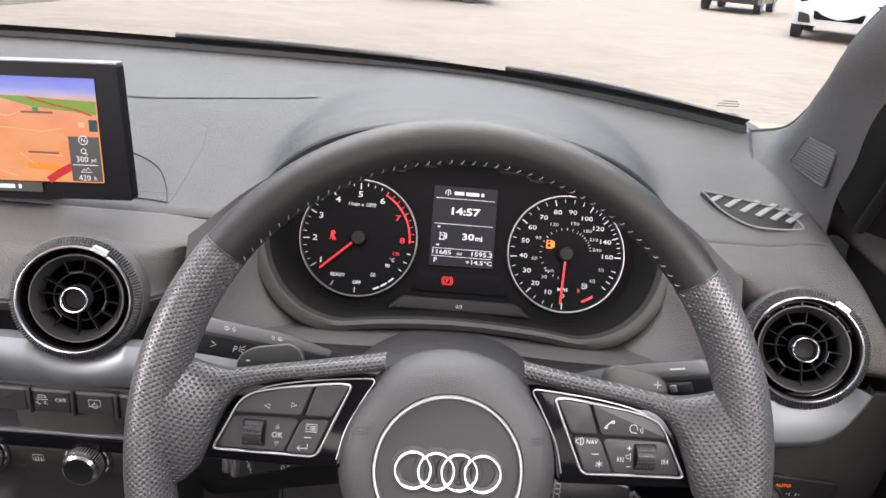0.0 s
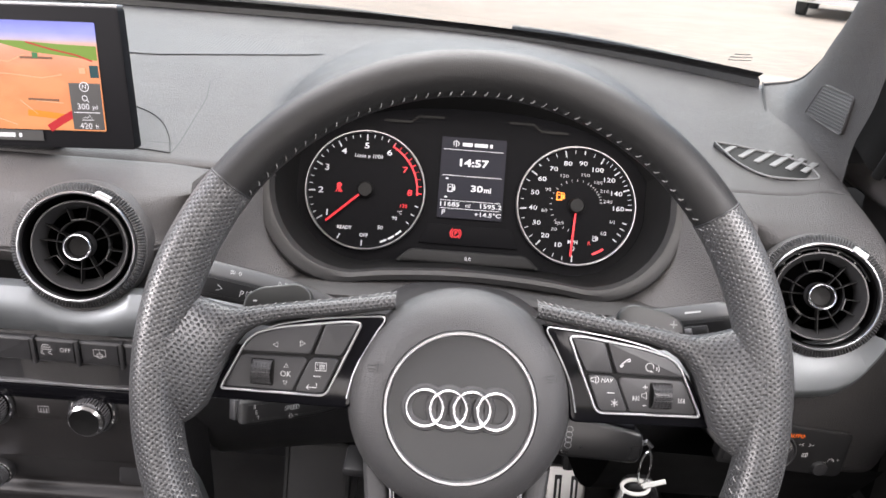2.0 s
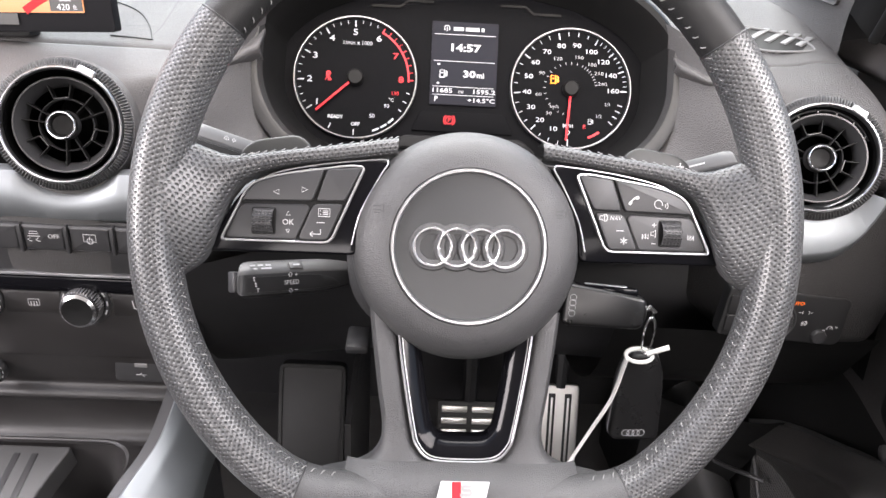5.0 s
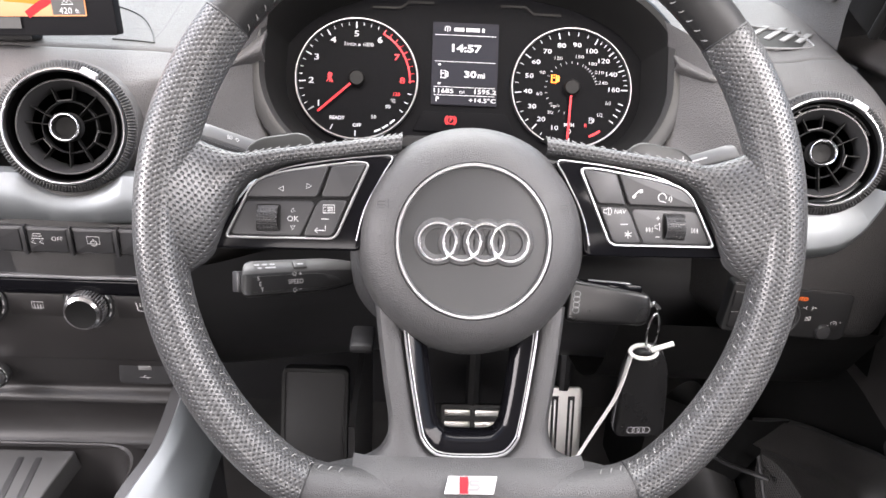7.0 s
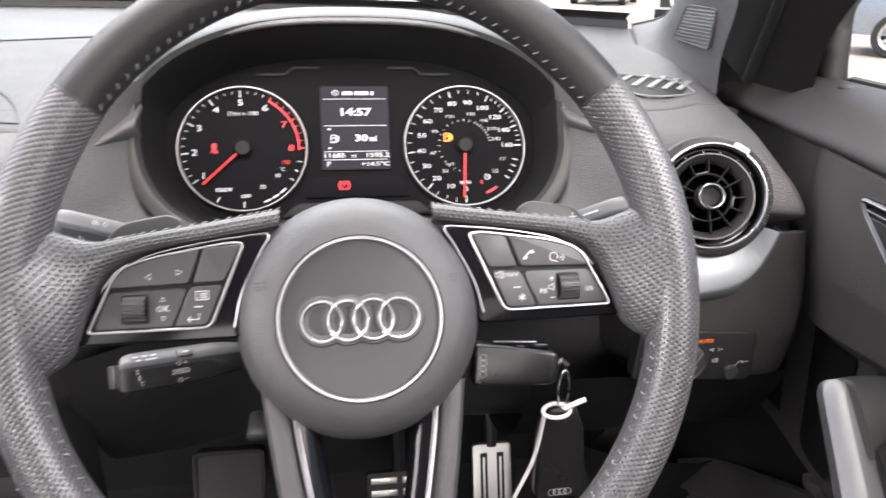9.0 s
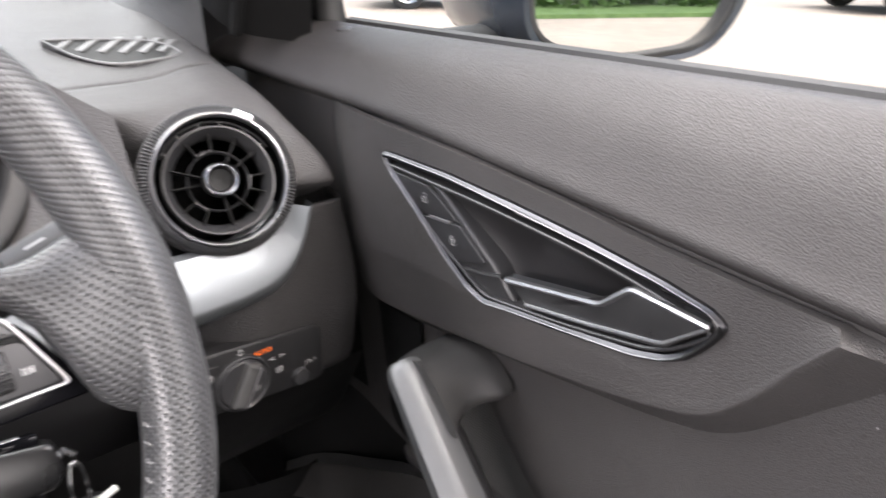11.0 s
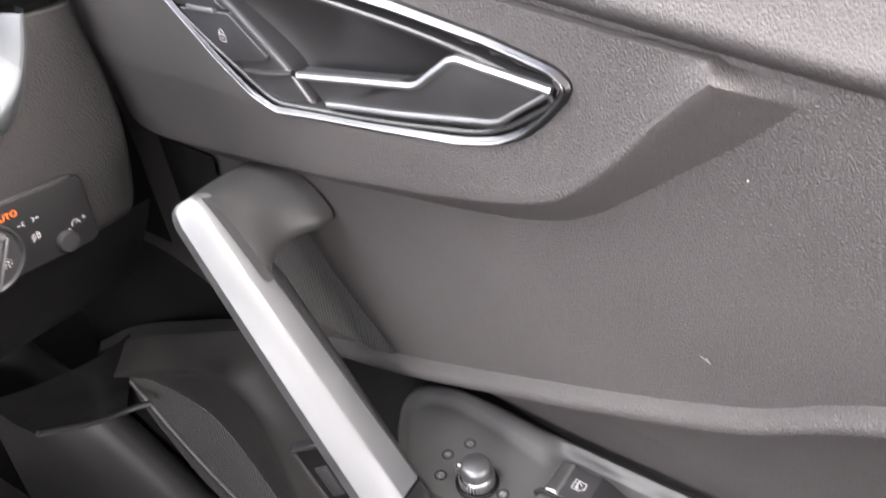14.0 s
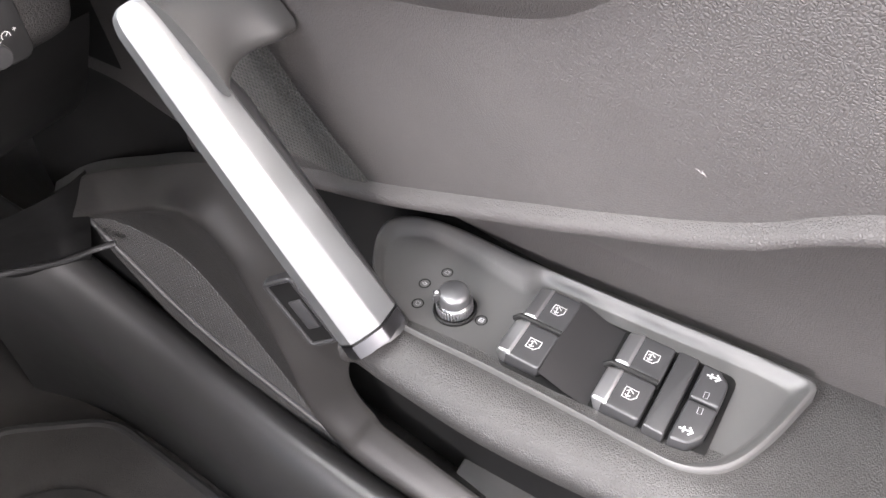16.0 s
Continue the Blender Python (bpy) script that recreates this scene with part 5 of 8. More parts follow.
def spoke(s):
    """One side spoke: leather bridge, gloss base, chrome edge, buttons and roller."""
    mir = WM @ Matrix.Diagonal((s, 1, 1, 1))
    # leather bridge from rim to hub
    ctrl = []
    for x, yt, yb, c in ((-0.175, 0.056, -0.030, 0.0028), (-0.1685, 0.055, -0.029, 0.0054), (-0.160, 0.0515, -0.023, 0.0010), (-0.148, 0.0465, -0.012, -0.0065), (-0.134, 0.0440, 0.025, -0.0125), (-0.112, 0.0475, 0.0375, -0.015), (-0.085, 0.0515, 0.0420, -0.017), (-0.060, 0.0555, 0.0455, -0.019), (-0.042, 0.0585, 0.0485, -0.022)):
        m_ = (yt + yb) / 2
        h = (yt - yb) / 2
        sink = max(0.0, min(1.0, (-x - 0.155) / 0.012))
        ctrl.append([mir @ Vector((x, m_ + h * e, c + d - sink * (0.010 if e == -1.0 else 0.004 if e == -0.6 else 0.0))) for e, d in ((1.0, -0.020), (1.02, -0.006), (0.75, -0.0005), (0.2, 0.0015), (-0.6, 0.0), (-1.0, -0.006), (-1.0, -0.02))])
    net = [curve(r, 16) for r in ctrl]
    net = np.array(net).transpose(1, 0, 2)
    net = np.array([curve(c, 26) for c in net]).transpose(1, 0, 2)
    run = np.concatenate((np.zeros((26, 1)), np.cumsum(np.linalg.norm(np.diff(net, axis=1), axis=2), axis=1)), axis=1)
    run = run - run[:, 4:5]
    part("spoke_leather", grid(net, uv=lambda i, j: (net[min(i, 25)][min(j, 15)][0], 0.2 + run[min(i, 25)][min(j, 15)])), M_PERF, wheel, "perforated leather spoke cover")
    ep = curve([(-0.130, 0.0440, -0.0150), (-0.112, 0.0472, -0.0170), (-0.085, 0.0512, -0.0190), (-0.060, 0.0552, -0.0210), (-0.044, 0.0580, -0.0240)], 18)
    part("spoke_stitching", join(*[tube([mir @ Vector(tuple(p)), mir @ Vector((p[0] + 0.0018, p[1] + 0.0014, p[2] - 0.003))], 0.00032, 5) for p in ep]), M_STITCH, wheel, "pale stitching")
    # gloss base
    base = rounded([(-0.150, -0.0100), (-0.064, -0.0100), (-0.061, 0.012), (-0.0445, 0.0440), (-0.057, 0.0445), (-0.112, 0.036), (-0.132, 0.024)], [0.003, 0.004, 0.006, 0.006, 0.004, 0.02, 0.02])
    tilt = mir @ Matrix.Translation((-0.10, 0.015, -0.0215)) @ Matrix.Rotation(radians(-4.5), 4, "Y") @ Matrix.Translation((0.10, -0.015, 0))
    part("spoke_base", plate(base, tilt, -0.022, 0.0018, 0.0014), M_GLOSS, wheel, "gloss black spoke panel")
    pad = rounded([(-0.1425, -0.0040), (-0.0780, -0.0040), (-0.0590, 0.0405), (-0.0680, 0.0412), (-0.108, 0.0355), (-0.126, 0.0300)], [0.004, 0.005, 0.004, 0.006, 0.03, 0.02], 7)
    part("chrome_edge", frame_band(pad, tilt, 0.0014, 0.0, 0.0040, 0.0004), M_SATINCHROME, wheel, "satin chrome edging")
    part("button_bed", plate([(p[0] * 0.985 - 0.0015, p[1] * 0.96 + 0.0007) for p in pad], tilt, 0.0, 0.0024), M_SURROUND, wheel)
    line = [tilt @ Vector((x, y, 0.0022)) for x, y in curve([(-0.1190, 0.0315), (-0.1080, 0.0362), (-0.085, 0.0408), (-0.057, 0.0440), (-0.0470, 0.0436), (-0.0520, 0.034), (-0.0620, 0.014), (-0.0665, -0.004)], 40)]
    part("edge_line", tube(line, 0.00045, 6), M_SATINCHROME, wheel, "thin chrome line")
    # buttons
    defs = (("seek_button", [(-0.1300, 0.0192), (-0.0890, 0.0200), (-0.0826, 0.0380), (-0.1060, 0.0345), (-0.1235, 0.0292)], [0.002, 0.002, 0.002, 0.02, 0.008]),
            ("blank_button", [(-0.0868, 0.0200), (-0.0706, 0.0203), (-0.0612, 0.0396), (-0.0808, 0.0382)], 0.002),
            ("roller_bed", [(-0.1395, -0.0022), (-0.0985, -0.0022), (-0.0905, 0.0160), (-0.0925, 0.0182), (-0.1305, 0.0176)], [0.004, 0.002, 0.004, 0.003, 0.004]),
            ("menu_button", [(-0.0968, -0.0022), (-0.0800, -0.0022), (-0.0714, 0.0187), (-0.0870, 0.0184), (-0.0893, 0.0160)], 0.003))
    for nm, pts, r in defs:
        part(nm, plate(rounded(pts, r), tilt, 0.0015, 0.0046 if nm != "roller_bed" else 0.0030, 0.0009), M_BUTTON, wheel)
    part("roller_frame", plate(rounded([(-0.1238, 0.0003), (-0.1098, 0.0003), (-0.1098, 0.0157), (-0.1238, 0.0157)], 0.0015), tilt, 0.001, 0.0034, 0.0003), M_SURROUND, wheel, "black recess round the roller")
    rm = tilt @ Matrix.Translation((-0.1168, 0.0080, 0.0012))
    rows = []
    for k in range(25):
        a = 2 * math.pi * k / 24
        rows.append([rm @ Vector((x, 0.0075 * math.sin(a), 0.0062 * math.cos(a))) for x in (-0.0058, -0.0052, 0.0052, 0.0058)])
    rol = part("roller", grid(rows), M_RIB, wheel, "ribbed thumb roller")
    for k in range(-4, 5):
        part("rib", box(rm @ Matrix.Rotation(radians(k * 12), 4, "X"), (-0.0052, -0.0003, 0.0060), (0.0052, 0.0003, 0.0068)), M_SATIN, rol)
    return tilt


tl = spoke(1)
tr = spoke(-1)


def on_pad(base, x, y, flip):
    m = base @ Matrix.Translation((x, y, 0.0049))
    return m @ Matrix.Diagonal((-1, 1, 1, 1)) if flip else m


def sym(lines, x, y, flip, w=0.00045, name="button_symbol"):
    part(name, strokes(lines, w, on_pad(tr if flip else tl, x, y, flip)), M_PRINT, wheel)


sym([[(0.0014, 0.0014), (-0.0016, 0), (0.0014, -0.0014), (0.0014, 0.0014)]], -0.1095, 0.0245, False)
sym([[(-0.0014, 0.0014), (0.0016, 0), (-0.0014, -0.0014), (-0.0014, 0.0014)]], -0.0935, 0.0262, False)
sym([[(-0.0032, -0.0022), (-0.0032, 0.0022), (0.0032, 0.0022), (0.0032, -0.0022), (-0.0032, -0.0022)], [(-0.0008, 0.001), (0.0024, 0.001)], [(-0.0008, 0), (0.0024, 0)], [(-0.0008, -0.001), (0.0024, -0.001)], [(-0.0024, 0.001), (-0.0018, 0.001)], [(-0.0024, -0.001), (-0.0018, -0.001)]], -0.0820, 0.0135, False)
sym([[(0.003, 0.0016), (0.003, -0.0012), (-0.003, -0.0012)], [(-0.0014, 0.0002), (-0.003, -0.0012), (-0.0014, -0.0026)]][::1], -0.0868, 0.0025, False)
sym([[(-0.0022, 0), (0.0022, 0)]], -0.0840, 0.0078, False)
letters("OK", 0.0046, tl @ Matrix.Translation((-0.1028, 0.0075, 0.0034)), M_PRINT, wheel, "button_word")
part("button_symbol", strokes([[(-0.0012, 0.004), (0, 0.0062), (0.0012, 0.004), (-0.0012, 0.004)], [(-0.0012, -0.004), (0, -0.0062), (0.0012, -0.004), (-0.0012, -0.004)]], 0.0004, tl @ Matrix.Translation((-0.1028, 0.0075, 0.0034))), M_PRINT, wheel)
TRF = Matrix.Diagonal((-1, 1, 1, 1))
letters("NAV", 0.0034, tr @ Matrix.Translation((-0.0832, 0.0158, 0.0049)) @ TRF, M_PRINT, wheel, "button_word", shear=0.15)
sym([arc(0.0, 0.0, 0.0024, -60, 60, 8), [(-0.0022, 0.0010), (-0.0008, 0.0010), (0.0006, 0.0022), (0.0006, -0.0022), (-0.0008, -0.0010), (-0.0022, -0.0010), (-0.0022, 0.0010)]], -0.0872 + 0.0112, 0.0160, True)
sym([[(0, 0.0022), (0, -0.0022)], [(-0.002, 0.0011), (0.002, -0.0011)], [(-0.002, -0.0011), (0.002, 0.0011)]], -0.0885, 0.0030, True)
sym([[(-0.0022, 0), (0.0022, 0)]], -0.0860, 0.0088, True)
sym([[(-0.0028, -0.0022), (-0.0014, -0.0008), (0.0010, 0.0014), (0.0028, 0.0022)], [(-0.0028, -0.0022), (-0.0020, -0.0028), (-0.0008, -0.0014)], [(0.0028, 0.0022), (0.003, 0.0008), (0.0014, 0.0006)]], -0.0935, 0.0268, True, 0.0007)
sym([arc(0, 0, 0.0024, -20, 300, 16), [(0.0008, -0.0024), (0.0022, -0.0030)], arc(0.0032, -0.0008, 0.0012, -50, 50, 6), arc(0.0036, -0.0008, 0.0022, -50, 50, 6)], -0.1085, 0.0248, True)
sym([[(-0.0016, 0.0014), (0, 0), (-0.0016, -0.0014), (-0.0016, 0.0014)], [(0, 0.0014), (0.0016, 0), (0, -0.0014), (0, 0.0014)], [(0.0019, 0.0014), (0.0019, -0.0014)]], -0.1285, 0.0060, True, 0.0005)
part("button_symbol", strokes([[(-0.0013, 0.0068), (0.0013, 0.0068)], [(0, 0.0055), (0, 0.0081)], [(-0.0013, -0.0040), (0.0013, -0.0040)], [(-0.0018, 0.0008), (-0.0018, 0.0028), (-0.0004, 0.0028), (0.001, 0.004), (0.001, -0.0004), (-0.0004, 0.0008), (-0.0018, 0.0008)]], 0.0004, tr @ Matrix.Translation((-0.1070, 0.0060, 0.0034)) @ TRF), M_PRINT, wheel)
part("button_symbol", strokes([[(0.0016, 0.0014), (0, 0), (0.0016, -0.0014), (0.0016, 0.0014)], [(0, 0.0014), (-0.0016, 0), (0, -0.0014), (0, 0.0014)], [(-0.0019, 0.0014), (-0.0019, -0.0014)]], 0.0005, tr @ Matrix.Translation((-0.1020, 0.0060, 0.0034)) @ TRF), M_PRINT, wheel)

# lower spoke: two grey legs, gloss horseshoe with chrome edges, small badge
for s in (-1, 1):
    outer = curve([(s * 0.0560, -0.040), (s * 0.0535, -0.060), (s * 0.0500, -0.085), (s * 0.0465, -0.108), (s * 0.0490, -0.121), (s * 0.0590, -0.1285), (s * 0.0800, -0.1330)], 26)
    inner = curve([(s * 0.0415, -0.040), (s * 0.0385, -0.060), (s * 0.0340, -0.085), (s * 0.0295, -0.108), (s * 0.0265, -0.1170), (s * 0.0180, -0.1245), (s * 0.0, -0.1255)], 26)
    rows = []
    for k in range(26):
        q = k / 25
        c = -0.022 + 0.013 * q
        rows.append([WM @ Vector((*(outer[k] * (1 - e) + inner[k] * e), c + d)) for e, d in ((0, -0.016), (0.0, -0.006), (0.06, -0.0015), (0.2, 0.0012), (0.5, 0.0022), (0.8, 0.0012), (0.96, -0.0012), (1.0, -0.004), (1.0, -0.016))])
    part("lower_spoke", grid(rows), M_AIRBAG, wheel, "grey moulded lower spoke")
apron = []
for y, c in ((-0.1245, -0.0085), (-0.1285, -0.0010), (-0.1340, 0.0055), (-0.1420, 0.0090), (-0.1500, 0.0092), (-0.1580, 0.0050), (-0.1635, -0.006)):
    apron.append([WM @ Vector((x, y - 0.002 * (x / 0.08) ** 2, c - 0.0012 * (x / 0.08) ** 2 - 0.011 * (abs(x) / 0.066) ** 5)) for x in np.linspace(-0.066, 0.066, 17)])
part("lower_apron", sheet(apron, 14, 30), M_AIRBAG, wheel, "grey moulded foot of the spoke")
ush = [(-0.0385, -0.045), (-0.0375, -0.060), (-0.0335, -0.085), (-0.0290, -0.108), (-0.0262, -0.1165), (-0.0180, -0.1237), (0.0, -0.1250), (0.0180, -0.1237), (0.0262, -0.1165), (0.0290, -0.108), (0.0335, -0.085), (0.0375, -0.060), (0.0385, -0.045)]
ui = [(-0.0270, -0.045), (-0.0255, -0.060), (-0.0220, -0.085), (-0.0185, -0.104), (-0.0165, -0.1090), (-0.0120, -0.1125), (0.0, -0.1130), (0.0120, -0.1125), (0.0165, -0.1090), (0.0185, -0.104), (0.0220, -0.085), (0.0255, -0.060), (0.0270, -0.045)]
uo, un = curve(ush, 50), curve(ui, 50)
lift = [-0.020 + 0.0085 * min(1, max(0, (-0.05 - p[1]) / 0.07)) for p in uo]
part("horseshoe_insert", grid([[WM @ Vector((*(uo[k] * (1 - e) + un[k] * e), lift[k] + d)) for e, d in ((0, -0.012), (0, 0.0005), (0.1, 0.0012), (0.6, 0.0), (0.9, -0.003), (1.0, -0.005), (1.0, -0.018))] for k in range(50)]), M_GLOSS, wheel, "gloss black horseshoe insert")
part("horseshoe_edge", tube([WM @ Vector((*uo[k], lift[k] + 0.0012)) for k in range(50)], 0.0008, 8), M_GREYPAINT, wheel, "satin silver edge line")
part("horseshoe_line", tube([WM @ Vector((*(uo[k] * 0.86 + un[k] * 0.14), lift[k] + 0.0010)) for k in range(50)], 0.0004, 6), M_SATINCHROME, wheel, "thin chrome line")
bm_ = WM @ Matrix.Translation((-0.0005, -0.1345, 0.0084)) @ Matrix.Scale(0.9, 4) @ Matrix.Rotation(radians(-20), 4, "X")
badge = part("badge", plate(rounded([(-0.0160, -0.0052), (0.0135, -0.0052), (0.0160, 0.0052), (-0.0135, 0.0052)], 0.0006), bm_, -0.002, 0.0012, 0.0003), M_PRINT, wheel, "white and red parallelogram badge")
part("badge_red", strokes([[(-0.0070, 0.0), (-0.0015, 0.0)]], 0.0098, bm_ @ Matrix.Rotation(0.0, 4, "Z"), 0.0014), plain("badge red", (0.65, 0.01, 0.02), 0.35), badge, "red band")
part("badge_shape", strokes([[(0.0052, 0.0026), (0.0, 0.0026), (-0.0008, 0.0012), (0.0002, 0.0), (0.0040, 0.0), (0.0050, -0.0012), (0.0040, -0.0026), (-0.0020, -0.0026)]], 0.0018, bm_, 0.0017), M_GUNMETAL, badge, "chrome curved shape")

# ---- driver's door ----
door = thing("car_door", "closed dark grey grained car door with armrest and chrome-edged handle", "car door", (0.42, 0.1, 0.3))


def seam_z(y):
    """Joint between the soft upper pad and the panel below it."""
    return float(np.interp(y, (-0.45, 0.0, 0.10, 0.136, 0.164, 0.205, 0.253, 0.309, 0.378, 0.462, 0.583, 0.66), (0.952, 0.979, 0.9855, 0.9875, 0.9893, 0.9925, 0.9975, 1.0055, 1.0130, 1.0190, 1.0255, 1.0285)))


def base_x(y, z):
    """Inner face of the door trim."""
    return 0.386 + (0.953 - z) * 0.085 + 0.012 * max(0.0, min(1.0, (y - 0.22) / 0.15)) * max(0.0, min(1.0, (0.93 - z) / 0.06)) + 0.022 * max(0.0, min(1.0, (y - 0.465) / 0.07)) ** 2


ctrl = []
for y in (0.725, 0.700, 0.66, 0.61, 0.56, 0.45, 0.30, 0.10, -0.15, -0.45):
    s = seam_z(y)
    f = max(0.0, (y - 0.60) / 0.10) ** 2
    top = 1.064 - 0.020 * f
    if y > 0.71:
        ctrl.append([(0.425, y, 1.035), (0.415, y, 1.036), (0.405, y, 1.034), (0.395, y, 1.03), (0.385, y, 1.026), (0.384, y, 1.022), (0.392, y, s - 0.004)])
        continue
    ctrl.append([(0.446, y, top - 0.004), (0.434, y, top), (0.418, y, top - 0.003), (0.398, y, (top + s) / 2 + 0.010), (0.3845, y, s + 0.016), (0.3805, y, s + 0.005), (0.392, y, s - 0.004)])
part("upper_pad", sheet(ctrl, 60, 30), M_DOOR, door, "grained soft upper door pad")

ctrl = []
for y in np.linspace(0.66, -0.45, 16):
    s = seam_z(y)
    zs = np.linspace(s + 0.002, float(np.interp(y, (-0.45, -0.10, 0.02, 0.0945, 0.131, 0.1566, 0.189, 0.233, 0.281, 0.326, 0.38, 0.44), (0.931, 0.916, 0.896, 0.869, 0.8445, 0.8315, 0.8185, 0.8005, 0.779, 0.760, 0.742, 0.724))), 9)
    ctrl.append([(base_x(y, z) + 0.004, y, z) for z in zs])
middle = sheet(ctrl, 280, 80)

# raised insert round the handle, with a folded lower edge
up = curve([(0.66, 0.874), (0.56, 0.876), (0.4625, 0.8831), (0.3948, 0.891), (0.3493, 0.8974), (0.3089, 0.9055), (0.2743, 0.9125), (0.2441, 0.9202), (0.2279, 0.9258), (0.2157, 0.9339), (0.2008, 0.9511), (0.1897, 0.967), (0.1795, 0.9803), (0.172, 0.9890)], 44)
lo = curve([(0.66, 0.864), (0.56, 0.864), (0.450, 0.868), (0.385, 0.8768), (0.340, 0.885), (0.300, 0.8925), (0.268, 0.898), (0.240, 0.9042), (0.223, 0.910), (0.208, 0.919), (0.190, 0.936), (0.174, 0.952), (0.160, 0.966), (0.145, 0.9845)], 44)
HOLE = [(0.4515, 0.9990), (0.355, 0.9940), (0.278, 0.9860), (0.2245, 0.9755), (0.2195, 0.9660), (0.2455, 0.9432), (0.300, 0.9345), (0.3655, 0.9280), (0.3820, 0.9378), (0.4165, 0.9620)]


def in_hole(y, z):
    """Whether a spot of the trim lies inside the handle opening."""
    inside = False
    y, z = 0.335 + (y - 0.335) * 1.022, 0.962 + (z - 0.962) * 1.03
    for i in range(len(HOLE)):
        (ya, za), (yb, zb) = HOLE[i], HOLE[i - 1]
        if (za > z) != (zb > z) and y < (yb - ya) * (z - za) / (zb - za) + ya:
            inside = not inside
    return inside


def cut_hole(bm):
    gone = [f for f in bm.faces if in_hole(f.calc_center_median().y, f.calc_center_median().z)]
    bmesh.ops.delete(bm, geom=gone, context="FACES")
    return bm


up, lo = curve(up, 200), curve(lo, 200)
rows = []
for k in range(200):
    u, l = up[k], lo[k]
    t_ = np.array((u[0] + 0.004, seam_z(u[0]) + 0.001))
    tip = min(1.0, (199 - k) / 4.0)
    rows.append([(base_x(y, z) - d * tip + 0.0038 * (1 - tip), y, z) for (y, z), d in ((t_, -0.002), (t_, 0.003), *((t_ * (1 - q) + u * q, 0.003 + 0.0055 * q ** 1.5) for q in np.linspace(0.04, 0.92, 40)), (u * 1.01 - l * 0.01, 0.0094), (u * 0.95 + l * 0.05, 0.0092), (u * 0.84 + l * 0.16, 0.0078), (u * 0.5 + l * 0.5, 0.0022), (l, -0.0045))])
part("handle_panel", cut_hole(grid(rows)), M_DOOR, door, "raised grained panel round the handle", 60)
part("middle_panel", cut_hole(middle), M_DOOR, door, "grained door panel")
# black sheet standing in for the shade between the door and the dashboard
rows = []
for z in np.linspace(0.742, 0.868, 8):
    rows.append([(base_x(y, z) + 0.0015, y, z) for y in np.linspace(0.462 - (z - 0.742) * 0.10, 0.655, 14)])
part("front_end_piece", grid(rows), M_SURROUND, door, "black sheet for the shaded gap beside the dashboard")
# grained roll below, and the recessed panel under it
roll = curve([(0.53, 0.700), (0.44, 0.723), (0.38, 0.742), (0.326, 0.760), (0.281, 0.779), (0.233, 0.8005), (0.189, 0.8185), (0.1566, 0.8315), (0.131, 0.8445), (0.0945, 0.869), (0.02, 0.896), (-0.10, 0.916), (-0.45, 0.931)], 70)
rows = []
for y, z in roll:
    x = base_x(y, z) + 0.012 * max(0.0, min(1.0, (y - 0.43) / 0.08)) ** 2
    rows.append([(x + 0.006, y, z + 0.008), (x - 0.0005, y, z + 0.0045), (x - 0.0032, y, z + 0.002), (x - 0.0036, y, z - 0.0025), (x - 0.0005, y, z - 0.006), (x + 0.010, y, z - 0.013), (x + 0.030, y, min(z - 0.03, 0.775)), (x + 0.044, y, 0.725)])
part("grained_roll", grid(rows), M_DOOR, door, "grained roll above the armrest", 60)

# handle bezel, cup, lever and lock keys
DP = Matrix(((0, -0.0847, -0.9964, 0.3815), (-1, 0, 0, 0), (0, 0.9964, -0.0847, 0.953), (0, 0, 0, 1)))


def yz(pts, m=1.0):
    return [(-y, (z - 0.953) / 0.9964) for y, z in pts]


M_LEVER = metal("dark lever metal", (0.19, 0.19, 0.195), 0.30, 0.05, 0.9)
M_BEZEL = metal("smoked satin chrome", (0.085, 0.085, 0.09), 0.36)
M_RIDGE = metal("bezel ridge chrome", (0.19, 0.19, 0.195), 0.36)
bez = rounded(yz([(0.4500, 1.0012), (0.4425, 1.0026), (0.3892, 1.0012), (0.3381, 0.9968), (0.2907, 0.9914), (0.2491, 0.985), (0.2239, 0.9793), (0.2180, 0.9745), (0.2190, 0.9690), (0.2257, 0.9594), (0.2339, 0.9502), (0.2441, 0.9439), (0.2608, 0.9390), (0.308, 0.9325), (0.3443, 0.9290), (0.3645, 0.9265), (0.3797, 0.9325), (0.3985, 0.9478), (0.4206, 0.9700), (0.4433, 0.9907)]), 0.004, 4)
lev = part("door_handle", frame_band(bez, DP, 0.0040, -0.004, 0.0026, 0.0014), M_BEZEL, door, "smoked satin chrome bezel of the inner handle")
bz = np.array(bez)
bc = bz.mean(axis=0)
ridge_line = np.array([p + (bc - p) / np.linalg.norm(bc - p) * 0.0022 for p in bz])
part("bezel_ridge", frame_band(ridge_line, DP, 0.0011, 0.0, 0.0032, 0.0004), M_RIDGE, lev, "bright ridge of the bezel")
part("inner_bezel", frame_band([(-p[0] * -1, p[1]) for p in rounded(yz([(0.4455, 0.9955), (0.355, 0.9905), (0.278, 0.9825), (0.2275, 0.9720), (0.2232, 0.9660), (0.2470, 0.9465), (0.300, 0.9375), (0.3640, 0.9310), (0.3785, 0.9405), (0.413, 0.9635)]), [0.003, 0.03, 0.03, 0.006, 0.006, 0.02, 0.03, 0.012, 0.02, 0.02], 6)], DP, 0.0022, -0.010, 0.0016, 0.0006), M_SATIN, lev, "black inner edge")
cup = []
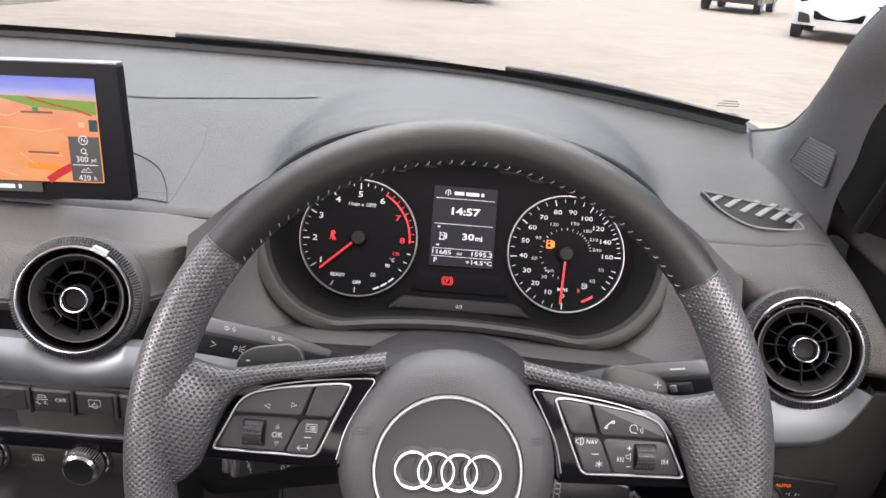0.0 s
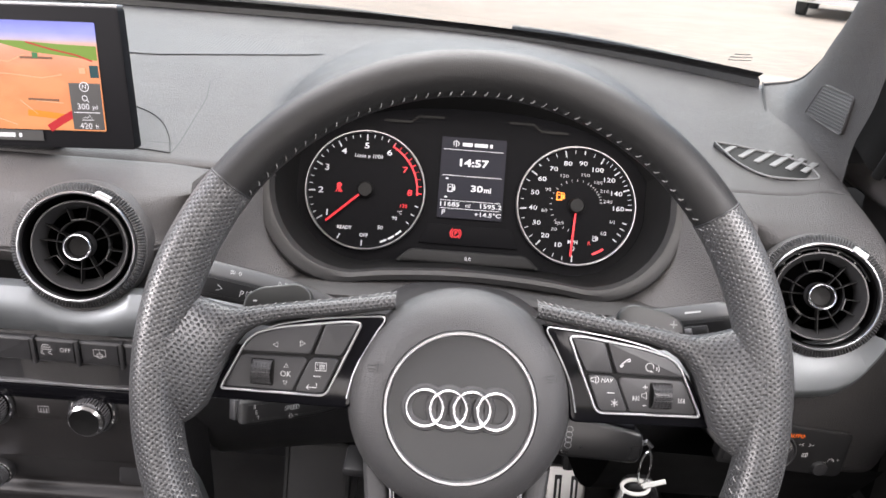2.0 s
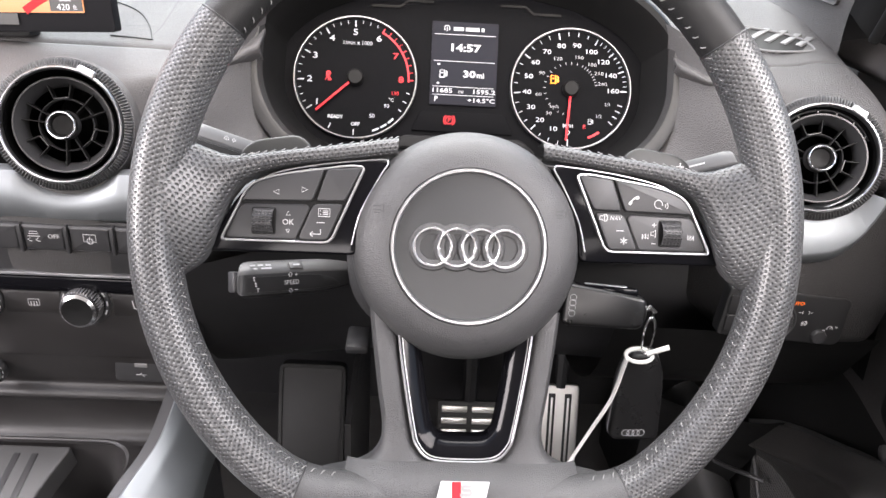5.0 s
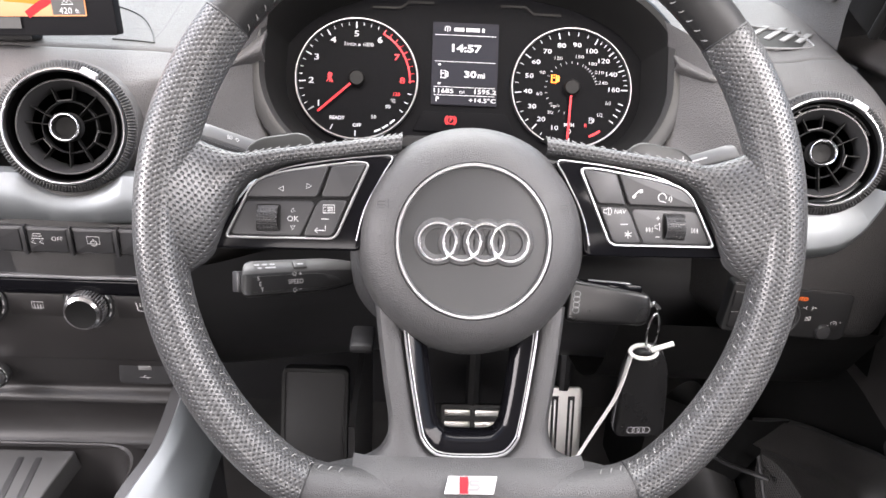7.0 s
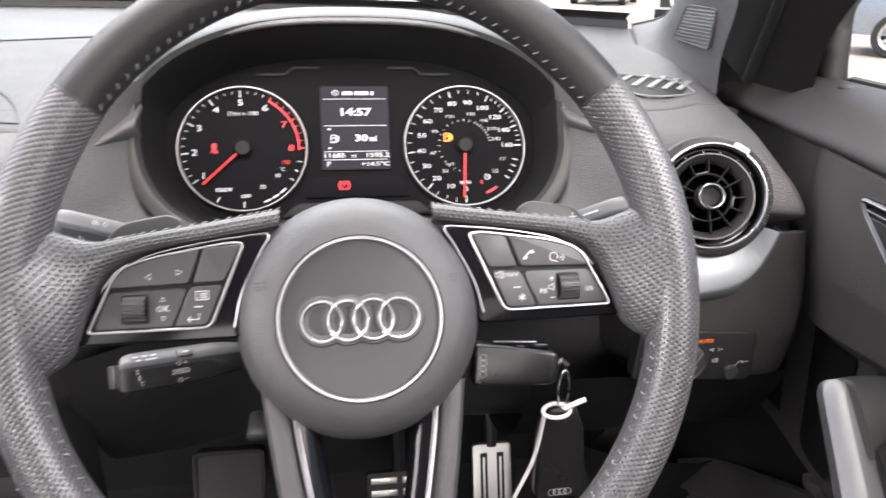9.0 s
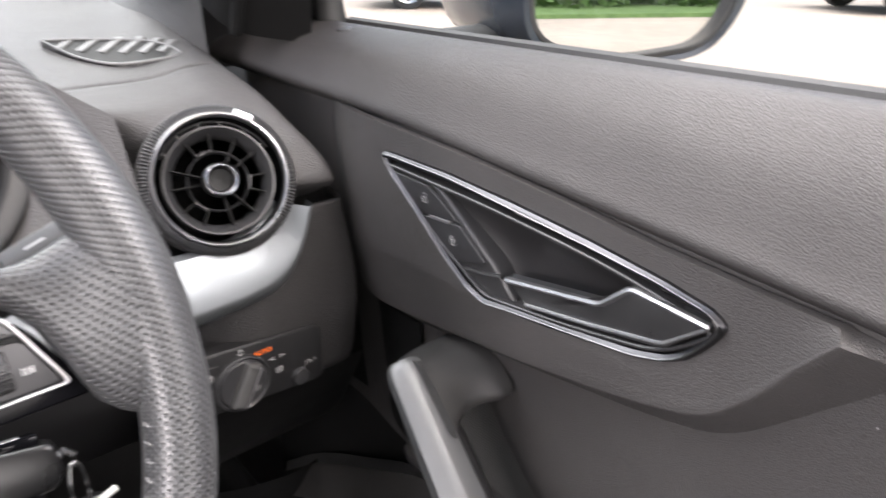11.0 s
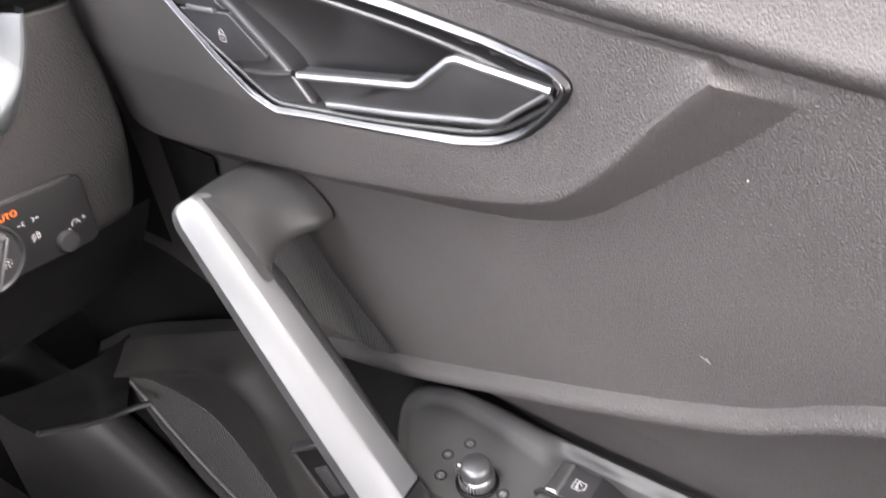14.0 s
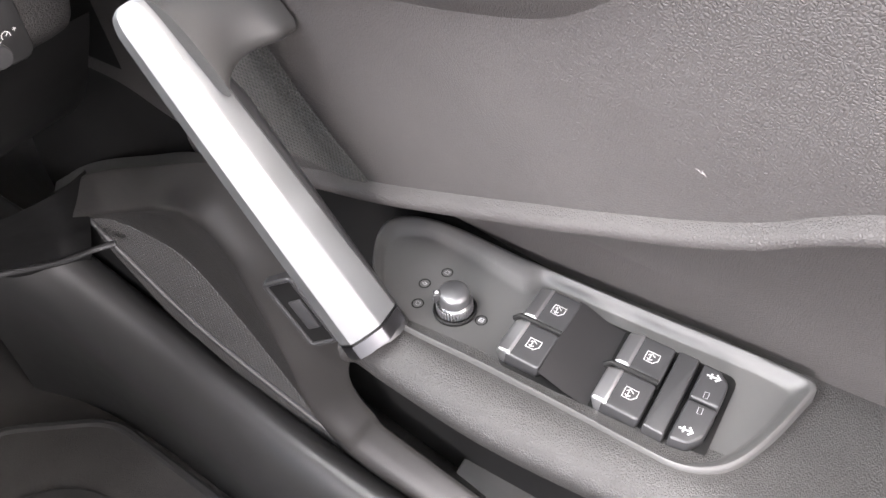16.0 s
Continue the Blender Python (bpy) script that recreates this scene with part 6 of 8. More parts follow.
for y, zt, zb in ((0.452, 0.9985, 0.9955), (0.43, 0.9970, 0.976), (0.40, 0.9955, 0.952), (0.375, 0.9940, 0.935), (0.345, 0.9920, 0.930), (0.30, 0.9880, 0.9345), (0.26, 0.9825, 0.9395), (0.235, 0.978, 0.948), (0.220, 0.972, 0.962)):
    dep = 0.014 * math.exp(-((y - 0.315) / 0.065) ** 2)
    row = []
    for s in np.linspace(0, 1, 8):
        z = zt + (zb - zt) * s
        row.append((base_x(y, z) - 0.0035 + 0.003 + dep * math.sin(math.pi * min(1, s * 1.0)) ** 0.7 * (1.25 - s * 0.5), y, z))
    cup.append(row)
part("cup", sheet(cup, 44, 24), M_CUP, lev, "satin black hollow behind the lever")
part("key_surround", plate(rounded(yz([(0.4450, 0.9945), (0.4085, 0.9925), (0.3970, 0.9880), (0.3540, 0.9515), (0.3400, 0.9345), (0.3660, 0.9295), (0.3800, 0.9395), (0.4150, 0.9640)]), [0.002, 0.008, 0.006, 0.006, 0.004, 0.008, 0.012, 0.02]), DP, -0.014, -0.0012, 0.0030), M_SATIN, lev, "satin black surround of the lock keys")
for nm, pts, rad in (("unlock_button", [(0.4395, 0.9910), (0.4075, 0.9895), (0.4015, 0.9860), (0.3825, 0.9725), (0.4145, 0.9700)], [0.002, 0.004, 0.004, 0.001, 0.001]), ("lock_button", [(0.4135, 0.9688), (0.3812, 0.9712), (0.3615, 0.9545), (0.3645, 0.9520), (0.3860, 0.9475), (0.3915, 0.9490)], [0.001, 0.001, 0.002, 0.002, 0.004, 0.004])):
    kb = part(nm, plate(rounded(yz(pts), rad), DP, -0.012, 0.0010, 0.0008), M_BUTTON, lev, "black lock key")
    cy, cz = (0.411, 0.981) if nm == "unlock_button" else (0.388, 0.960)
    lm = DP @ Matrix.Translation((-cy, (cz - 0.953), 0.0012))
    shackle = arc(0.0, 0.0006, 0.0014, 0, 180, 10, 0.0024) if nm == "lock_button" else [(0.0014, 0.0006), (0.0020, 0.0026), (0.0008, 0.0036), (-0.0006, 0.0028)]
    part("lock_symbol", strokes([[(-0.0019, -0.0026), (-0.0019, 0.0006), (0.0019, 0.0006), (0.0019, -0.0026), (-0.0019, -0.0026)], shackle, [(0, -0.0004), (0, -0.0016)]], 0.0005, lm), M_PRINT, kb)
part("key_divider", box(DP @ Matrix.Translation((-0.3985, 0.0176, 0)) @ Matrix.Rotation(radians(2), 4, "Z"), (-0.0085, -0.0010, -0.004), (0.0085, 0.0010, 0.0018), 0.0004), M_GREYPAINT, lev)
part("rear_web", tube([DP @ Vector((-y, z - 0.953, -0.0008)) for y, z in curve([(0.3800, 0.9440), (0.3680, 0.9452), (0.3560, 0.9475), (0.3500, 0.9492)], 14)], 0.0015, 8), M_SATIN, lev, "raised web below the keys")
lvo = rounded(yz([(0.3440, 0.9520), (0.2815, 0.9615), (0.2640, 0.9765), (0.2245, 0.9730), (0.2459, 0.9504), (0.2900, 0.9430), (0.3306, 0.9373)]), [0.001, 0.003, 0.002, 0.002, 0.004, 0.02, 0.003], 5)
part("lever", plate(lvo, DP @ Matrix.Rotation(radians(3), 4, "X"), -0.004, 0.0020, 0.0018), M_LEVER, lev, "dark satin metal lever")
part("lever_edge", tube([DP @ Vector((-y, z - 0.953, 0.0016)) for y, z in ((0.3440, 0.9506), (0.3120, 0.9556), (0.2840, 0.9599), (0.2800, 0.9616), (0.2660, 0.9740), (0.2625, 0.9754), (0.2440, 0.9736), (0.2252, 0.9716))], 0.0023, 8, flat=0.8), M_SATINCHROME, lev, "bright lever edge")
part("lever_ledge", tube([DP @ Vector((-y, z - 0.953, 0.0020)) for y, z in ((0.3300, 0.9402), (0.2900, 0.9458), (0.2500, 0.9530), (0.2455, 0.9545), (0.2262, 0.9705))], 0.0011, 8), M_GUNMETAL, lev, "folded lower edge of the lever")

# grab handle
T, B = Vector((0.350, 0.396, 0.878)), Vector((0.346, 0.286, 0.742))
M_BRACKET = moulded("bracket plastic", (0.029, 0.0285, 0.028), (0.038, 0.0373, 0.037), 0.44, 0.2, 1400, 0.0002)
M_GRIP = metal("satin silver grip paint", (0.178, 0.183, 0.187), 0.52, 0.1, 0.8)
grab = thing("grab_handle", "satin silver and black diagonal door grab handle", "grab handle", tuple(B))
A = (B - T).normalized()
VW = Vector((-0.50, -0.45, 0.62)).normalized()
W_ = A.cross(VW).normalized()
N_ = W_.cross(A).normalized()
if N_.dot(VW) < 0:
    N_ = -N_
sec = [(-0.0150, -0.0070), (-0.0158, -0.0040), (-0.0152, -0.0010), (-0.0058, 0.0078), (-0.0042, 0.0087), (0.0060, 0.0090), (0.0110, 0.0078), (0.0155, 0.0010), (0.0162, -0.0050), (0.0110, -0.0110), (-0.012, -0.0110)]
rows = []
for s in np.concatenate((np.linspace(-0.048, 0.022, 8), np.linspace(0.06, 1.02, 11))):
    k = 0.80 + 0.32 * s
    shrink = 1.0 if s > 0.02 else 0.50 + 0.50 * math.sqrt(max(0.0, 1 - ((0.02 - s) / 0.0681) ** 2))
    bow = 0.004 * math.sin(math.pi * max(0, s))
    c = T + (B - T) * s + N_ * bow
    rows.append([c + W_ * (a * k * shrink) + N_ * (b * k * shrink) for a, b in sec])
bm = grid(rows, wrap=True)
bm.verts.ensure_lookup_table()
for q in (0, len(rows) - 1):
    bm.faces.new([bm.verts[q * len(sec) + j] for j in range(len(sec))])
part("grip", bm, M_GRIP, grab, "satin silver grip", 28)
for nm, s0, s1, k, mat_, lab in (("joint_ring", 1.02, 1.028, 1.08, M_SURROUND, "dark joint"), ("end_collar", 1.028, 1.075, 1.15, M_BEZEL, "chrome end collar")):
    rows = []
    for s in np.linspace(s0, s1, 4):
        c = T + (B - T) * s
        rows.append([c + W_ * (a * k) + N_ * (b * k) for a, b in sec])
    bm = grid(rows, wrap=True)
    bm.verts.ensure_lookup_table()
    for q in (0, 3):
        bm.faces.new([bm.verts[q * len(sec) + j] for j in range(len(sec))])
    part(nm, bm, mat_, grab, lab, 28)
# flat tab from the top of the grip to the door, with a fillet down the grip
at_door = [(0.425, 0.870), (0.410, 0.8785), (0.390, 0.8815), (0.373, 0.8755), (0.3620, 0.8665), (0.3585, 0.8610), (0.3600, 0.8560), (0.368, 0.8550), (0.384, 0.859), (0.405, 0.862), (0.420, 0.866)]
at_grip = [(0.406, 0.880), (0.399, 0.8850), (0.387, 0.8860), (0.374, 0.8770), (0.3610, 0.8630), (0.3560, 0.8570), (0.3545, 0.8520), (0.3600, 0.8510), (0.378, 0.862), (0.400, 0.874), (0.410, 0.879)]
rows = []
for s in np.linspace(0, 1, 16):
    k = min(1.0, s / 0.55)
    k = k ** 0.5
    r = [(0.3535 + 0.052 * s, a[0] * (1 - k) + b[0] * k, a[1] * (1 - k) + b[1] * k) for a, b in zip(at_grip, at_door)]
    r = [(x, y + 0.007 * max(0.0, min(1.0, (0.378 - y) / 0.02)) * math.sin(math.pi * min(1.0, s / 0.8)), z) for x, y, z in r]
    rows.append(curve(r, 44, closed=True))
bm = grid(rows, wrap=True)
bm.verts.ensure_lookup_table()
bm.faces.new([bm.verts[j] for j in range(44)])
part("bracket", bm, M_BRACKET, grab, "satin black upper bracket", 50)
back = [T + (B - T) * s - N_ * (0.010 + 0.004 * math.sin(math.pi * s)) - W_ * 0.005 for s in np.linspace(0.10, 1.1, 12)]
part("grip_back", tube(back, [0.008, 0.011] + [0.0135] * 10, 12), M_SATIN, grab, "black rear half of the grip")

# small marks on the trim
fluff = thing("lint_thread", "tiny white thread of lint on the door trim", "lint", (0.397, 0.157, 0.865))
M_LINT = plain("white lint", (0.26, 0.25, 0.245), 0.8)
part("thread", tube([(base_x(y, z) + 0.0034, y, z) for y, z in curve([(0.1600, 0.8662), (0.1588, 0.8660), (0.1576, 0.8650), (0.1566, 0.8652), (0.1554, 0.8640)], 14)], 0.00015, 5), M_LINT, fluff)
part("thread_end", tube([(base_x(0.1575, 0.866) + 0.0034, 0.1575, 0.8662), (base_x(0.157, 0.865) + 0.0034, 0.1566, 0.8648)], 0.00020, 5), M_LINT, fluff)
speck = thing("paint_speck", "small pale speck stuck on the door trim", "speck", (0.386, 0.159, 0.951))
part("speck", lathe([(0.0001, 0.0003), (0.00035, 0.0002), (0.0004, -0.0006)], axes((base_x(0.159, 0.951) + 0.0036, 0.159, 0.951), (0, -1, 0), (0, 0, 1)), 10), M_LINT, speck)
# speaker net behind the grab handle
rows = []
for z in np.linspace(0.757, 0.850, 16):
    yr = float(np.interp(z, (0.757, 0.768, 0.787, 0.812, 0.838, 0.850), (0.322, 0.329, 0.348, 0.370, 0.386, 0.402)))
    rows.append([(base_x(y, z) + 0.0028, y, z) for y in np.linspace(yr, 0.50, 20)])
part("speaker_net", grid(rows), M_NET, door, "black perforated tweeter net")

# armrest and switch panel
def pan_z(y):
    return 0.758 - 0.1 * y


ctrl = []
for y in (0.300, 0.290, 0.262, 0.20, 0.12, 0.0, -0.2, -0.45):
    f = max(0.0, (y - 0.262) / 0.04)
    z = pan_z(y)
    xi = 0.333 - 0.012 * min(1, max(0, (0.29 - y) / 0.07))
    ctrl.append([(0.44, y, z - 0.008), (0.40, y, z - 0.006), (0.365, y, z - 0.002), (xi + 0.022, y, z + 0.001 - 0.004 * f), (xi + 0.008, y, z - 0.005), (xi + 0.005, y, z - 0.015), (xi + 0.011, y, z - 0.029), (xi + 0.026, y, z - 0.041), (0.40, y, z - 0.050)])
tip = [0.40 + (p[0] - 0.40) * 0.55 for p in ctrl[0]]
ctrl.insert(0, [(x, 0.306, 0.705 + (p[2] - 0.705) * 0.5) for x, p in zip(tip, ctrl[0])])
arm = part("armrest", sheet(ctrl, 40, 40), M_ARMREST, door, "grained padded armrest")

SP = axes((0, 0, 0.758), (1, 0, 0), (0, 1, -0.1))
swp = thing("window_switch_panel", "black door switch panel with window switches and mirror knob", "switch panel", (0.39, 0.2, 0.735))
OUT = [(0.362, 0.285), (0.3575, 0.265), (0.3558, 0.225), (0.3520, 0.1739), (0.3487, 0.1396), (0.3480, 0.1200), (0.3540, 0.1060), (0.3650, 0.0965), (0.3851, 0.0874), (0.4080, 0.0800), (0.4190, 0.0775), (0.4222, 0.0850), (0.4245, 0.110),
       (0.4260, 0.145), (0.4280, 0.180), (0.4300, 0.210), (0.4318, 0.225), (0.4328, 0.235), (0.4340, 0.245), (0.4360, 0.262), (0.4378, 0.282), (0.4370, 0.305), (0.4290, 0.324), (0.4120, 0.325), (0.3920, 0.315), (0.3740, 0.300)]
FOOT = [(0.3660, 0.283), (0.3615, 0.265), (0.3600, 0.225), (0.3565, 0.1739), (0.3535, 0.1396), (0.3545, 0.1225), (0.3600, 0.1115), (0.3690, 0.1030), (0.3870, 0.0945), (0.4050, 0.0890), (0.4120, 0.0885), (0.4145, 0.0960), (0.4165, 0.115),
        (0.4180, 0.148), (0.4200, 0.180), (0.4220, 0.206), (0.4210, 0.219), (0.4125, 0.2245), (0.4110, 0.230), (0.4160, 0.250), (0.4225, 0.278), (0.4245, 0.298), (0.4180, 0.313), (0.4070, 0.315), (0.3940, 0.308), (0.3780, 0.297)]
oc, fc_ = curve(OUT, 130, closed=True), curve(FOOT, 130, closed=True)
tray = grid([[SP @ Vector((*(o * (1 - e) + f * e), h)) for e, h in ((-0.06, -0.008), (-0.03, 0.0005), (0.05, 0.0030), (0.18, 0.0038), (0.34, 0.0032), (0.60, 0.0006), (0.85, -0.0017), (1.0, -0.0022))] for o, f in zip(oc, fc_)], ring=True)
tray.verts.ensure_lookup_table()
bmesh.ops.triangulate(tray, faces=[tray.faces.new([tray.verts[k * 8 + 7] for k in range(130)])])
part("plate", tray, M_PANELGREY, swp, "satin grey-black dished plate", 60)
well = rounded([(0.363, 0.219), (0.4160, 0.217), (0.409, 0.110), (0.357, 0.112)], 0.006)
part("switch_well", plate(well, SP, -0.008, -0.0014), M_SURROUND, swp)
part("well_floor", grid([[SP @ Vector((x, y, h)) for x in np.linspace(0.3625 - (0.195 - y) * 0.07, 0.4145 - (0.195 - y) * 0.12, 6)] for y, h in ((0.1950, 0.0058), (0.1915, 0.0052), (0.186, 0.0030), (0.180, 0.0004), (0.174, -0.0010), (0.168, -0.0012))]), M_CUP, swp, "gloss black finger hollow")


def window_switch(x0, x1, y0, y1, turn):
    """A rocker with a chrome front edge and a window symbol."""
    m = SP @ Matrix.Translation(((x0 + x1) / 2, (y0 + y1) / 2, 0.0)) @ Matrix.Rotation(radians(turn), 4, "Z") @ Matrix.Rotation(radians(4), 4, "X")
    w, h = (x1 - x0) / 2, (y1 - y0) / 2
    sw = part("window_switch", plate(rounded([(-w, -h), (w, -h), (w, h), (-w, h)], 0.0022), m, -0.006, 0.0068, 0.0012), M_BUTTON, swp, "black window rocker")
    part("chrome_front", plate(rounded([(-w, h - 0.0032), (w, h - 0.0032), (w - 0.0008, h + 0.0052), (-w + 0.0008, h + 0.0052)], 0.0018), m @ Matrix.Translation((0, h, 0.0066)) @ Matrix.Rotation(radians(-16), 4, "X") @ Matrix.Translation((0, -h, -0.0066)), -0.004, 0.0072, 0.0018), M_SATINCHROME, sw, "satin chrome finger edge")
    q = m @ Matrix.Translation((0, -0.001, 0.0070)) @ Matrix.Rotation(radians(90), 4, "Z")
    part("window_symbol", strokes([[(-0.0032, -0.0030), (-0.0032, 0.0006), (-0.0012, 0.0030), (0.0032, 0.0030), (0.0032, -0.0030), (-0.0032, -0.0030)], [(-0.0005, 0.0010), (0.0010, 0.0022), (0.0022, 0.0010)], [(0.0010, 0.0020), (0.0010, -0.0012)], [(-0.0012, -0.0008), (0.0006, -0.0022), (0.0022, -0.0008)]], 0.0005, q), M_PRINT, sw)


window_switch(0.3905, 0.4140, 0.1940, 0.2130, -2)
window_switch(0.3645, 0.3885, 0.1955, 0.2150, -2)
window_switch(0.3845, 0.4070, 0.1415, 0.1605, -2)
window_switch(0.3600, 0.3825, 0.1430, 0.1625, -2)
for x, y in ((0.3895, 0.2045), (0.3835, 0.1522)):
    part("divider", tube([SP @ Vector((x, y - 0.010, 0.0060)), SP @ Vector((x, y + 0.004, 0.0072)), SP @ Vector((x, y + 0.013, 0.0080)), SP @ Vector((x - 0.001, y + 0.0165, 0.0055))], 0.0014, 8), M_SURROUND, swp, "black rubber divider")
part("filler", plate(rounded([(0.359, 0.141), (0.407, 0.139), (0.406, 0.129), (0.358, 0.131)], 0.001), SP, -0.006, 0.0060, 0.001), M_SATIN, swp)
for k, pts in enumerate(([(0.3835, 0.1275), (0.4050, 0.1265), (0.4040, 0.1185), (0.3980, 0.1130), (0.3830, 0.1135)], [(0.3580, 0.1290), (0.3820, 0.1275), (0.3815, 0.1135), (0.3660, 0.1150), (0.3590, 0.1200)])):
    cb = part("child_lock_button", plate(rounded(pts, 0.002), SP, -0.006, 0.0062, 0.0012), M_BUTTON, swp, "black rear-lock key")
    q = SP @ Matrix.Translation((0.3985 if k == 0 else 0.3650, 0.1205 if k == 0 else 0.1230, 0.0065)) @ Matrix.Rotation(radians(90), 4, "Z")
    part("lock_out_symbol", strokes([[(-0.0032, 0), (0.0032, 0)], [(-0.0012, 0.002), (-0.0032, 0), (-0.0012, -0.002)], [(0.0010, 0.0016), (0.0010, -0.0016)]], 0.0009, q), M_PRINT, cb)
    q2 = SP @ Matrix.Translation((0.3870 if k == 0 else 0.3775, 0.1205, 0.0065))
    part("indicator_window", strokes([[(-0.0018, -0.001), (0.0018, -0.001), (0.0018, 0.001), (-0.0018, 0.001), (-0.0018, -0.001)]], 0.0003, q2), M_GREYPRINT, cb)

KM = SP @ Matrix.Translation((0.3845, 0.2550, -0.0014))
M_KNOBCAP = metal("knob cap metal", (0.14, 0.14, 0.145), 0.40, 0.05, 0.8)
knob = thing("mirror_adjust_knob", "black mirror adjusting knob with chrome knurled collar", "knob", tuple(KM.translation))
part("base_ring", lathe([(0.0122, -0.002), (0.0122, 0.0006), (0.0114, 0.0012), (0.0104, 0.0004)], KM, 40), M_SURROUND, knob, "black sunk ring")
part("knurled_collar", lathe([(0.0096, 0.0), (0.0098, 0.0062), (0.0094, 0.0072), (0.0089, 0.0076)], KM, 60), M_RINGCHROME, knob, "chrome knurled collar")
for k in range(36):
    part("knurl", box(KM @ Matrix.Rotation(radians(10 * k), 4, "Z"), (0.0095, -0.0004, 0.0012), (0.0102, 0.0004, 0.0060)), M_GREYPAINT, knob)
part("cap", lathe([(0.0088, 0.004), (0.0086, 0.0125), (0.0080, 0.0142), (0.0068, 0.0150), (0.0001, 0.0152)], KM, 40), M_KNOBCAP, knob, "satin grey metal cap")
part("pointer_tab", box(KM @ Matrix.Rotation(radians(128), 4, "Z"), (0.0066, -0.0022, 0.0100), (0.0112, 0.0022, 0.0150), 0.0006), M_SATIN, knob, "black pointer tab")
part("pointer", lathe([(0.0001, 0.0156), (0.0009, 0.0154), (0.0010, 0.0146)], KM @ Matrix.Rotation(radians(128), 4, "Z") @ Matrix.Translation((0.0090, 0, 0.0)), 12), M_PRINT, knob, "white pointer dot")
for x, y, ln in ((0.4060, 0.2728, [[(-0.001, -0.0012), (0.0012, -0.0012), (0.0012, 0.0008), (-0.001, 0.0014), (-0.001, -0.0012)]]), (0.393, 0.280, [arc(0, 0, 0.0008, 0, 360, 10, 0.0013)]), (0.3785, 0.2755, [[(-0.001, -0.0012), (0.0012, -0.0012), (0.0012, 0.0014), (-0.001, 0.0008), (-0.001, -0.0012)]]), (0.384, 0.2385, [[(-0.001, -0.0012), (0.0012, -0.0012), (0.0012, 0.0012), (-0.001, 0.0012), (-0.001, -0.0012)], [(0, -0.0012), (0, 0.0012)]])):
    q = SP @ Matrix.Translation((x, y, -0.0017))
    part("position_ring", strokes([arc(0, 0, 0.0032, 0, 360, 20)], 0.0007, q), M_SURROUND, swp, "thin black ring")
    part("position_mark", strokes(ln, 0.0004, q), M_GREYPRINT, swp)

# lower door: ridge of the pocket, speaker net, release lever, backing
rows = []
for y in np.linspace(0.72, -0.45, 20):
    rows.append([(0.452, y, 0.735), (0.436, y, 0.70), (0.424, y, 0.60), (0.426, y, 0.45), (0.43, y, 0.30)])
part("lower_panel", grid(rows), M_SURROUND, door, "hard black lower door panel")
part("pocket_step", box(ID, (0.394, 0.120, 0.40), (0.436, 0.262, 0.476), 0.004), M_PANELGREY, door, "grey step inside the door pocket")
L_ = curve([(0.661, 0.564), (0.618, 0.582), (0.571, 0.586), (0.527, 0.572), (0.478, 0.513), (0.427, 0.436), (0.393, 0.386), (0.328, 0.358), (0.10, 0.34), (-0.4, 0.34)], 46)
C_ = curve([(0.665, 0.578), (0.575, 0.630), (0.505, 0.672), (0.459, 0.703), (0.436, 0.698), (0.419, 0.670), (0.395, 0.591), (0.379, 0.520), (0.350, 0.494), (0.312, 0.476), (0.08, 0.45), (-0.4, 0.45)], 46)
R_ = curve([(0.668, 0.604), (0.594, 0.660), (0.51, 0.706), (0.424, 0.742), (0.382, 0.690), (0.352, 0.610), (0.354, 0.570), (0.350, 0.548), (0.334, 0.527), (0.300, 0.506), (0.08, 0.46), (-0.4, 0.46)], 46)
rows = []
for k in range(46):
    l, c, r = L_[k], C_[k], R_[k]
    fx = 0.014 * max(0.0, min(1.0, (c[0] - 0.45) / 0.06))
    rows.append([(0.416, *l), (0.410, *(l * 0.9 + c * 0.1)), (0.392 + fx * 0.8, *(l * 0.35 + c * 0.65)), (0.3800 + fx, *(l * 0.08 + c * 0.92)), (0.3770 + fx, *(c * 0.92 + r * 0.08)), (0.3870 + fx * 0.5, *(c * 0.5 + r * 0.5)), (0.3960, *(c * 0.05 + r * 0.95)), (0.400, *r), (0.425, r[0] + 0.045, r[1] - 0.03)])
part("pocket_ridge", sheet(rows, 60, 24), M_POCKET, door, "hard plastic ridge of the door pocket", 60)
spk = [(0.665, 0.560), (0.618, 0.590), (0.560, 0.592), (0.515, 0.570), (0.470, 0.510), (0.415, 0.430), (0.375, 0.375), (0.40, 0.350), (0.423, 0.355), (0.524, 0.420), (0.592, 0.458), (0.649, 0.525)]
part("speaker_mesh", plate(rounded(yz(spk), 0.02), Matrix(((0, 0, -1, 0.4150), (-1, 0, 0, 0), (0, 0.9964, 0, 0.953), (0, 0, 0, 1))), -0.004, 0.002, 0.001), M_WOOFNET, door, "black woofer net")
part("speaker_edge", tube([(0.413, y, z) for y, z in curve([(0.68, 0.585), (0.60, 0.51), (0.53, 0.462), (0.43, 0.420), (0.36, 0.40), (0.2, 0.39)], 24)], 0.004, 10), M_DARK, door)
rel = thing("boot_release", "small black release lever in a recessed frame on the door", "release lever", (0.388, 0.377, 0.642))
RM = axes((0.3875, 0.3762, 0.6422), (0.088, -0.457, -0.885), (0.354, -0.8125, 0.4548))
part("frame", frame_band(rounded([(-0.033, -0.013), (0.033, -0.013), (0.033, 0.013), (-0.033, 0.013)], 0.006), RM, 0.004, -0.006, 0.003, 0.001), M_SATIN, rel)
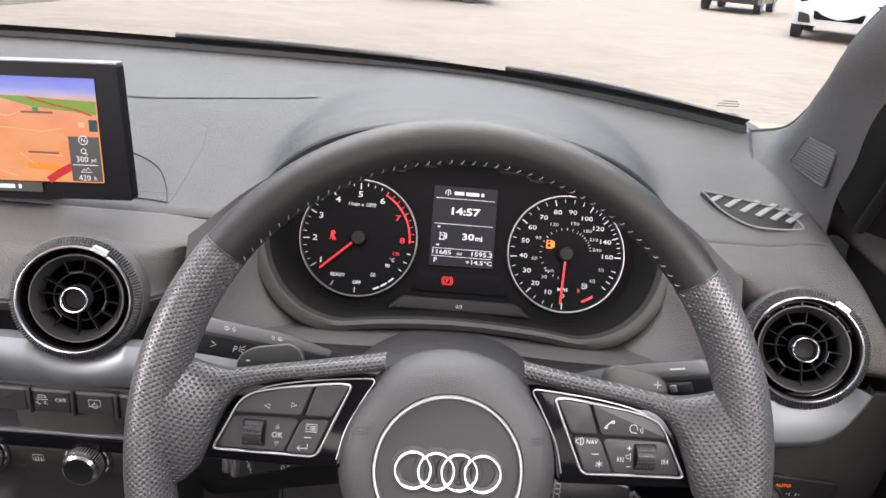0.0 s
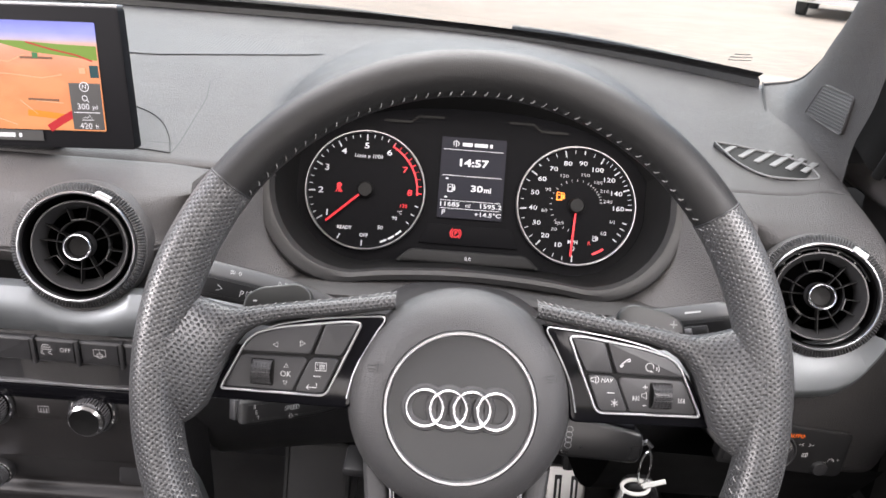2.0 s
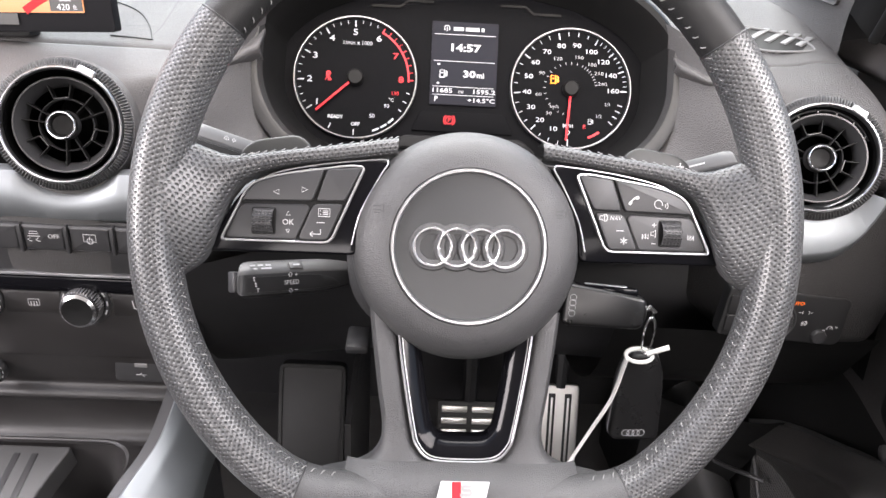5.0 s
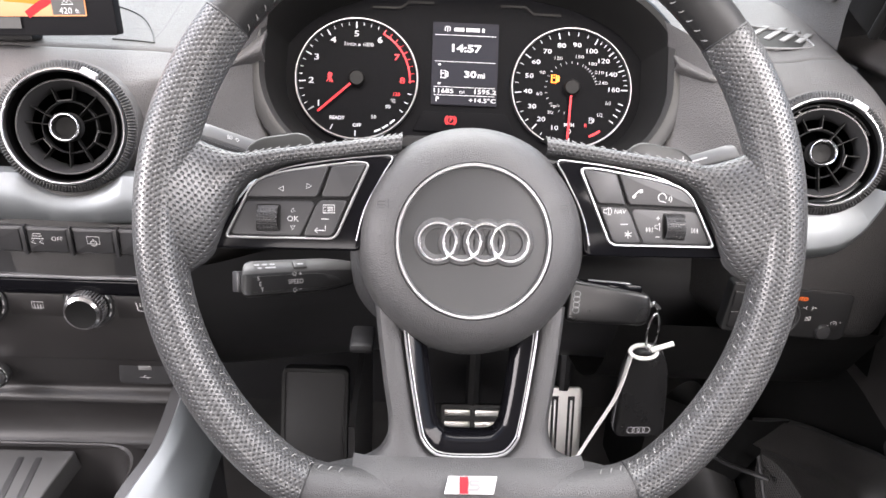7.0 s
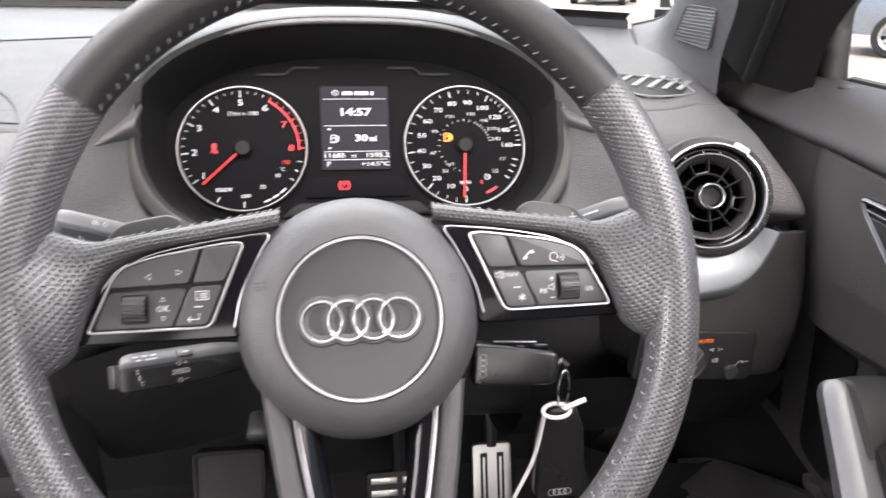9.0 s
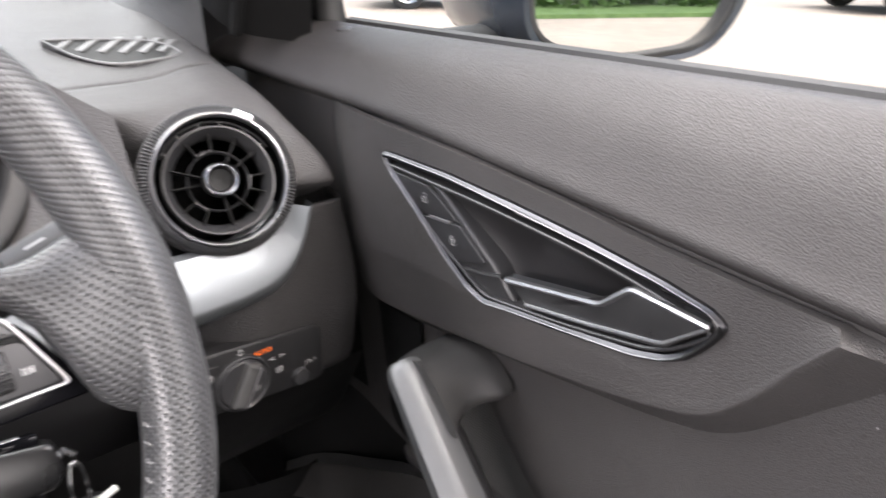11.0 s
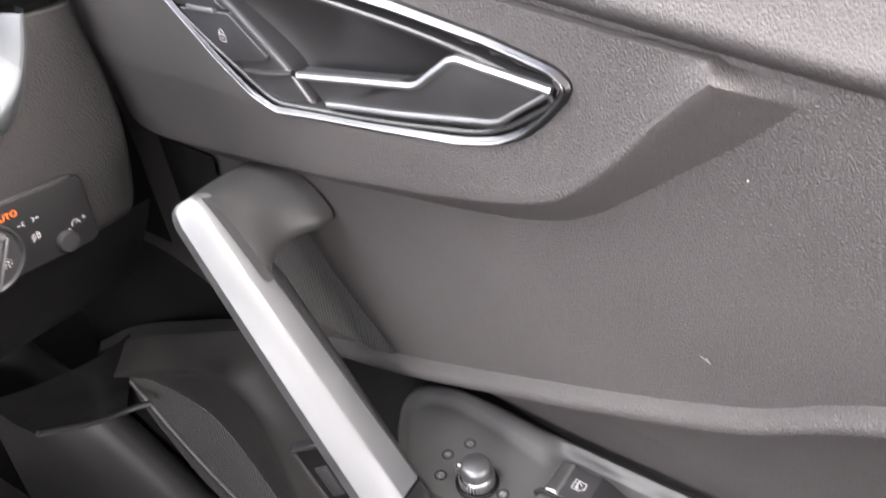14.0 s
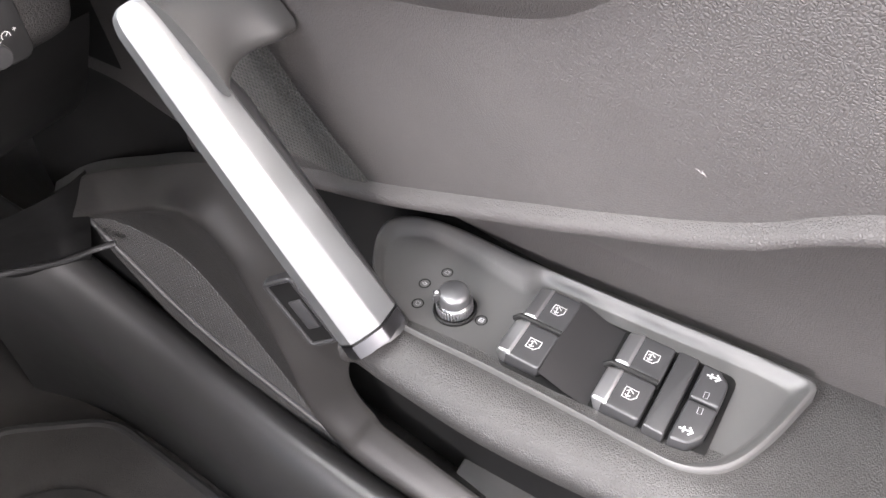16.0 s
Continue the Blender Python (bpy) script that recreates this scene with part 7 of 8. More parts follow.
part("recess", plate(rounded([(-0.030, -0.010), (0.030, -0.010), (0.030, 0.010), (-0.030, 0.010)], 0.004), RM, -0.006, 0.0012), M_SURROUND, rel, "black hollow")
part("lever", box(RM, (-0.012, -0.004, -0.004), (0.016, 0.007, 0.0028), 0.0015), M_SATIN, rel)

# window opening, glass and mirror
part("window_seal", tube([(0.442, y, 1.0625) for y in np.linspace(0.57, -0.45, 12)], 0.005, 8), M_RUBBER, door, "black window seal")
win = thing("window_1", "clear driver's side window", "window", (0.45, 0.1, 1.06), kind="structure")
part("pane", grid([[(0.452 - 0.30 * (z - 1.05) * 0.9, y - (z - 1.05) * (0.9 if y > 0 else 0.0), z) for y in np.linspace(0.60, -0.40, 8)] for z in np.linspace(1.05, 1.37, 4)]), M_GLASS, win, "clear side glass")
fr = curve([(0.440, 0.590, 1.052), (0.437, 0.593, 1.085), (0.431, 0.585, 1.130), (0.419, 0.51, 1.175), (0.39, 0.38, 1.25), (0.36, 0.24, 1.36), (0.352, 0.1, 1.385), (0.352, -0.4, 1.385)], 30)
part("window_frame", tube(fr, 0.012, 10), M_RUBBER, win, "black window frame")
tri = sheet([[(0.372, 0.700, 1.015), (0.405, 0.655, 1.030), (0.440, 0.592, 1.050)], [(0.368, 0.66, 1.12), (0.395, 0.63, 1.12), (0.432, 0.588, 1.125)], [(0.362, 0.42, 1.25), (0.375, 0.40, 1.25), (0.395, 0.38, 1.25)], [(0.356, 0.24, 1.37), (0.36, 0.24, 1.37), (0.365, 0.24, 1.37)]], 14, 10)
part("corner_cover", tri, M_DARK, win, "black corner cover")
part("lock_pin", lathe([(0.0075, -0.002), (0.0072, 0.002), (0.004, 0.0035), (0.0001, 0.0035)], Matrix.Translation((0.423, 0.548, 1.0600)), 20), M_HARD, door, "flush grey lock pin")

mir_ = thing("door_mirror", "dark grey exterior door mirror reflecting a hedge", "mirror", (0.5, 0.6, 1.03))
MX = axes((0.673, 0.484, 1.098), (0.953, -0.303, 0), (0, 0, 1))
mo = rounded([(-0.105, -0.055), (-0.02, -0.078), (0.085, -0.070), (0.120, -0.02), (0.118, 0.050), (0.07, 0.078), (-0.07, 0.082), (-0.108, 0.06)], [0.03, 0.05, 0.03, 0.04, 0.04, 0.04, 0.03, 0.03], 6)
mo_np = np.array(mo)
rows = []
for k, d in ((1.00, 0.012), (1.06, 0.014), (1.10, 0.006), (1.12, -0.03), (1.11, -0.09), (1.05, -0.145), (0.90, -0.190), (0.60, -0.220), (0.25, -0.230)):
    rows.append([MX @ Vector((p[0] * k, p[1] * k, d)) for p in mo_np])
part("shell", grid(rows, wrap=True), M_DARKPAINT, mir_, "dark grey painted shell")
M_MIRROR = metal("mirror glass", (0.92, 0.93, 0.93), 0.01)
part("mirror_glass", plate(mo, MX @ Matrix.Rotation(radians(0), 4, "X"), -0.005, 0.004), M_MIRROR, mir_, "flat mirror glass")
part("rim", frame_band(mo, MX, 0.005, -0.002, 0.0125, 0.001), M_RUBBER, mir_, "black rim")
part("foot", tube([(0.455, 0.575, 1.035), (0.52, 0.575, 1.030), (0.60, 0.565, 1.035), (0.66, 0.56, 1.05)], [0.04, 0.034, 0.03, 0.03], 14, flat=0.6), M_RUBBER, mir_, "black mirror foot")

# ---- floor, sill, mat and pedals ----
sill = thing("door_sill", "black moulded sill and footwell side trim", "sill trim", (0.38, 0.4, 0.3))
M_SILL = moulded("smooth sill plastic", (0.018, 0.018, 0.018), (0.024, 0.024, 0.0237), 0.36)
ctrl = []
for y, dx, dz in ((0.80, -0.02, 0.16), (0.72, 0.0, 0.10), (0.62, 0.005, 0.05), (0.52, 0.0, 0.02), (0.40, -0.008, 0.0), (0.25, -0.012, -0.01), (0.0, -0.012, -0.02), (-0.4, -0.012, -0.02)):
    ctrl.append([(0.425 + dx, y, 0.36 + dz), (0.415 + dx, y, 0.395 + dz), (0.395 + dx, y, 0.405 + dz), (0.372 + dx, y, 0.385 + dz), (0.352 + dx, y, 0.335 + dz), (0.345 + dx, y, 0.27)])
part("cover", sheet(ctrl, 40, 20), M_SILL, sill)
part("kick_panel", sheet([[(0.40, 0.60, 0.66), (0.37, 0.61, 0.65), (0.32, 0.64, 0.64), (0.26, 0.68, 0.64)], [(0.41, 0.66, 0.55), (0.38, 0.68, 0.54), (0.34, 0.75, 0.52), (0.33, 0.9, 0.50)], [(0.41, 0.72, 0.42), (0.38, 0.76, 0.41), (0.35, 0.82, 0.38), (0.34, 1.0, 0.36)], [(0.40, 0.74, 0.28), (0.37, 0.78, 0.28), (0.35, 0.86, 0.28), (0.34, 1.0, 0.28)]], 16, 14), M_SURROUND, sill)
# Unseen cover added under the dash to keep the footwell dark.
part("knee_cover", sheet([[(x, 0.506, 0.832 - (x - 0.16) * 0.02), (x, 0.520, 0.800), (x, 0.560, 0.740), (x, 0.640, 0.700), (x, 0.80, 0.690)] for x in (0.165, 0.20, 0.26, 0.32, 0.37, 0.395)], 16, 14), M_SURROUND, sill, "black lower cover added below the dashboard")
part("kick_edge", tube(curve([(0.400, 0.606, 0.571), (0.385, 0.616, 0.571), (0.353, 0.620, 0.582), (0.311, 0.624, 0.606)], 16), 0.0028, 8), M_SATIN, sill)
mat = thing("floor_mat", "black carpet floor mat with a stitched edge", "floor mat", (0.1, 0.5, 0.28))
mo2 = rounded([(-0.16, 0.78), (0.262, 0.782), (0.345, 0.672), (0.335, 0.480), (0.325, 0.1), (-0.16, 0.1)], 0.03)
part("mat", plate(mo2, ID, 0.272, 0.289, 0.004), M_CARPET, mat)
part("binding", frame_band(mo2, ID, 0.010, 0.272, 0.2925, 0.003), M_RUBBER, mat, "stitched fabric edge")
part("heel_pad", plate(arc(0.20, 0.585, 0.075, 0, 350, 36, 0.10), ID, 0.28, 0.2935, 0.003), M_RUBBER, mat, "ribbed rubber heel pad")
for k in range(6):
    part("heel_rib", tube([(0.145 + 0.004 * k, 0.53 + 0.022 * k, 0.294), (0.20, 0.548 + 0.022 * k, 0.2955), (0.255 - 0.004 * k, 0.53 + 0.022 * k, 0.294)], 0.003, 6), M_RUBBER, mat)
M_STEEL = metal("brushed pedal steel", (0.74, 0.73, 0.70), 0.42, 0.2)
pd = thing("accelerator_pedal", "brushed steel accelerator pedal with rubber strips", "pedal", (0.235, 0.9, 0.30))
PA = axes((0.236, 0.905, 0.398), (1, 0, 0), (0, 0.35, 1))
part("plate", plate(rounded([(-0.031, -0.085), (0.031, -0.085), (0.031, 0.062), (-0.031, 0.062)], 0.008), PA, -0.008, 0.0, 0.002), M_STEEL, pd)
for x in (-0.013, 0.013):
    part("rubber_strip", box(PA, (x - 0.0055, -0.070, -0.001), (x + 0.0055, 0.048, 0.0012), 0.0008), M_RUBBER, pd)
    part("ridge", box(PA, (x - 0.0018, -0.064, 0.0), (x + 0.0018, 0.042, 0.0034), 0.0012), M_STEEL, pd, "raised steel ridge")
part("lever", tube([(0.236, 0.93, 0.45), (0.24, 0.98, 0.60)], 0.01, 8), M_DARK, pd)
pb = thing("brake_pedal", "brushed steel brake pedal with slotted rubber", "pedal", (0.092, 0.9, 0.33))
PB = axes((0.092, 0.900, 0.400), (1, 0, 0), (0, 0.35, 1))
part("plate", plate(rounded([(-0.05, -0.032), (0.05, -0.032), (0.052, 0.032), (-0.052, 0.032)], 0.008), PB, -0.008, 0.0, 0.002), M_RUBBER, pb)
for k in range(3):
    for x0, x1 in ((-0.044, -0.004), (0.004, 0.044)):
        part("steel_bar", box(PB, (x0, -0.024 + 0.019 * k, -0.002), (x1, -0.014 + 0.019 * k, 0.003), 0.001), M_STEEL, pb)
part("lever", tube([(0.092, 0.92, 0.42), (0.092, 0.96, 0.60)], 0.012, 8), M_DARK, pb)
frs = thing("footrest", "plain dark grey footrest plate beside the brake pedal", "footrest", (-0.142, 0.80, 0.28))
FR = axes((-0.1425, 0.805, 0.43), (1, 0, 0), (0, 0.35, 0.94))
part("plate", plate(rounded([(-0.0475, -0.15), (0.0475, -0.15), (0.0475, 0.115), (-0.0475, 0.115)], 0.012), FR, -0.02, 0.0, 0.004), M_DARK, frs)
part("edge", frame_band(rounded([(-0.0475, -0.15), (0.0475, -0.15), (0.0475, 0.115), (-0.0475, 0.115)], 0.012), FR, 0.006, -0.004, 0.0022, 0.001), M_RUBBER, frs, "rubber edge")
part("footwell_divider", box(ID, (-0.075, 0.62, 0.27), (-0.068, 0.95, 0.62)), M_HARD, sill)

# ---- steering column, stalks, paddles and keys ----
col = thing("steering_column", "black steering column shroud with control stalks", "steering column", (0.024, 0.5, 0.85))
CM = Matrix.Translation((0.0235, 0, 0))
ctrl = []
for y, zc, rx, rz in ((0.402, 0.945, 0.056, 0.048), (0.42, 0.938, 0.070, 0.060), (0.47, 0.918, 0.080, 0.068), (0.54, 0.890, 0.086, 0.074), (0.64, 0.86, 0.088, 0.08)):
    ctrl.append([(0.0235 + rx * (abs(math.cos(q)) ** 0.7) * (1 if math.cos(q) > 0 else -1), y + 0.05 * max(0, math.sin(q)), zc - 0.010 + rz * (abs(math.sin(q)) ** 0.7) * (0.78 if math.sin(q) > 0 else -1)) for q in np.linspace(0, 2 * math.pi, 25)])
part("shroud", sheet(ctrl, 24, 60), M_HARD, col, "black grained shroud")
part("adjust_lever", box(Matrix.Translation((-0.047, 0.460, 0.838)), (-0.009, -0.015, -0.004), (0.009, 0.015, 0.004), 0.003), M_DARK, col)
part("collar", lathe([(0.050, -0.03), (0.052, -0.05), (0.05, -0.09), (0.045, -0.12)], WM, 36), M_DARK, col)


M_STALK = moulded("stalk plastic", (0.011, 0.011, 0.0115), (0.016, 0.016, 0.0165), 0.42)
M_STALKFACE = moulded("stalk front face", (0.008, 0.008, 0.0083), (0.012, 0.012, 0.0124), 0.40)
# Light falling on the upward stalk faces is put into this paler colour.
M_STALKTOP = moulded("satin stalk face paled by sky light", (0.065, 0.065, 0.065), (0.085, 0.085, 0.085), 0.36)


def stalk(a, b, w0, w1, h0, h1, name, label, face0=0.30):
    """A stalk from its root a to its tip b: slim neck, broad head, dark front face and a chamfer on top, paled for its
    sky light.
    """
    a, b = Vector(a), Vector(b)
    d = (b - a).normalized()
    u = d.cross(WN).normalized()
    u = u if u.z > 0 else -u
    sec = ((-1, -0.5), (-1, 0.55), (-0.95, 0.85), (-0.84, 1), (0.22, 1), (0.30, 0.96), (0.93, 0.28), (1, 0.08), (1, -0.5), (0.6, -1), (-0.6, -1))

    def size(k):
        q = min(1.0, k / 0.55)
        q = q * q * (3 - 2 * q)
        e = 1.0 if k < 0.955 else math.sqrt(max(0.05, 1 - ((k - 0.955) / 0.047) ** 2)) * 0.45 + 0.55
        return (w0 + (w1 - w0) * q) * e, (h0 + (h1 - h0) * q) * e

    def at(k, x, y):
        w, h = size(k)
        return a + (b - a) * k + u * (w * x) + WN * (h * y)

    ks = list(np.linspace(0, 0.94, 16)) + [0.955, 0.97, 0.982, 0.992, 1.0]
    bm = grid([[at(k, x, y) for x, y in sec] for k in ks], wrap=True)
    bm.verts.ensure_lookup_table()
    for q in (0, len(ks) - 1):
        bm.faces.new([bm.verts[q * len(sec) + j] for j in range(len(sec))])
    body = part(name, bm, M_STALK, col, label, 30)
    rows = [[at(k, 0.30, 0.955) + WN * 0.0002, at(k, 0.33, 0.96) + (u + WN) * 0.0004, at(k, 0.62, 0.65) + (u + WN) * 0.0004, at(k, 0.90, 0.33) + (u + WN) * 0.0004, at(k, 0.97, 0.10) + u * 0.0003] for k in np.linspace(0.12, 0.985, 26)]
    part("grey_top", grid(rows), M_STALKTOP, body, "upper face with sky light put into its grey", 60)
    rows = []
    for k in np.linspace(face0, 0.93, 18):
        q = min(1.0, (k - face0) / 0.22)
        lo_, hi_ = -0.72, -0.72 + 0.84 * math.sqrt(max(0.0, 1 - (1 - q) ** 2)) + 0.04
        rows.append([at(k, x, 1.0) + WN * z for x, z in ((lo_, -0.0004), (lo_ + 0.02, 0.0005), (lo_ * 0.5 + hi_ * 0.5, 0.0006), (hi_ - 0.02, 0.0005), (hi_, -0.0004))])
    part("face", grid(rows), M_STALKFACE, body, "smooth black front face", 60)
    dirn = -d if d.x < 0 else d
    dirn = dirn if dirn.x > 0 else -dirn

    def front(k):
        return axes(at(k, -0.30, 1.0) + WN * 0.0008, dirn, u)

    def top(k):
        w, h = size(k)
        return axes(at(k, 0.62, 0.66) + (u + WN) * 0.0006, dirn, u * (0.63 * w) - WN * (0.68 * h))

    return body, front, top


def arrow(x, y, r, up):
    """Outline of a small block arrow."""
    g = 1 if up else -1
    return [[(x, y + g * r), (x + r, y), (x + 0.45 * r, y), (x + 0.45 * r, y - 0.7 * g * r), (x - 0.45 * r, y - 0.7 * g * r), (x - 0.45 * r, y), (x - r, y), (x, y + g * r)]]


def beam(x, y, r, g):
    """Head-lamp sign: a D and three rays on the side g."""
    q = [[(x + g * r * c, y + r * d_) for c, d_ in ((0, -1), (-0.9, -0.7), (-1.2, 0), (-0.9, 0.7), (0, 1), (0, -1))]]
    return q + [[(x + g * 0.4 * r, y + k * r), (x + g * 1.7 * r, y + k * r)] for k in (-0.8, 0, 0.8)]


ind, front, top = stalk((-0.060, 0.520, 0.936), (-0.156, 0.443, 0.998), 0.006, 0.0125, 0.004, 0.008, "indicator_stalk", "black indicator stalk with printed symbols")
for k, lines in ((0.80, beam(0, 0, 0.0013, -1) + arrow(0.0055, 0, 0.0015, True)), (0.50, arrow(-0.003, 0, 0.0015, False) + beam(0.0035, 0, 0.0013, -1))):
    part("stalk_symbol", strokes(lines, 0.0004, top(k), 0.0002), M_PRINT, ind)
IM = front(0.84)
part("stalk_symbol", strokes([[(-0.0020, 0.002), (0.0020, 0.0), (-0.0020, -0.002)]], 0.0006, IM, 0.0004), M_PRINT, ind)
IM = front(0.70)
letters("P", 0.0068, IM @ Matrix.Translation((-0.0020, -0.001, 0.0005)), M_PRINT, ind, "stalk_letter")
part("stalk_symbol", strokes([[(0.0028, 0.0012), (0.0055, 0.0026)], [(0.0028, 0.0), (0.0060, 0.0)], [(0.0028, -0.0012), (0.0055, -0.0026)], [(0.0016, 0.002), (0.0016, -0.002)]], 0.0005, IM, 0.0005), M_PRINT, ind)
wip, front, top = stalk((0.108, 0.520, 0.928), (0.200, 0.432, 1.000), 0.007, 0.0135, 0.004, 0.008, "wiper_stalk", "black wiper stalk with speed marks")
UM = front(0.78)
letters("HI", 0.0040, top(0.52), M_PRINT, wip, "stalk_letter")
part("speed_marks", strokes([[(-0.013, 0.001), (-0.011, 0.001)], [(-0.013, -0.002), (-0.011, -0.002)], [(-0.013, -0.005), (-0.011, -0.005)]], 0.0012, UM, 0.0005), M_PRINT, wip)
part("speed_marks", strokes([[(-0.006, 0.0), (0.006, 0.0)]], 0.0012, top(0.8), 0.0003), M_PRINT, wip)
part("slider", box(UM, (-0.010, -0.003, -0.001), (0.010, 0.004, 0.0014), 0.0008), M_DARK, wip)
part("slider_knob", box(UM, (-0.006, -0.002, 0.001), (-0.001, 0.003, 0.0030), 0.0006), M_GREYPAINT, wip)
cru, front, top = stalk((-0.030, 0.510, 0.872), (-0.1275, 0.4335, 0.901), 0.0050, 0.0125, 0.0045, 0.0095, "cruise_stalk", "black cruise control stalk", 0.34)
QM = front(0.66)
letters("SPEED", 0.0046, QM @ Matrix.Translation((0, 0.0005, 0.0004)), M_PRINT, cru, "stalk_word")
part("stalk_symbol", strokes(arrow(-0.0012, 0.0060, 0.0018, True) + arrow(-0.0012, -0.0052, 0.0018, False) + [[(0.0022, 0.006), (0.0046, 0.006)], [(0.0034, 0.0048), (0.0034, 0.0072)], [(0.0022, -0.005), (0.0046, -0.005)]], 0.0004, QM, 0.0005), M_PRINT, cru)
QM = front(0.88)
for k, ch in enumerate("SET"):
    letters(ch, 0.0040, QM @ Matrix.Translation((-0.0016 + 0.0014 * k, 0.0042 - 0.0040 * k, 0.0004)), M_PRINT, cru, "stalk_letter")
QM = top(0.84)
part("print_bars", strokes([[(-0.010, 0.0016), (-0.006, 0.0016)], [(-0.004, 0.0016), (0.0, 0.0016)], [(0.002, 0.0016), (0.006, 0.0016)], [(-0.008, -0.0010), (-0.005, -0.0010)], [(-0.002, -0.0010), (0.006, -0.0010)]], 0.0012, QM, 0.0003), M_GREYPRINT, cru)
part("top_button", box(top(0.64), (-0.0055, -0.0028, -0.001), (0.0055, 0.0028, 0.0016), 0.0008), M_STALKTOP, cru, "small grey button")
part("print_bars", strokes([[(-0.0025, 0), (0.0025, 0)]], 0.0012, top(0.64), 0.0018), M_GREYPRINT, cru)
part("end_cap", box(front(0.985), (-0.0022, -0.0050, -0.0120), (0.0030, 0.0095, -0.0030), 0.0012), M_BUTTON, cru, "black end cap")

M_PADDLE = moulded("paddle plastic", (0.022, 0.0235, 0.023), (0.028, 0.030, 0.029), 0.42)
for sgn, txt in ((-1, "-"), (1, "+")):
    pm = WM @ Matrix.Translation((0, 0, -0.040))
    po = rounded([(sgn * 0.095, 0.030), (sgn * 0.1365, 0.034), (sgn * 0.1355, 0.0500), (sgn * 0.1270, 0.0560), (sgn * 0.102, 0.0600), (sgn * 0.094, 0.0545)], 0.006)
    pdl = part("shift_paddle", plate(po, pm, -0.004, 0.001, 0.0014, 0.0012), M_PADDLE, wheel, "black shift paddle")
    letters(txt, 0.010, pm @ Matrix.Translation((sgn * 0.1285, 0.0485, 0.0014)), M_PRINT, pdl, "paddle_sign")

key = thing("ignition_key", "black remote key in the ignition with chrome ring", "car key", (0.14, 0.46, 0.86))
EM = axes((0.1395, 0.459, 0.8765), (1, -0.06, -0.03), (0, 0.35, 0.94))
part("key_body", plate(rounded([(-0.034, -0.016), (0.026, -0.014), (0.030, -0.004), (0.028, 0.010), (-0.034, 0.0165)], 0.005), EM, -0.010, 0.006, 0.003), M_KEYBLACK, key, "black key body")
part("key_top", box(EM, (-0.026, 0.009, -0.009), (0.022, 0.016, 0.003), 0.002), M_GLOSS, key, "gloss black top")
# Slot in the key top; the light it reflects is put in as silver.
part("top_slot", box(EM, (-0.018, 0.0150, -0.006), (0.014, 0.0166, -0.001), 0.0006), M_GREYPAINT, key)
part("key_badge", strokes([arc(-0.027, -0.006 + 0.004 * k, 0.0024, 0, 360, 12) for k in range(4)], 0.0004, EM, 0.0064), M_GREYPRINT, key)
part("key_loop", tube([(0.166, 0.456, 0.876), (0.171, 0.454, 0.881), (0.1745, 0.454, 0.877), (0.174, 0.454, 0.870)], 0.0022, 8), M_CHROME, key, "chrome loop")
part("key_ring", tube([(0.1735 + 0.0042 * math.cos(q), 0.4535, 0.856 + 0.0165 * math.sin(q)) for q in np.linspace(0, 2 * math.pi, 24, endpoint=False)], 0.0010, 6, closed=True), M_CHROME, key, "split chrome ring")
fob = thing("key_fob", "spare black remote key hanging from the ring", "car key", (0.18, 0.46, 0.76))
FM = axes((0.1775, 0.4580, 0.7960), (0.998, 0, 0.04), (-0.04, 0.05, 0.998))
part("fob_body", plate(rounded([(-0.0205, -0.041), (0.0205, -0.041), (0.0175, 0.022), (0.0105, 0.040), (-0.0105, 0.040), (-0.0175, 0.018)], [0.008, 0.008, 0.012, 0.006, 0.006, 0.012], 6), FM, -0.011, 0.004, 0.003), M_KEYBLACK, fob, "satin black fob")
part("fob_frame", frame_band(rounded([(-0.0210, -0.0415), (0.0210, -0.0415), (0.018, 0.022), (0.011, 0.0405), (-0.011, 0.0405), (-0.018, 0.018)], [0.008, 0.008, 0.012, 0.006, 0.006, 0.012], 6), FM, 0.002, -0.006, -0.003), M_GREYPAINT, fob, "thin metal frame")
part("fob_badge", strokes([arc(-0.0075 + 0.0042 * k, -0.033, 0.0030, 0, 360, 14) for k in range(4)], 0.0005, FM, 0.0043), M_GREYPRINT, fob)
M_TIE = plain("white plastic tie", (0.70, 0.70, 0.68), 0.4)
tie = thing("cable_tie", "white plastic tie with a long tail round the key ring", "cable tie", (0.17, 0.456, 0.83))
part("loop", tube([(0.1690 + 0.0105 * math.cos(q), 0.4520 + 0.004 * math.sin(q), 0.839 + 0.0035 * math.sin(q)) for q in np.linspace(0, 2 * math.pi, 24, endpoint=False)], 0.0016, 8, closed=True), M_TIE, tie)
part("tail", tube(curve([(0.1590, 0.449, 0.838), (0.1535, 0.449, 0.80), (0.142, 0.451, 0.765), (0.126, 0.455, 0.715)], 12), 0.0026, 8, flat=0.5), M_TIE, tie)
part("stub", tube([(0.174, 0.450, 0.842), (0.1895, 0.448, 0.8500)], 0.0020, 6), M_TIE, tie)
part("lock_barrel", lathe([(0.020, -0.03), (0.020, 0.0), (0.016, 0.003), (0.0001, 0.003)], axes((0.098, 0.475, 0.872), (0, 0.9, -0.4), (0, 0.4, 0.9)), 24), M_DARK, col)

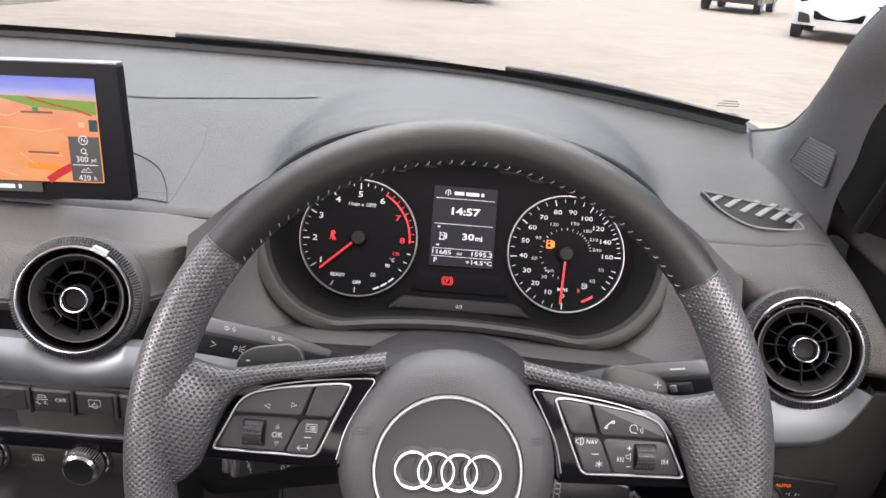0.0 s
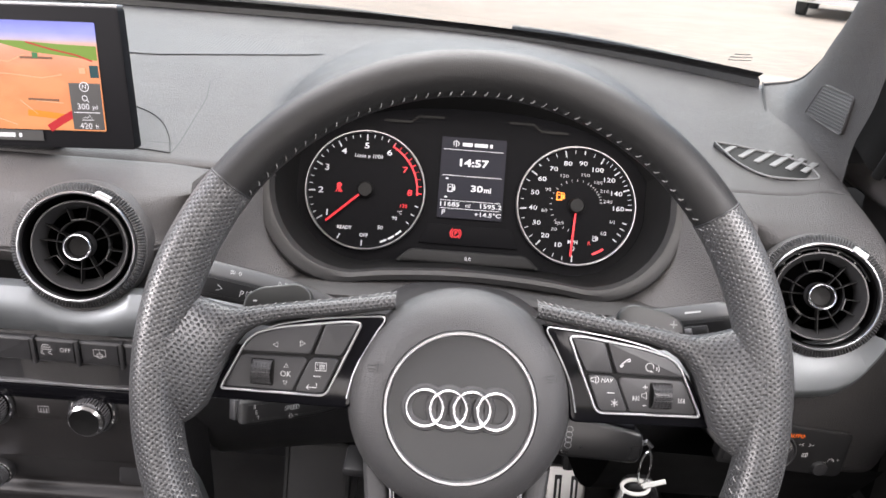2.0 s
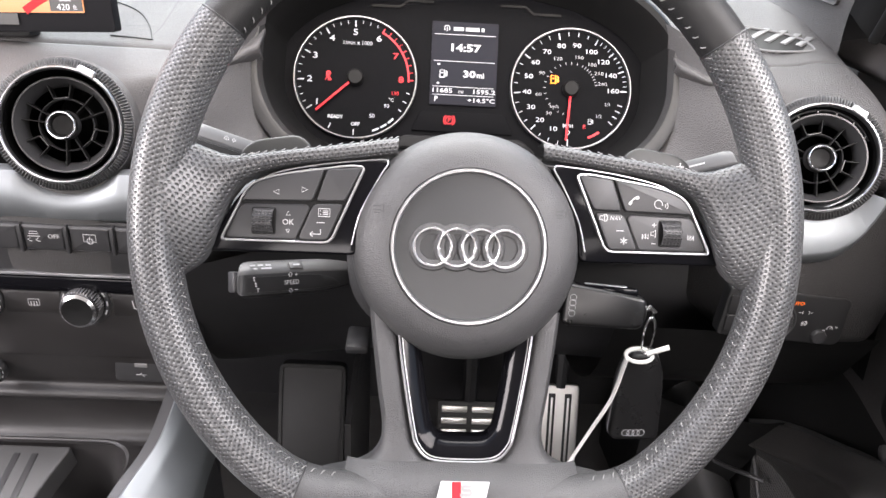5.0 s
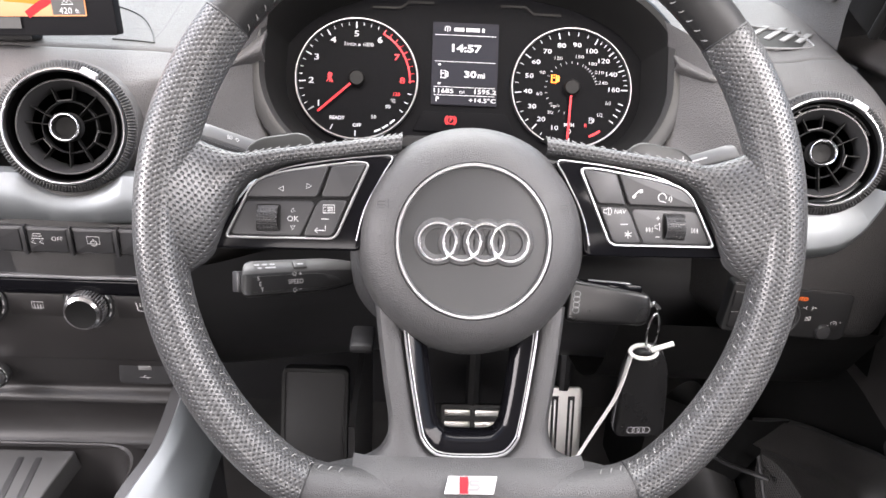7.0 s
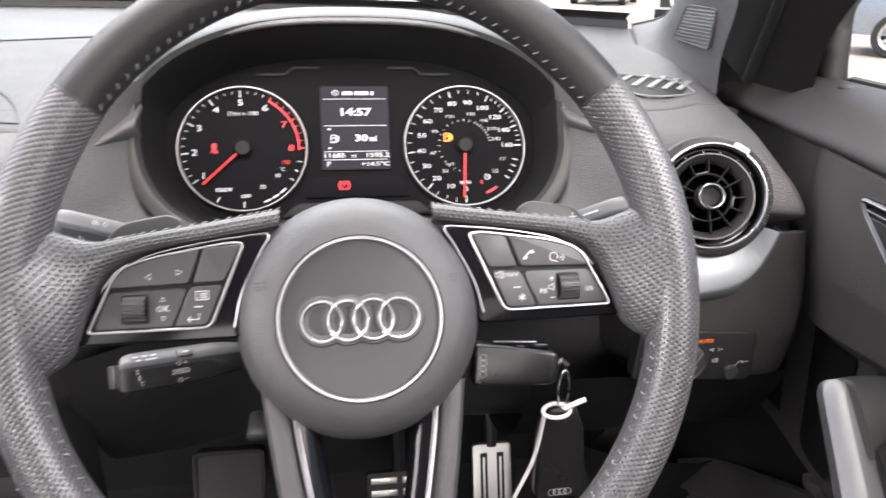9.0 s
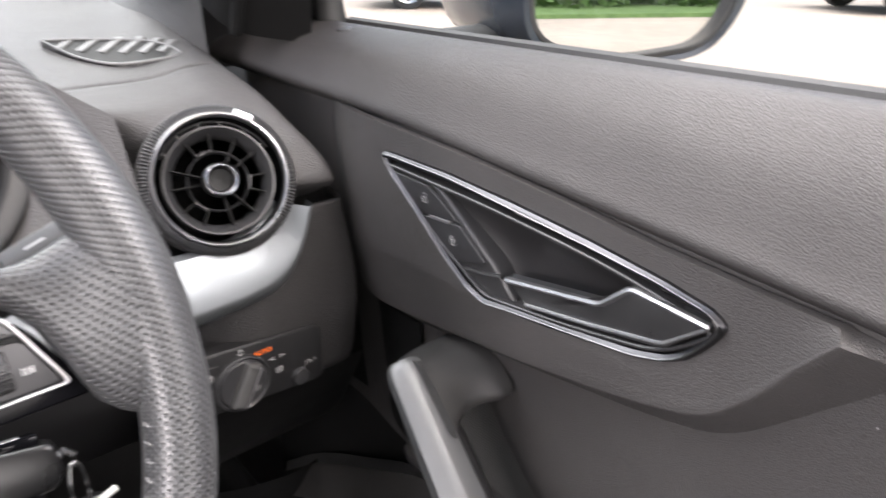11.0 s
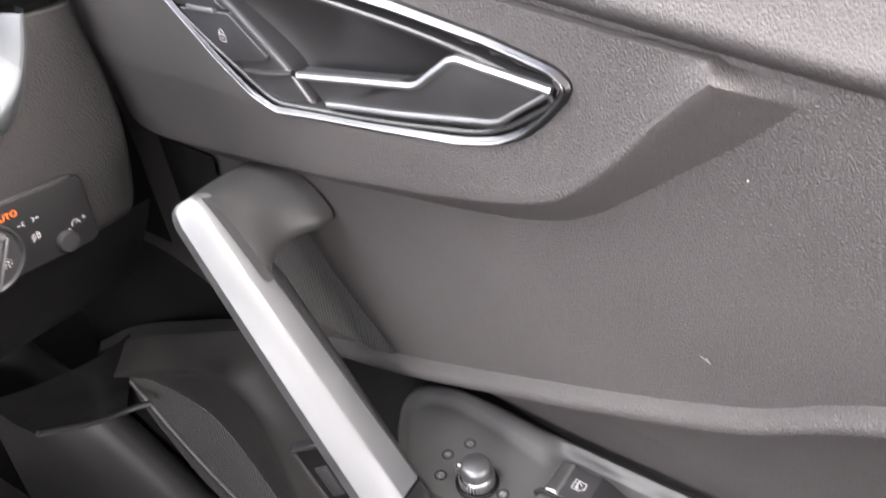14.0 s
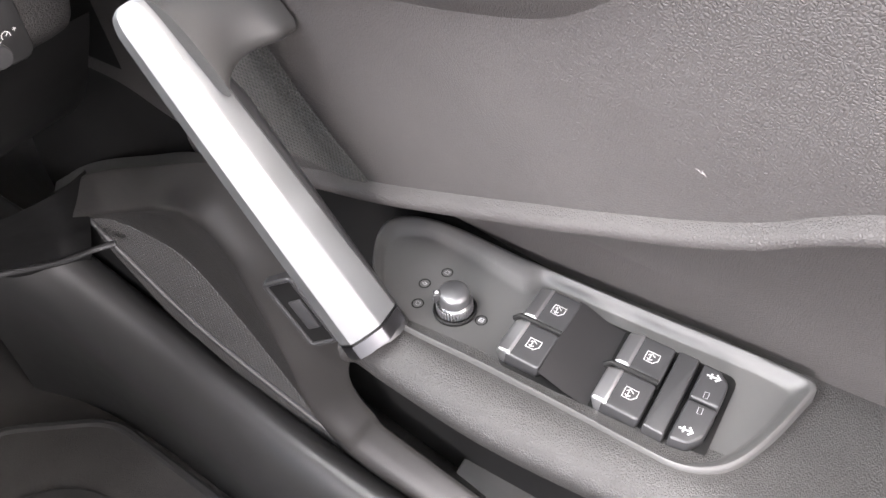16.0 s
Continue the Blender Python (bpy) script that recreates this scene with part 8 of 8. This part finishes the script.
# ---- centre stack ----
M_STACK = moulded("stack panel", (0.013, 0.012, 0.012), (0.019, 0.018, 0.018), 0.38)
YP = axes((0, 0.4955, 0), (1, 0, 0), (0, 0, 1))
row_ = thing("switch_row", "row of black switches below the silver strip", "switch row", (-0.34, 0.49, 0.89))
part("rail", box(ID, (-0.49, 0.492, 0.868), (-0.205, 0.52, 0.913), 0.002), M_DARK, row_)
for x0, x1 in ((-0.440, -0.408), (-0.406, -0.374), (-0.372, -0.340), (-0.338, -0.303), (-0.301, -0.269), (-0.267, -0.235), (-0.233, -0.210)):
    k = part("switch", plate(rounded([(x0, 0.8895), (x1, 0.8895), (x1, 0.9105), (x0, 0.9105)], 0.0015), YP, -0.004, 0.0085, 0.0022), M_BUTTON, row_, "black push switch")
for x in (-0.302, -0.268, -0.234, -0.339):
    part("divider", box(ID, (x - 0.0014, 0.4855, 0.888), (x + 0.0014, 0.4985, 0.911), 0.0005), M_SATIN, row_)
YF = YP @ Matrix.Translation((0, 0, 0.0088))
letters("OFF", 0.0050, YF @ Matrix.Translation((-0.2775, 0.9015, 0)), M_PRINT, row_, "switch_word")
part("switch_symbol", strokes([[(-0.2955, 0.9035), (-0.2945, 0.9055), (-0.2895, 0.9055), (-0.2885, 0.9035), (-0.2955, 0.9035)], [(-0.2965, 0.9015), (-0.2875, 0.9015)], [(-0.295, 0.9000), (-0.297, 0.8985), (-0.294, 0.8970)], [(-0.289, 0.9000), (-0.291, 0.8985), (-0.288, 0.8970)]], 0.0006, YF), M_PRINT, row_)
part("switch_symbol", strokes([[(-0.2555, 0.9045), (-0.2555, 0.8985), (-0.2465, 0.8985), (-0.2465, 0.9045), (-0.2555, 0.9045)], arc(-0.251, 0.899, 0.0022, 110, 430, 14), [(-0.251, 0.9000), (-0.251, 0.9025)]], 0.0006, YF), M_PRINT, row_)
part("chrome_line", box(ID, (-0.49, 0.4885, 0.8665), (-0.205, 0.4935, 0.8690), 0.0005), M_GREYPAINT, row_, "thin chrome line")
part("ledge", box(ID, (-0.49, 0.4875, 0.853), (-0.205, 0.52, 0.866), 0.002), M_GLOSS, row_, "gloss black ledge")

clim = thing("climate_panel", "black climate control panel with chrome rotary knobs", "climate control", (-0.34, 0.49, 0.80))
part("fascia", box(ID, (-0.49, 0.4915, 0.790), (-0.205, 0.53, 0.852), 0.002), M_STACK, clim)
part("key_strip", box(ID, (-0.327, 0.4895, 0.832), (-0.283, 0.50, 0.852), 0.001), M_STACK, clim)
part("key_strip", box(ID, (-0.243, 0.4895, 0.832), (-0.212, 0.50, 0.852), 0.001), M_STACK, clim)


def climate_knob(x, z, r, parent):
    m = axes((x, 0.491, z), (1, 0, 0), (0, 0.06, 1))
    k = part("knob", lathe([(r * 1.32, -0.004), (r * 1.32, 0.0016), (r * 1.26, 0.0024), (r * 1.06, 0.0016), (r * 1.04, -0.002)], m, 48), M_SATIN, parent, "rotary knob")
    part("knurled_ring", lathe([(r, 0.0), (r * 0.99, 0.012), (r * 0.95, 0.0150), (r * 0.80, 0.0165)], m, 60), M_CHROME, k, "chrome knurled ring")
    part("cap", lathe([(r * 0.82, 0.012), (r * 0.80, 0.0168), (r * 0.5, 0.0160), (0.0001, 0.0155)], m, 40), M_SURROUND, k, "dark satin cap")
    part("scale", strokes([arc(0, 0, r * 1.17, a, a + 14, 5) for a in range(-30, 215, 26)], 0.0010, m, 0.0022), M_PRINT, k, "printed scale")
    for q in range(40):
        part("knurl", box(m @ Matrix.Rotation(radians(9 * q), 4, "Z"), (r * 0.985, -0.0004, 0.003), (r * 1.03, 0.0004, 0.0118)), M_GREYPAINT, k)


climate_knob(-0.2645, 0.8425, 0.0148, clim)
climate_knob(-0.3475, 0.8425, 0.0148, clim)
HP = YP @ Matrix.Translation((0, 0, 0.0064))
part("demist_symbol", strokes([[(-0.3085, 0.8395), (-0.3085, 0.8450), (-0.3000, 0.8450), (-0.3000, 0.8395), (-0.3085, 0.8395)], [(-0.3065, 0.8385), (-0.3065, 0.8430)], [(-0.3042, 0.8385), (-0.3042, 0.8430)], [(-0.3020, 0.8385), (-0.3020, 0.8430)]], 0.0005, HP), M_PRINT, clim)
part("seat_heat_symbol", strokes([[(-0.2275, 0.8470), (-0.2265, 0.8400), (-0.2225, 0.8390)], [(-0.2245, 0.8430), (-0.2245, 0.8465)], [(-0.2225, 0.8430), (-0.2225, 0.8465)]], 0.0008, HP), M_PRINT, clim)
low = thing("lower_console", "black storage console with socket panel below the climate controls", "console", (-0.34, 0.48, 0.70))
part("panel", sheet([[(x, 0.4925, 0.790), (x, 0.500, 0.768), (x, 0.504, 0.754), (x, 0.497, 0.748), (x, 0.4955, 0.744)] for x in (-0.49, -0.35, -0.205)], 8, 18), M_STACK, low)
part("shelf", sheet([[(x, 0.4955, 0.744), (x, 0.502, 0.738), (x, 0.504, 0.722), (x, 0.500, 0.706), (x, 0.494, 0.7005), (x, 0.488, 0.700)] for x in (-0.49, -0.35, -0.205)], 8, 22), M_STACK, low)
part("side_wall", sheet([[(-0.206, 0.53, 0.86), (-0.206, 0.50, 0.80), (-0.206, 0.49, 0.75), (-0.21, 0.42, 0.70)], [(-0.196, 0.56, 0.86), (-0.194, 0.55, 0.80), (-0.192, 0.55, 0.70), (-0.192, 0.55, 0.55)]], 6, 12), M_DARK, low)
climate_knob(-0.3520, 0.7725, 0.0085, low)
up_ = part("socket_panel", plate(rounded([(-0.254, 0.764), (-0.210, 0.764), (-0.208, 0.786), (-0.252, 0.786)], 0.005), YP, -0.006, 0.0005, 0.001), M_SATIN, low, "socket panel")
part("usb_socket", box(YP, (-0.2360, 0.7790, 0.0), (-0.2255, 0.7830, 0.0014), 0.0005), M_GREYPL, up_, "metal socket")
part("usb_symbol", strokes([[(-0.236, 0.7715), (-0.227, 0.7715)], [(-0.233, 0.7715), (-0.231, 0.7735)], [(-0.231, 0.7715), (-0.229, 0.7697)]], 0.0006, YP, 0.0009), M_PRINT, up_)
cons = thing("centre_console", "black centre console with cup holder and silver side trim", "console", (-0.34, 0.3, 0.3))
part("tunnel", sheet([[(-0.205, y, 0.715 - (0.50 - y) * 0.15), (-0.195, y, 0.66), (-0.188, y, 0.5), (-0.185, y, 0.28)] for y in (0.55, 0.45, 0.30, 0.10)], 10, 12), M_HARD, cons)
part("tunnel_side", sheet([[(-0.49, y, 0.68), (-0.50, y, 0.5), (-0.50, y, 0.28)] for y in (0.55, 0.3, 0.1)], 6, 6), M_HARD, cons)
le = curve([(-0.199, 0.515, 0.772), (-0.201, 0.500, 0.764), (-0.2025, 0.44, 0.749), (-0.220, 0.40, 0.730), (-0.236, 0.35, 0.700), (-0.245, 0.25, 0.66)], 24)
re_ = curve([(-0.176, 0.510, 0.738), (-0.174, 0.495, 0.734), (-0.172, 0.45, 0.737), (-0.169, 0.40, 0.731), (-0.172, 0.35, 0.705), (-0.18, 0.25, 0.66)], 24)
part("silver_trim", grid([[tuple(a * (1 - e) + b * e + np.array((0, 0, d))) for e, d in ((0, -0.004), (0.0, 0.0), (0.05, 0.0020), (0.32, 0.0022), (0.42, 0.0005), (0.94, -0.018), (1.0, -0.022), (1.02, -0.04))] for a, b in zip(le, re_)]), M_SILVER, cons, "satin silver side trim")
part("trim_inner", grid([[tuple(a), (a[0] - 0.010, a[1], a[2] - 0.003), (a[0] - 0.012, a[1], a[2] - 0.05)] for a in le]), M_SATIN, cons)
cup_o = np.array(rounded([(-0.455, 0.30), (-0.243, 0.30), (-0.243, 0.491), (-0.455, 0.491)], 0.035, 8))
ctr = cup_o.mean(axis=0)
part("cup_holder", grid([[(*(ctr + (p - ctr) * k), z) for p in cup_o] for k, z in ((1.10, 0.699), (1.02, 0.701), (1.0, 0.6995), (0.985, 0.692), (0.95, 0.625), (0.3, 0.62))], wrap=True), M_STACK, cons, "black cup holder tray")
M_CUPGREY = moulded("grey cup insert", (0.034, 0.034, 0.034), (0.048, 0.048, 0.048), 0.5)
CP = axes((-0.332, 0.452, 0.690), (1, 0, 0), (0, 1, 0.25))
part("cup_insert", plate(rounded([(-0.024, -0.07), (0.024, -0.07), (0.022, -0.02), (0.036, 0.034), (-0.036, 0.034), (-0.022, -0.02)], [0.01, 0.01, 0.03, 0.004, 0.004, 0.03]), CP, -0.02, 0.002, 0.002), M_CUPGREY, cons, "grey slotted insert")
for x in (-0.007, 0.008):
    part("slot", box(CP, (x - 0.003, -0.065, 0.0), (x + 0.003, 0.026, 0.0026), 0.001), M_DARK, cons)

# ---- light switch panel ----
M_SWITCH = moulded("switch panel black", (0.009, 0.009, 0.0095), (0.013, 0.013, 0.0135), 0.42)
ls = thing("headlight_switch", "black headlight switch panel with rotary knob and lit symbol", "light switch", (0.30, 0.497, 0.85))
LM = axes((-0.0035, 0.4945, 0), (1, 0, 0), (0, 0, 1))
part("panel", plate(rounded([(0.249, 0.8345), (0.350, 0.8275), (0.3545, 0.8310), (0.3545, 0.8690), (0.349, 0.8715), (0.252, 0.8790)], [0.004, 0.006, 0.004, 0.006, 0.004, 0.004]), LM, -0.012, 0.0, 0.0012), M_SWITCH, ls, "satin black panel")
part("panel_edge", tube([LM @ Vector((x, z, 0.0)) for x, z in ((0.2520, 0.8797), (0.30, 0.8760), (0.3485, 0.8723))], 0.0005, 6), M_SATIN, ls, "thin satin upper edge")
for pts, nm in (([(0.2535, 0.8555), (0.2755, 0.8545), (0.2775, 0.8690), (0.2535, 0.8725)], "fog_button"), ([(0.2535, 0.8390), (0.2790, 0.8370), (0.2755, 0.8530), (0.2535, 0.8540)], "fog_button")):
    part(nm, plate(rounded(pts, 0.002), LM, -0.004, 0.0014, 0.0006), M_SWITCH, ls)
RK = LM @ Matrix.Translation((0.2915, 0.8495, 0.0))
rk = part("rotary_knob", lathe([(0.0205, -0.002), (0.0202, 0.0024), (0.0190, 0.0030), (0.0176, 0.0018), (0.0170, 0.0030), (0.0164, 0.0036), (0.0001, 0.0030)], RK, 56), M_BUTTON, ls, "round rotary knob")
part("knob_grip", plate(rounded([(-0.0055, -0.0165), (0.0055, -0.0165), (0.0055, 0.0165), (-0.0055, 0.0165)], 0.002), RK @ Matrix.Rotation(radians(-28), 4, "Z"), 0.0, 0.0095, 0.003), M_PANELGREY, rk, "satin grip bar")
part("grip_edge", box(RK @ Matrix.Rotation(radians(-28), 4, "Z"), (0.0032, -0.0145, 0.003), (0.0058, 0.0150, 0.0092), 0.0010), M_GREYPAINT, rk, "chrome grip edge")
part("light_symbol", strokes([arc(0, 0, 0.0013, 0, 360, 10)] + [[polar(0.0021, 45 * k), polar(0.0031, 45 * k)] for k in range(8)], 0.0005, RK @ Matrix.Rotation(radians(-28), 4, "Z") @ Matrix.Translation((0.0092, -0.001, 0.0040))), M_PRINT, rk)
LT = LM @ Matrix.Translation((0, 0, 0.0004))
letters("AUTO", 0.0047, LT @ Matrix.Translation((0.3085, 0.8665, 0)), M_ORANGE, ls, "lit_word", shear=0.1, bold=0.00008)
part("mark", strokes([arc(0.2925, 0.8725, 0.0016, 0, 360, 14, 0.0021)], 0.0005, LT), M_PRINT, ls)


def lamp_sym(x, y, s, extra):
    ln = [arc(x, y, 0.0014 * s, -90, 90, 10, 0.0020 * s) + [(x, y + 0.0020 * s), (x, y - 0.0020 * s)]]
    ln += [[(x - 0.0008 * s, y + k * 0.0014 * s), (x - 0.0034 * s, y + (k - extra) * 0.0014 * s)] for k in (-1, 0, 1)]
    part("lamp_symbol", strokes(ln, 0.0005, LT, 0.0016 if x < 0.28 else 0.0), M_PRINT, ls)


lamp_sym(0.3205, 0.8485, 1.0, 0.5)
lamp_sym(0.2700, 0.8625, 1.1, 0.5)
lamp_sym(0.2655, 0.8460, 1.0, 0.0)
part("side_light_symbol", strokes([arc(0.3205, 0.8585, 0.0012, -90, 90, 8), arc(0.3165, 0.8585, 0.0012, 90, 270, 8), [(0.3225, 0.8585), (0.3245, 0.8585)], [(0.3145, 0.8585), (0.3125, 0.8585)]], 0.0005, LT), M_PRINT, ls)
part("dimmer", lathe([(0.0066, -0.001), (0.0064, 0.0022), (0.0056, 0.0034), (0.0001, 0.0036)], LM @ Matrix.Translation((0.3345, 0.8365, 0)), 28), M_BUTTON, ls, "round dimmer button")
part("dimmer_symbol", strokes([arc(0.3425, 0.8440, 0.0024, -20, 200, 12), [(0.3425, 0.8440), (0.3440, 0.8455)], [(0.3370, 0.8425), (0.3390, 0.8425)], [(0.3470, 0.8455), (0.3490, 0.8455)], [(0.3480, 0.8445), (0.3480, 0.8465)]], 0.0005, LT), M_PRINT, ls)

# ---- side demister in the dashboard top ----
dv = thing("demister_vent", "slatted black side demister vent in the dashboard top", "air vent", (0.29, 0.64, 1.045))
VM = axes((0.300, 0.645, 1.0475), (0.992, -0.030, 0.122), (0.0, 0.954, 0.301))
vo_ = rounded([(-0.045, 0.0400), (-0.023, 0.0320), (0.017, 0.0095), (0.029, -0.0040), (0.0335, -0.0250), (0.0092, -0.0245), (-0.0153, -0.0185), (-0.0336, 0.0040)], [0.002, 0.02, 0.01, 0.008, 0.008, 0.015, 0.015, 0.02], 5)
# Solid plate; the shade of the opening is put into its black.
part("well", plate(vo_, VM, -0.012, 0.0008), M_SURROUND, dv, "black plate for the shade between the slats")
part("frame", frame_band(vo_, VM, 0.0018, -0.006, 0.0022, 0.0006), M_GREYPL, dv, "grey frame")
for k in range(6):
    a = Vector((-0.0385 + 0.0118 * k, 0.0235 - 0.0100 * k + 0.0006 * k * k, 0.0))
    n = 0.010 + 0.0165 * min(1.0, (k + 0.6) / 3.0) * (1.0 if k < 4 else 0.82 if k == 4 else 0.55)
    part("slat", box(VM @ Matrix.Translation(a) @ Matrix.Rotation(radians(38), 4, "Z") @ Matrix.Rotation(radians(-14), 4, "X"), (-0.001, -0.0037, -0.006), (n, 0.0030, 0.0014), 0.0005), M_GREYPL, dv)
# speaker grille on the pillar
pg = thing("pillar_speaker", "small square grey speaker grille on the pillar", "speaker", (0.335, 0.64, 1.1))
GM = axes((0.3400, 0.6556, 1.1003), (0.03, -0.999, 0), (-0.10, 0, 1))
part("grille", plate(rounded([(-0.043, -0.0150), (0.026, -0.0190), (0.036, 0.0170), (-0.017, 0.0180)], 0.006), GM, -0.008, 0.0012, 0.0006), M_FINENET, pg)
part("grille_edge", frame_band(rounded([(-0.043, -0.0150), (0.026, -0.0190), (0.036, 0.0170), (-0.017, 0.0180)], 0.006), GM, 0.0012, -0.008, 0.0018, 0.0005), M_DASH, pg)
